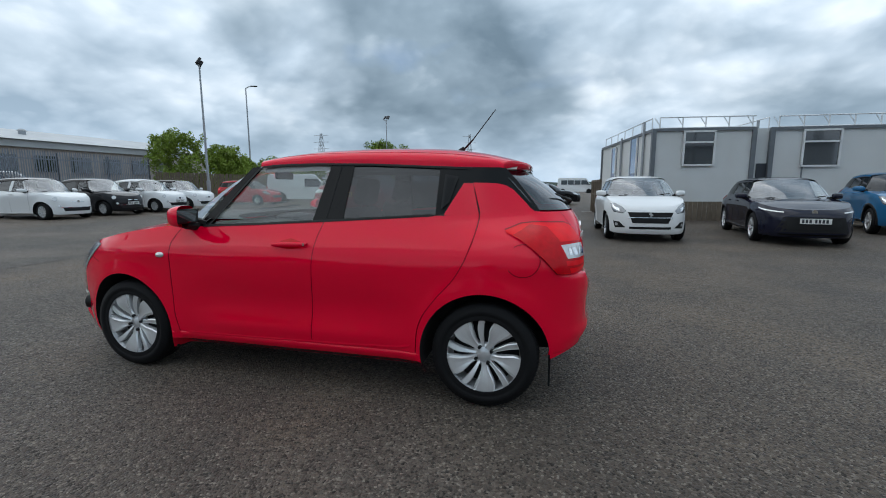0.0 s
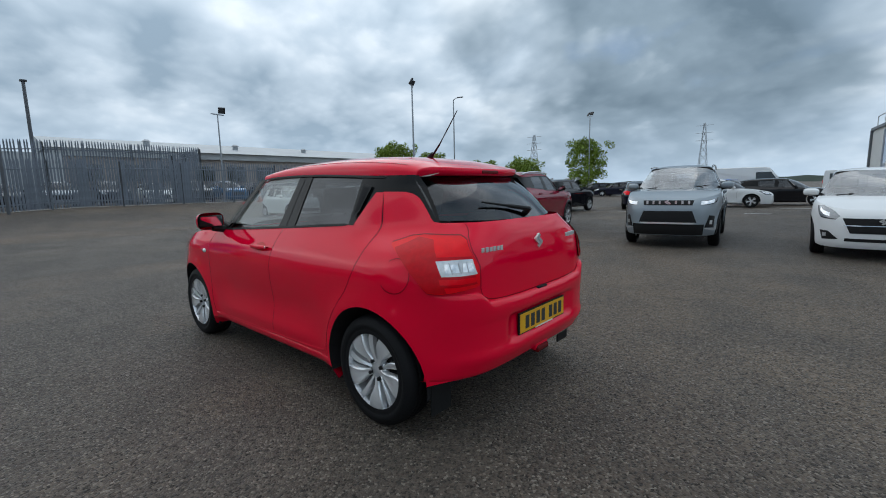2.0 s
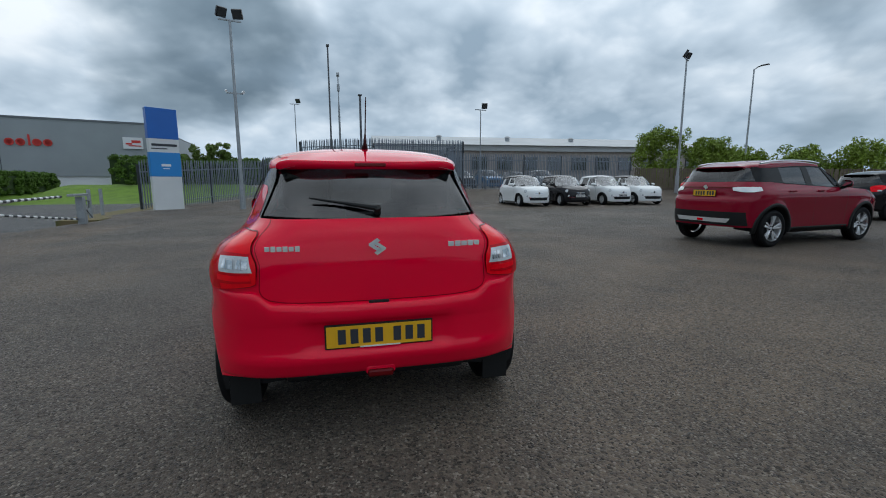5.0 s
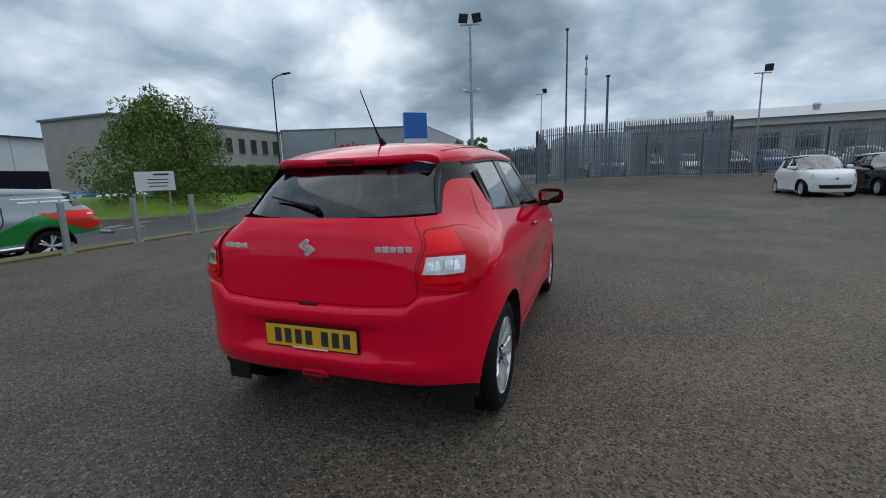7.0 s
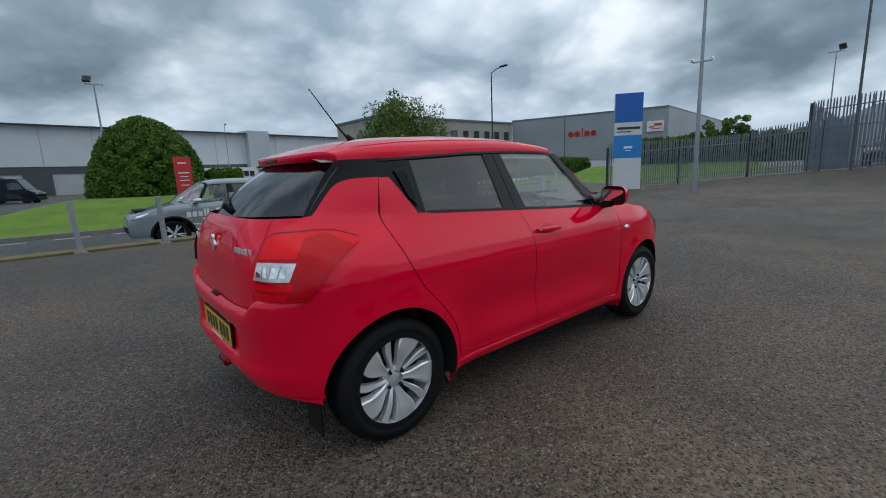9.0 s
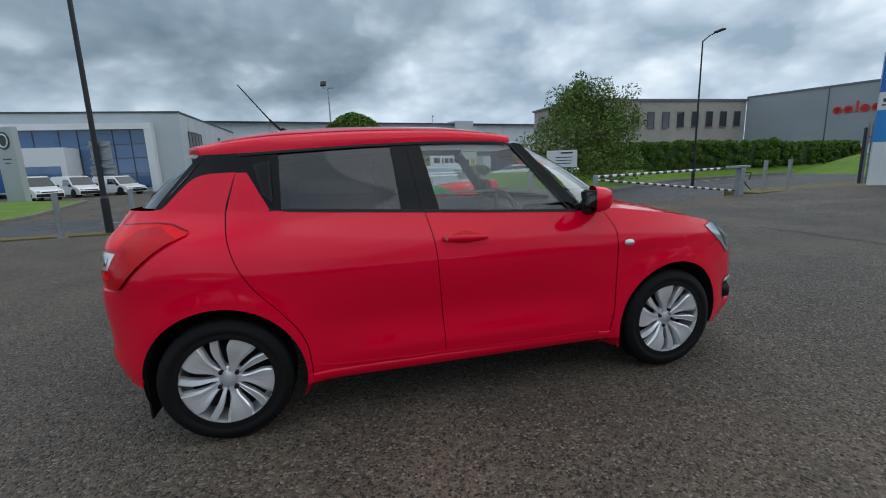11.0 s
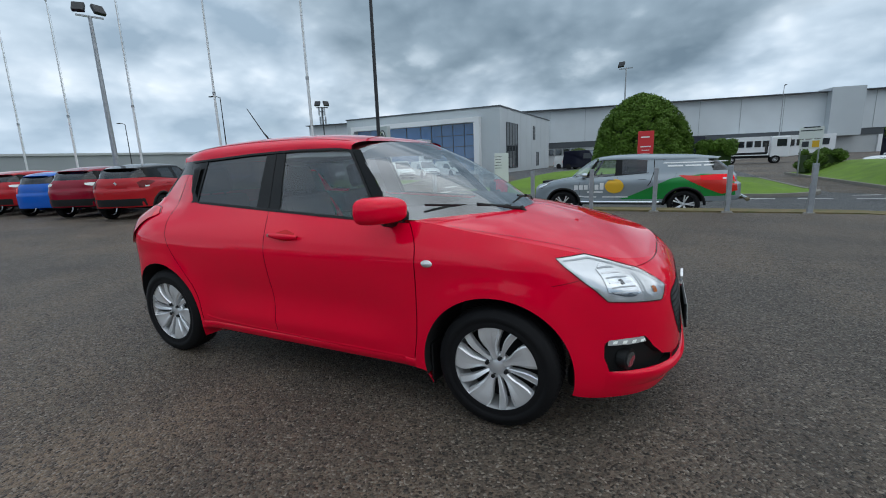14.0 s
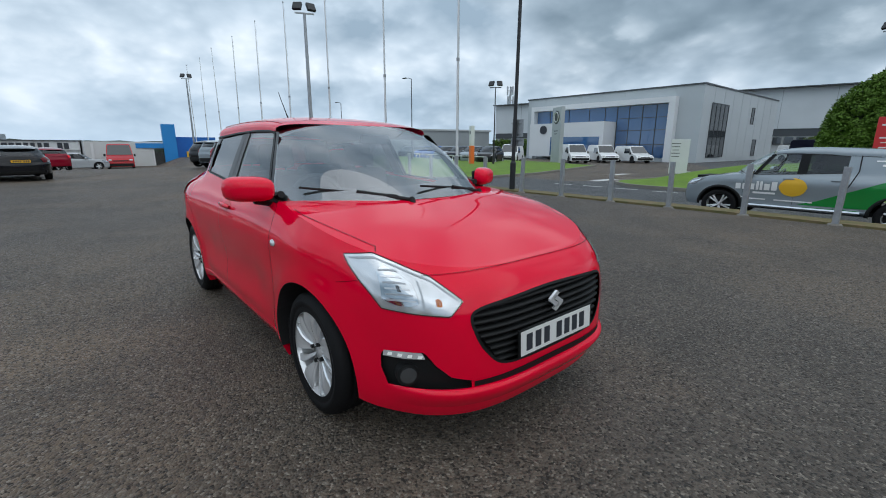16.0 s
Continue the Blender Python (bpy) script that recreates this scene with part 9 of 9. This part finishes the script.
# dark red crossover seen from behind
c = car(CROSS, pose(3.85, -9.2, 0, 0, 0, -83) @ Matrix.Diagonal((1.08, 1.08, 1.08, 1)), "c_maroon", "dark red crossover SUV with black cladding", "crossover_suv", 0.7, inter=True, ring=True, lower="trim", wheel=1)
headlamps(c)
tails(c, "tail_white", ([(20, 0.93), (36, 0.90), (52, 0.90), (66, 0.93)], [(20, 1.01), (36, 1.01), (52, 1.01), (66, 1.00)]))
end_patch(c, "light_bar", 0.50, 0.985, 0.50, 1.012, "tail_dark", False, 0.014)
end_patch(c, "lower_bumper", 0.76, 0.33, 0.74, 0.55, "trim", False, 0.012)
end_patch(c, "skid_panel", 0.50, 0.37, 0.55, 0.44, "alloy", False, 0.02)
end_patch(c, "rear_fog_lamp", 0.06, 0.38, 0.06, 0.42, "tail_red", False, 0.026)
c.plate(False, 0, c.mz(0.87), True, off=0.02, w=0.46)
badge(c.rear_shell, c.on_end(0, c.mz(1.0), False)[0] - 0.02, 0, c.mz(1.0), 1.2, False)
for s in (1, -1):
    tb = [(x, s * 0.60 * c.S.w / 0.8675, c.S.roof(x) - 0.02) for x in np.linspace(c.mx(-1.35), c.mx(0.25), 14)]
    vs = []
    for x, y, z in tb:
        vs += [(x, y + 0.018 * math.cos(k * 1.0472), z + 0.018 * math.sin(k * 1.0472)) for k in range(7)]
    mesh_part("roof_rail", vs, grid_faces(len(tb), 7), "alloy", c.e)

# blue SUV at the cabin
c = car(SUV, pose(-10.7, -11.4, 0, 0, 0, 75), "c_blue2", "mid blue SUV parked beside the site cabin", "compact_suv", 0.5, ring=True)
headlamps(c)
tails(c)

# small retro city cars in a row
cities = []
for i, (y, pm, lab) in enumerate(((-8.77, "c_white", "white retro city car with dark roof"), (-10.97, "c_black", "black retro city car with chrome trim"), (-13.25, "c_white", "white retro city car with chrome trim"), (-15.1, "c_white", "white retro city car at the end of the row"))):
    c = car(CITY, pose(16.5 + 0.05 * i, y, ground_z(16.5, y) - 0.01, 0, -0.6, 180 - 2 * (i % 2)), pm, lab, "city_car", 0.5, "row of retro city cars", wheel=2, roof="c_black" if i != 2 else None, rim="alloy", pillar=pm, cpil=pm, inter=True, glass_f="glass_clear")
    for s in (1, -1):
        for nm, th, z, r in (("headlamp", 52, 0.73, 0.085), ("driving_lamp", 57, 0.50, 0.05)):
            p = Vector(c.S.front(th, c.mz(z)))
            q = Vector(c.S.front(th + 1, c.mz(z)))
            nrm = Vector((-(q - p).y, (q - p).x, 0)).normalized()
            if nrm.x < 0:
                nrm = -nrm
            nrm.z = 0.25
            bm = bmesh.new()
            tube(bm, Vector((p.x, s * p.y, p.z)) - Vector((nrm.x, s * nrm.y, nrm.z)) * 0.03, Vector((p.x, s * p.y, p.z)) + Vector((nrm.x, s * nrm.y, nrm.z)) * 0.012, r, r * 0.8, 18)
            part(nm, bm, "tail_white", c.e)
    end_patch(c, "lower_intake", 0.42, 0.31, 0.46, 0.43, "well", True)
    end_patch(c, "chrome_strip", 0.5, 0.43, 0.5, 0.445, "chrome", True, 0.012)
    end_patch(c, "moustache_trim", 0.2, 0.625, 0.2, 0.645, "chrome", True, 0.012)
    bm = bmesh.new()
    p = c.on_end(0, c.mz(0.64), True, 0.015)
    tube(bm, p, (p[0] + 0.01, 0, p[2]), 0.045, seg=16)
    part("badge", bm, "chrome", c.e)
    if i in (1, 2):
        c.plate(True, 0, c.mz(0.50), False, off=0.02, w=0.46)
    tails(c)

# row of SUVs along the road side
for i, (pm, lab) in enumerate((("c_red2", "plain red SUV with black bumper, parked in a row"), ("c_maroon", "dark red crossover SUV parked in a row"), ("c_blue", "bright blue small car parked in a row"), ("c_red2", "red SUV with clear tail lamps parked in a row"), ("c_maroon", "dark red SUV further along the row"), ("c_grey", "grey SUV parked in the row"), ("c_black", "black SUV at the far end of the row"))):
    c = car(SUV if i != 2 else HATCH, pose(-12.76 - 2.45 * i, 6.15 - 0.04 * i, 0, 0, 0, 117 - (i % 3)), pm, lab, "compact_suv" if i != 2 else "hatchback_car", 0.55 if i < 3 else 0.4, "row of parked cars", ring=(i != 2), wheel=1, inter=False, roof="c_black" if i == 0 else None)
    if i in (1, 3):
        tails(c, "tail_white", ([(20, 0.93), (36, 0.90), (52, 0.90), (66, 0.93)], [(20, 1.01), (36, 1.01), (52, 1.01), (66, 1.00)]))
    else:
        tails(c, "tail_dark" if i == 0 else "tail_red")
    headlamps(c)
    end_patch(c, "lower_bumper", 0.74, 0.33, 0.72, 0.52, "trim" if i != 2 else "c_blue", False, 0.012)
    if i == 0:
        badge(c.rear_shell, c.on_end(0, c.mz(0.95), False)[0] - 0.02, 0, c.mz(0.95), 1.2, False)
        end_patch(c, "plate_plinth", 0.30, 0.80, 0.30, 0.88, "c_red2", False, 0.02)

# dark estate at the far left of the yard
c = car(ESTATE, pose(-20.8, -3.3, 0, 0, 0, 189) @ Matrix.Diagonal((1, 1, 0.88, 1)), "c_black", "black estate car with a yellow rear plate", "estate_car", 0.5)
tails(c, "tail_dark")
c.plate(False, 0, c.mz(0.86), True, off=0.02)
end_patch(c, "lower_bumper", 0.7, 0.33, 0.7, 0.45, "trim", False, 0.012)
headlamps(c)
for x, y, rz, sp, pm, lab, kn in ((-38, -2.9, 200, SUV, "c_maroon", "dark red SUV parked by the white building", "compact_suv"), (-45, -1.3, 100, SALOON, "c_silver", "silver saloon parked by the white building", "saloon_car"),
                                  (7.0, -18.2, -95, SUV, "c_black", "black SUV parked beyond the crossover", "compact_suv"),
                                  (16.3, -45.5, 30, SALOON, "c_black", "black saloon parked far across the yard", "saloon_car"), (13.5, -44, 20, SALOON, "c_navy", "dark saloon parked far across the yard", "saloon_car"),
                                  (1.2, -24.6, 186, ESTATE, "c_white", "white family hatchback parked across the bays", "hatchback_car"), (-1.2, -27.4, 182, SALOON, "c_black", "black saloon parked across the bays", "saloon_car"),
                                  (4.6, -22.5, -70, SALOON, "c_navy", "dark saloon beyond the grey SUV", "saloon_car"), (16.6, -20.2, 180, HATCH, "c_red2", "small red car by the timber fence", "hatchback_car"),
                                  (17.0, 38.4, 195, SALOON, "c_white", "white saloon parked behind the site sign", "saloon_car"), (20.3, 37.2, 190, HATCH, "c_blue2", "blue hatchback parked by the tree", "hatchback_car"), (18.6, 31.2, 200, HATCH, "c_white", "white hatchback parked behind the sign", "hatchback_car"),
                                  (24, 36.5, 190, SALOON, "c_blue2", "dark blue saloon parked by the tree", "saloon_car"), (39.5, 29, 180, SALOON, "c_red2", "red saloon parked by the hedge", "saloon_car"),
                                  (2.0, -32, 150, HATCH, "c_blue", "blue hatchback behind the grey SUV", "hatchback_car")):
    c = car(sp, pose(x, y, ground_z(x, y) if y < 8 else ROAD_Z + 0.01, 0, 0, rz), pm, lab, kn, 0.4)
    headlamps(c)
    tails(c)
    end_patch(c, "grille", 0.4, 0.45, 0.42, 0.6, "well", True)

# pickup with canopy and company graphics
pk = car(PICKUP, pose(1.0, 10.8, ROAD_Z + 0.006, 0, 0, 180) @ Matrix.Diagonal((1, 1, 0.92, 1)), "c_grey", "grey double-cab pickup with canopy and green graphics", "pickup_truck", 0.8, inter=True, wheel=1, cpil="c_grey", glass_f="glass_clear", ring=True, mirror="chrome")
headlamps(pk)
PE = pk.e
end_patch(pk, "grille", 0.4, 0.5, 0.45, 0.72, "chrome", True)
end_patch(pk, "lower_intake", 0.5, 0.3, 0.5, 0.45, "well", True)
tails(pk, "tail_red", ([(14, 0.86), (30, 0.86), (44, 0.87), (60, 0.87)], [(14, 1.0), (30, 1.02), (44, 1.02), (60, 1.0)]))
bm = bmesh.new()
tube(bm, (-2.86, -0.75, 0.52), (-2.86, 0.75, 0.52), 0.055, seg=10)
box(bm, -2.8, 0, 0.5, 0.2, 0.3, 0.1, bevel=0.02)
part("tow_bar", bm, "chrome", PE)
for s in (1, -1):
    def fl(name, bottom, top, mk, off, nu=18, nv=6):
        return pk.flank(name, bottom, top, mk, s, nu=nu, nv=nv, off=off, raw=True)

    bm = bmesh.new()
    tube(bm, (-0.95, s * 0.93, 0.44), (1.0, s * 0.93, 0.44), 0.045, seg=8)
    part("side_step", bm, "chrome", PE)
    fl("green_graphic", [(-2.62, 0.62), (-1.9, 0.60), (-0.9, 0.52), (0.05, 0.52)], [(-2.55, 1.16), (-1.9, 1.20), (-1.2, 1.10), (-0.25, 0.62)], "green_wrap", 0.007, 34, 14)
    fl("red_graphic", [(-2.66, 0.74), (-2.3, 0.66), (-2.0, 0.80), (-1.6, 1.02)], [(-2.62, 1.02), (-2.3, 1.12), (-1.9, 1.14), (-1.35, 1.18)], "red_wrap", 0.011, 22, 8)
    fl("white_band", [(-2.5, 1.50), (-1.0, 1.50)], [(-2.45, 1.53), (-1.0, 1.53)], "txt_white", 0.008, 12, 3)
    for k, (x0, x1) in enumerate(((-2.3, -1.9), (-1.85, -1.5), (-1.45, -1.1))):
        fl("lettering_bar", [(x0, 1.41), (x1, 1.41)], [(x0, 1.45), (x1, 1.45)], "txt_white", 0.008, 6, 3)
    dsc = [(0.15 + 0.24 * math.cos(t), 0.88 + 0.24 * math.sin(t)) for t in np.linspace(math.pi * 0.02, math.pi * 0.98, 14)]
    fl("sun_graphic", [(0.39, 0.89), (0.355, 0.79), (0.27, 0.715), (0.15, 0.69), (0.03, 0.715), (-0.055, 0.79), (-0.09, 0.89)], [(0.39, 0.91), (0.355, 1.01), (0.27, 1.085), (0.15, 1.11), (0.03, 1.085), (-0.055, 1.01), (-0.09, 0.91)], "yellow", 0.013, 14, 8)
    for x0, x1, z0, z1, mk in ((0.42, 0.52, 0.80, 1.0, 0), (0.55, 0.65, 0.80, 0.95, 0), (0.68, 0.73, 0.80, 1.0, 0), (0.75, 0.80, 0.80, 1.0, 0), (0.83, 0.93, 0.80, 0.94, 0), (0.96, 1.06, 0.80, 0.94, 0), (1.09, 1.19, 0.80, 0.94, 0), (0.44, 0.85, 0.71, 0.755, 0), (-0.2, 0.45, 0.57, 0.60, 0), (0.6, 1.2, 0.57, 0.60, 0)):
        fl("lettering_bar", [(x0, z0), (x1, z0)], [(x0, z1), (x1, z1)], "txt_white", 0.009, 3, 3)
    ln = [(x, s * (pk.S.side(x, z)), z) for x, z in along([(-0.78, 1.68), (-0.80, 1.3), (-0.72, 1.0), (-0.66, 0.9)], 20)]
    pk.ribbon("canopy_gap", ln, 0.02, "well", lift=0.006)


# cars in the compound behind the steel fence
for i in range(8):
    pm = ("c_black", "c_grey", "c_navy", "c_white", "c_black", "c_blue2", "c_navy", "c_silver")[i]
    c = car(SUV if i % 3 else HATCH, pose(31.5, 0.2 - 2.45 * i, 0.62, 0, 0, 180 - 3 * (i % 2)), pm, "dark parked car behind the steel fence" if pm not in ("c_white", "c_silver") else "pale parked car behind the steel fence", "compact_suv" if i % 3 else "hatchback_car", 0.4, "cars in the fenced compound")
    headlamps(c)
    end_patch(c, "grille", 0.4, 0.44, 0.46, 0.66, "trim", True)

# traffic cone at the foot of the fence
cn = thing("traffic_cone", pose(23.6, -10.7, ground_z(23.6, -10.7) - 0.01, 0, 0, 20), "faded orange traffic cone by the steel fence", "traffic cone")
bm = bmesh.new()
tube(bm, (0, 0, 0.03), (0, 0, 0.72), 0.13, 0.03, 14)
part("cone", bm, "cone", cn)
bm = bmesh.new()
tube(bm, (0, 0, 0.35), (0, 0, 0.48), 0.088, 0.070, 14)
part("band", bm, "grey_sign", cn)
bm = bmesh.new()
box(bm, 0, 0, 0.02, 0.4, 0.4, 0.05, bevel=0.01)
part("foot", bm, "cone", cn)

# ---- vans and lorries ----
def van(m, L, W, H, material, label, hood=0.9, rake=0.75, group="", name="van", windows=False, wheel_r=0.33):
    """A panel van lofted from its side outline, narrower towards the roof."""
    e = thing(name, m, label, "van" if name == "van" else name.replace("_", " "), group)
    x0, x1 = -L / 2, L / 2
    prof = [(x0, 0.35), (x0, 1.0), (x0 + 0.04, H * 0.6), (x0 + 0.12, H * 0.95), (x0 + 0.3, H), (x1 - hood - rake - 0.25, H), (x1 - hood - rake, H - 0.06), (x1 - hood, H * 0.54), (x1 - 0.25, H * 0.44), (x1 - 0.04, H * 0.36), (x1, 0.55), (x1 - 0.05, 0.25), (x0 + 0.05, 0.28)]
    bm = bmesh.new()
    rows = []
    for s in (-1, -0.92, 0.92, 1):
        row = []
        for x, z in prof:
            t = smoothstep(H * 0.45, H, z)
            y = s * W / 2 * (1 - 0.13 * t)
            dz = 0.05 * (abs(s) == 1) * (z > H * 0.9)
            row.append(bm.verts.new((x - 0.03 * (abs(s) == 1) * (1 if x > 0 else -1), y, z - dz)))
        rows.append(row)
    k = len(prof)
    for a, b in zip(rows, rows[1:]):
        for i in range(k):
            bm.faces.new((a[i], a[(i + 1) % k], b[(i + 1) % k], b[i]))
    bm.faces.new(rows[0][::-1])
    bm.faces.new(rows[-1])
    bmesh.ops.recalc_face_normals(bm, faces=bm.faces)
    part("body", bm, material, e)

    def face(pts, mk, nm):
        bm_ = bmesh.new()
        bm_.faces.new([bm_.verts.new(p) for p in pts])
        part(nm, bm_, mk, e)

    xa, xb = x1 - hood - rake, x1 - hood
    dx, dz = (xb - xa), (H * 0.54 - H + 0.06)
    n_ = Vector((-dz, 0, dx)).normalized() * 0.012
    p0, p1 = Vector((xa + 0.06 * dx, 0, H - 0.06 + 0.06 * dz)) + n_, Vector((xa + 0.94 * dx, 0, H - 0.06 + 0.94 * dz)) + n_
    face([(p0.x, -W * 0.40, p0.z), (p1.x, -W * 0.46, p1.z), (p1.x, W * 0.46, p1.z), (p0.x, W * 0.40, p0.z)], "windark", "windscreen")
    for s in (1, -1):
        def sy(z):
            return s * (W / 2 * (1 - 0.13 * smoothstep(H * 0.45, H, z)) + 0.012)

        spans = [(xa - 0.75, xb - 0.22)]
        if windows:
            spans += [(xa - 0.75 - 1.05 * (i + 1), xa - 0.85 - 1.05 * i) for i in range(int((xa - 0.75 - x0) / 1.05))]
        for i, (u, v) in enumerate(spans):
            z0, z1 = H * 0.56, H * 0.84
            tv = v - (0.42 if i == 0 else 0)
            face([(u, sy(z0), z0), (v, sy(z0), z0), (tv, sy(z1), z1), (u, sy(z1), z1)], "windark", "side_window")
        bm_ = bmesh.new()
        box(bm_, xb - 0.2, s * (W / 2 + 0.1), H * 0.56, 0.12, 0.16, 0.22, bevel=0.03)
        part("door_mirror", bm_, "trim", e)
        bm_ = bmesh.new()
        box(bm_, x1 - 0.10, s * W * 0.38, H * 0.37, 0.16, 0.26, 0.14, bevel=0.04)
        part("headlamp", bm_, "tail_white", e)
        bm_ = bmesh.new()
        box(bm_, x0 + 0.0, s * W * 0.45, H * 0.42, 0.05, 0.13, 0.4, bevel=0.02)
        part("tail_lamp", bm_, "tail_red", e)
        for ax in (x1 - 0.95, x0 + 0.9):
            w = Car.wheel(wheel_r, wheel_r * 0.62, 2, "alloy", 0.4)
            w.parent = e
            w.matrix_basis = Matrix.Translation((ax, s * (W / 2 - 0.01), wheel_r)) @ Matrix.Rotation(radians(0 if s > 0 else 180), 4, "Z")
            bm_ = bmesh.new()
            tube(bm_, (ax, s * (W / 2 - 0.2), wheel_r + 0.02), (ax, s * (W / 2 + 0.004), wheel_r + 0.02), wheel_r + 0.07, seg=20)
            part("wheel_arch", bm_, "well", e)
    bm = bmesh.new()
    box(bm, x1 - 0.03, 0, 0.42, 0.12, W * 0.92, 0.24, bevel=0.04)
    part("front_bumper", bm, "trim", e)
    bm = bmesh.new()
    box(bm, x1 - 0.06, 0, H * 0.34, 0.1, W * 0.55, 0.1, bevel=0.02)
    part("grille", bm, "trim", e)
    return e


for x, y, rz, L, H, mk, lab, hood, wn_ in ((-24.0, 39.5, -40, 4.7, 1.92, "c_white", "white panel van on the showroom forecourt", 0.95, False), (-23.0, 43.4, -38, 4.6, 1.85, "c_white", "white van beside the showroom", 0.95, False), (-20.2, 44.8, -30, 4.5, 1.75, "c_white", "white small van near the glazing", 0.95, False),
                                             (-31.8, 38.4, -60, 4.8, 1.9, "c_white", "white panel van behind the totem", 0.95, False), (-29.5, 35.8, -60, 4.8, 1.9, "c_white", "white van further along the forecourt", 0.95, False),
                                             (19.5, -47, 75, 4.7, 1.9, "c_white", "white van facing across the yard", 0.9, False), (15.2, -24.4, 205, 4.9, 1.95, "c_white", "white panel van parked by the timber fence", 0.9, False), (1.4, -36.5, 190, 5.4, 2.3, "c_white", "white high-roof van parked across the yard", 0.8, False), (-5.5, -73, 180, 6.0, 2.5, "c_white", "white minibus with side windows far across the yard", 0.7, True),
                                             (-48, 2.0, -4, 4.9, 2.25, "c_red2", "red panel van in front of the low building", 0.7, False), (-7.2, 60, -20, 5.4, 2.5, "c_navy", "dark blue van by the showroom side", 0.8, False), (-10, 66, -20, 4.8, 1.9, "c_white", "white van by the showroom side", 0.9, False)):
    van(pose(x, y, ground_z(x, y) if y < 8 else ROAD_Z + 0.01, 0, 0, rz), L, 1.9 if H < 2.2 else 2.0, H, mk, lab, hood, group="vans", windows=wn_)
for i in range(8):
    x, y = -24.5 - 3.1 * i, 27.2 + 0.95 * i
    pm = ("c_black", "c_grey", "c_navy", "c_grey", "c_blue", "c_blue", "c_black", "c_navy")[i]
    c = car(SUV, pose(x, y, ROAD_Z + 0.10, 0, 0, -62), pm, ("dark" if pm != "c_blue" else "bright blue") + " off-road car parked facing the lawn", "off_road_car", 0.4, "dark cars on the forecourt", ring=True)
    headlamps(c)
    end_patch(c, "grille", 0.4, 0.44, 0.46, 0.66, "trim", True)
    if i < 6:
        h = thing("hoop_barrier", pose(x + 1.5, y - 3.0, ROAD_Z + 0.1, 0, 0, 28), "low galvanised tubular hoop barrier on the lawn edge", "barrier", "hoop barriers")
        bm = bmesh.new()
        for p, q in (((-0.8, 0, 0), (-0.8, 0, 0.62)), ((-0.8, 0, 0.62), (-0.7, 0, 0.72)), ((-0.7, 0, 0.72), (0.7, 0, 0.72)), ((0.7, 0, 0.72), (0.8, 0, 0.62)), ((0.8, 0, 0.62), (0.8, 0, 0))):
            tube(bm, p, q, 0.03, seg=8)
        part("hoop", bm, "whitepole", h)



def lorry(m, label, box_mat, cab="c_white", L=9.0, flat=False):
    e = thing("lorry", m, label, "lorry")
    bm = bmesh.new()
    box(bm, L / 2 - 0.9, 0, 1.9, 1.8, 2.4, 2.4, bevel=0.15)
    cb = part("cab", bm, cab, e)
    bm = bmesh.new()
    box(bm, L / 2 + 0.01, 0, 2.3, 0.04, 2.1, 1.0)
    part("windscreen", bm, "windark", cb)
    for s in (1, -1):
        bm = bmesh.new()
        box(bm, L / 2 - 0.8, s * 1.21, 2.35, 0.9, 0.03, 0.8)
        part("side_window", bm, "windark", cb)
    bm = bmesh.new()
    if flat:
        box(bm, -1.0, 0, 1.2, L - 2.2, 2.4, 0.25)
        box(bm, L / 2 - 2.1, 0, 1.8, 0.1, 2.3, 1.1)
    else:
        box(bm, -1.0, 0, 2.3, L - 2.2, 2.5, 2.7, bevel=0.03)
    part("load_body", bm, box_mat, e)
    bm = bmesh.new()
    box(bm, -0.3, 0, 0.8, L - 0.6, 0.9, 0.3)
    part("chassis", bm, "trim", e)
    for ax in (L / 2 - 1.3, -L / 2 + 1.2, -L / 2 + 2.4):
        for s in (1, -1):
            w = Car.wheel(0.48, 0.28, 2, "alloy", 0.4)
            w.parent = e
            w.matrix_basis = Matrix.Translation((ax, s * 1.2, 0.48)) @ Matrix.Rotation(radians(0 if s > 0 else 180), 4, "Z")
    return e


lorry(pose(5.0, 66, ROAD_Z, 0, 0, -8), "blue curtain-sided lorry with a white cab", "c_navy")
lorry(pose(11.5, 62, ROAD_Z, 0, 0, -5), "white flatbed lorry near the warehouse", "trim", L=8, flat=True)
e = thing("container", pose(30, 66, 0, 0, 0, 20), "dark blue steel container behind the parked cars", "container")
bm = bmesh.new()
box(bm, 0, 0, 1.6, 10, 2.6, 3.2, bevel=0.03)
part("body", bm, "c_navy", e)
bm = bmesh.new()
for i in range(24):
    box(bm, -4.7 + i * 0.41, -1.32, 1.6, 0.16, 0.05, 2.9)
part("corrugation", bm, "c_navy", e)

# small things on the ground
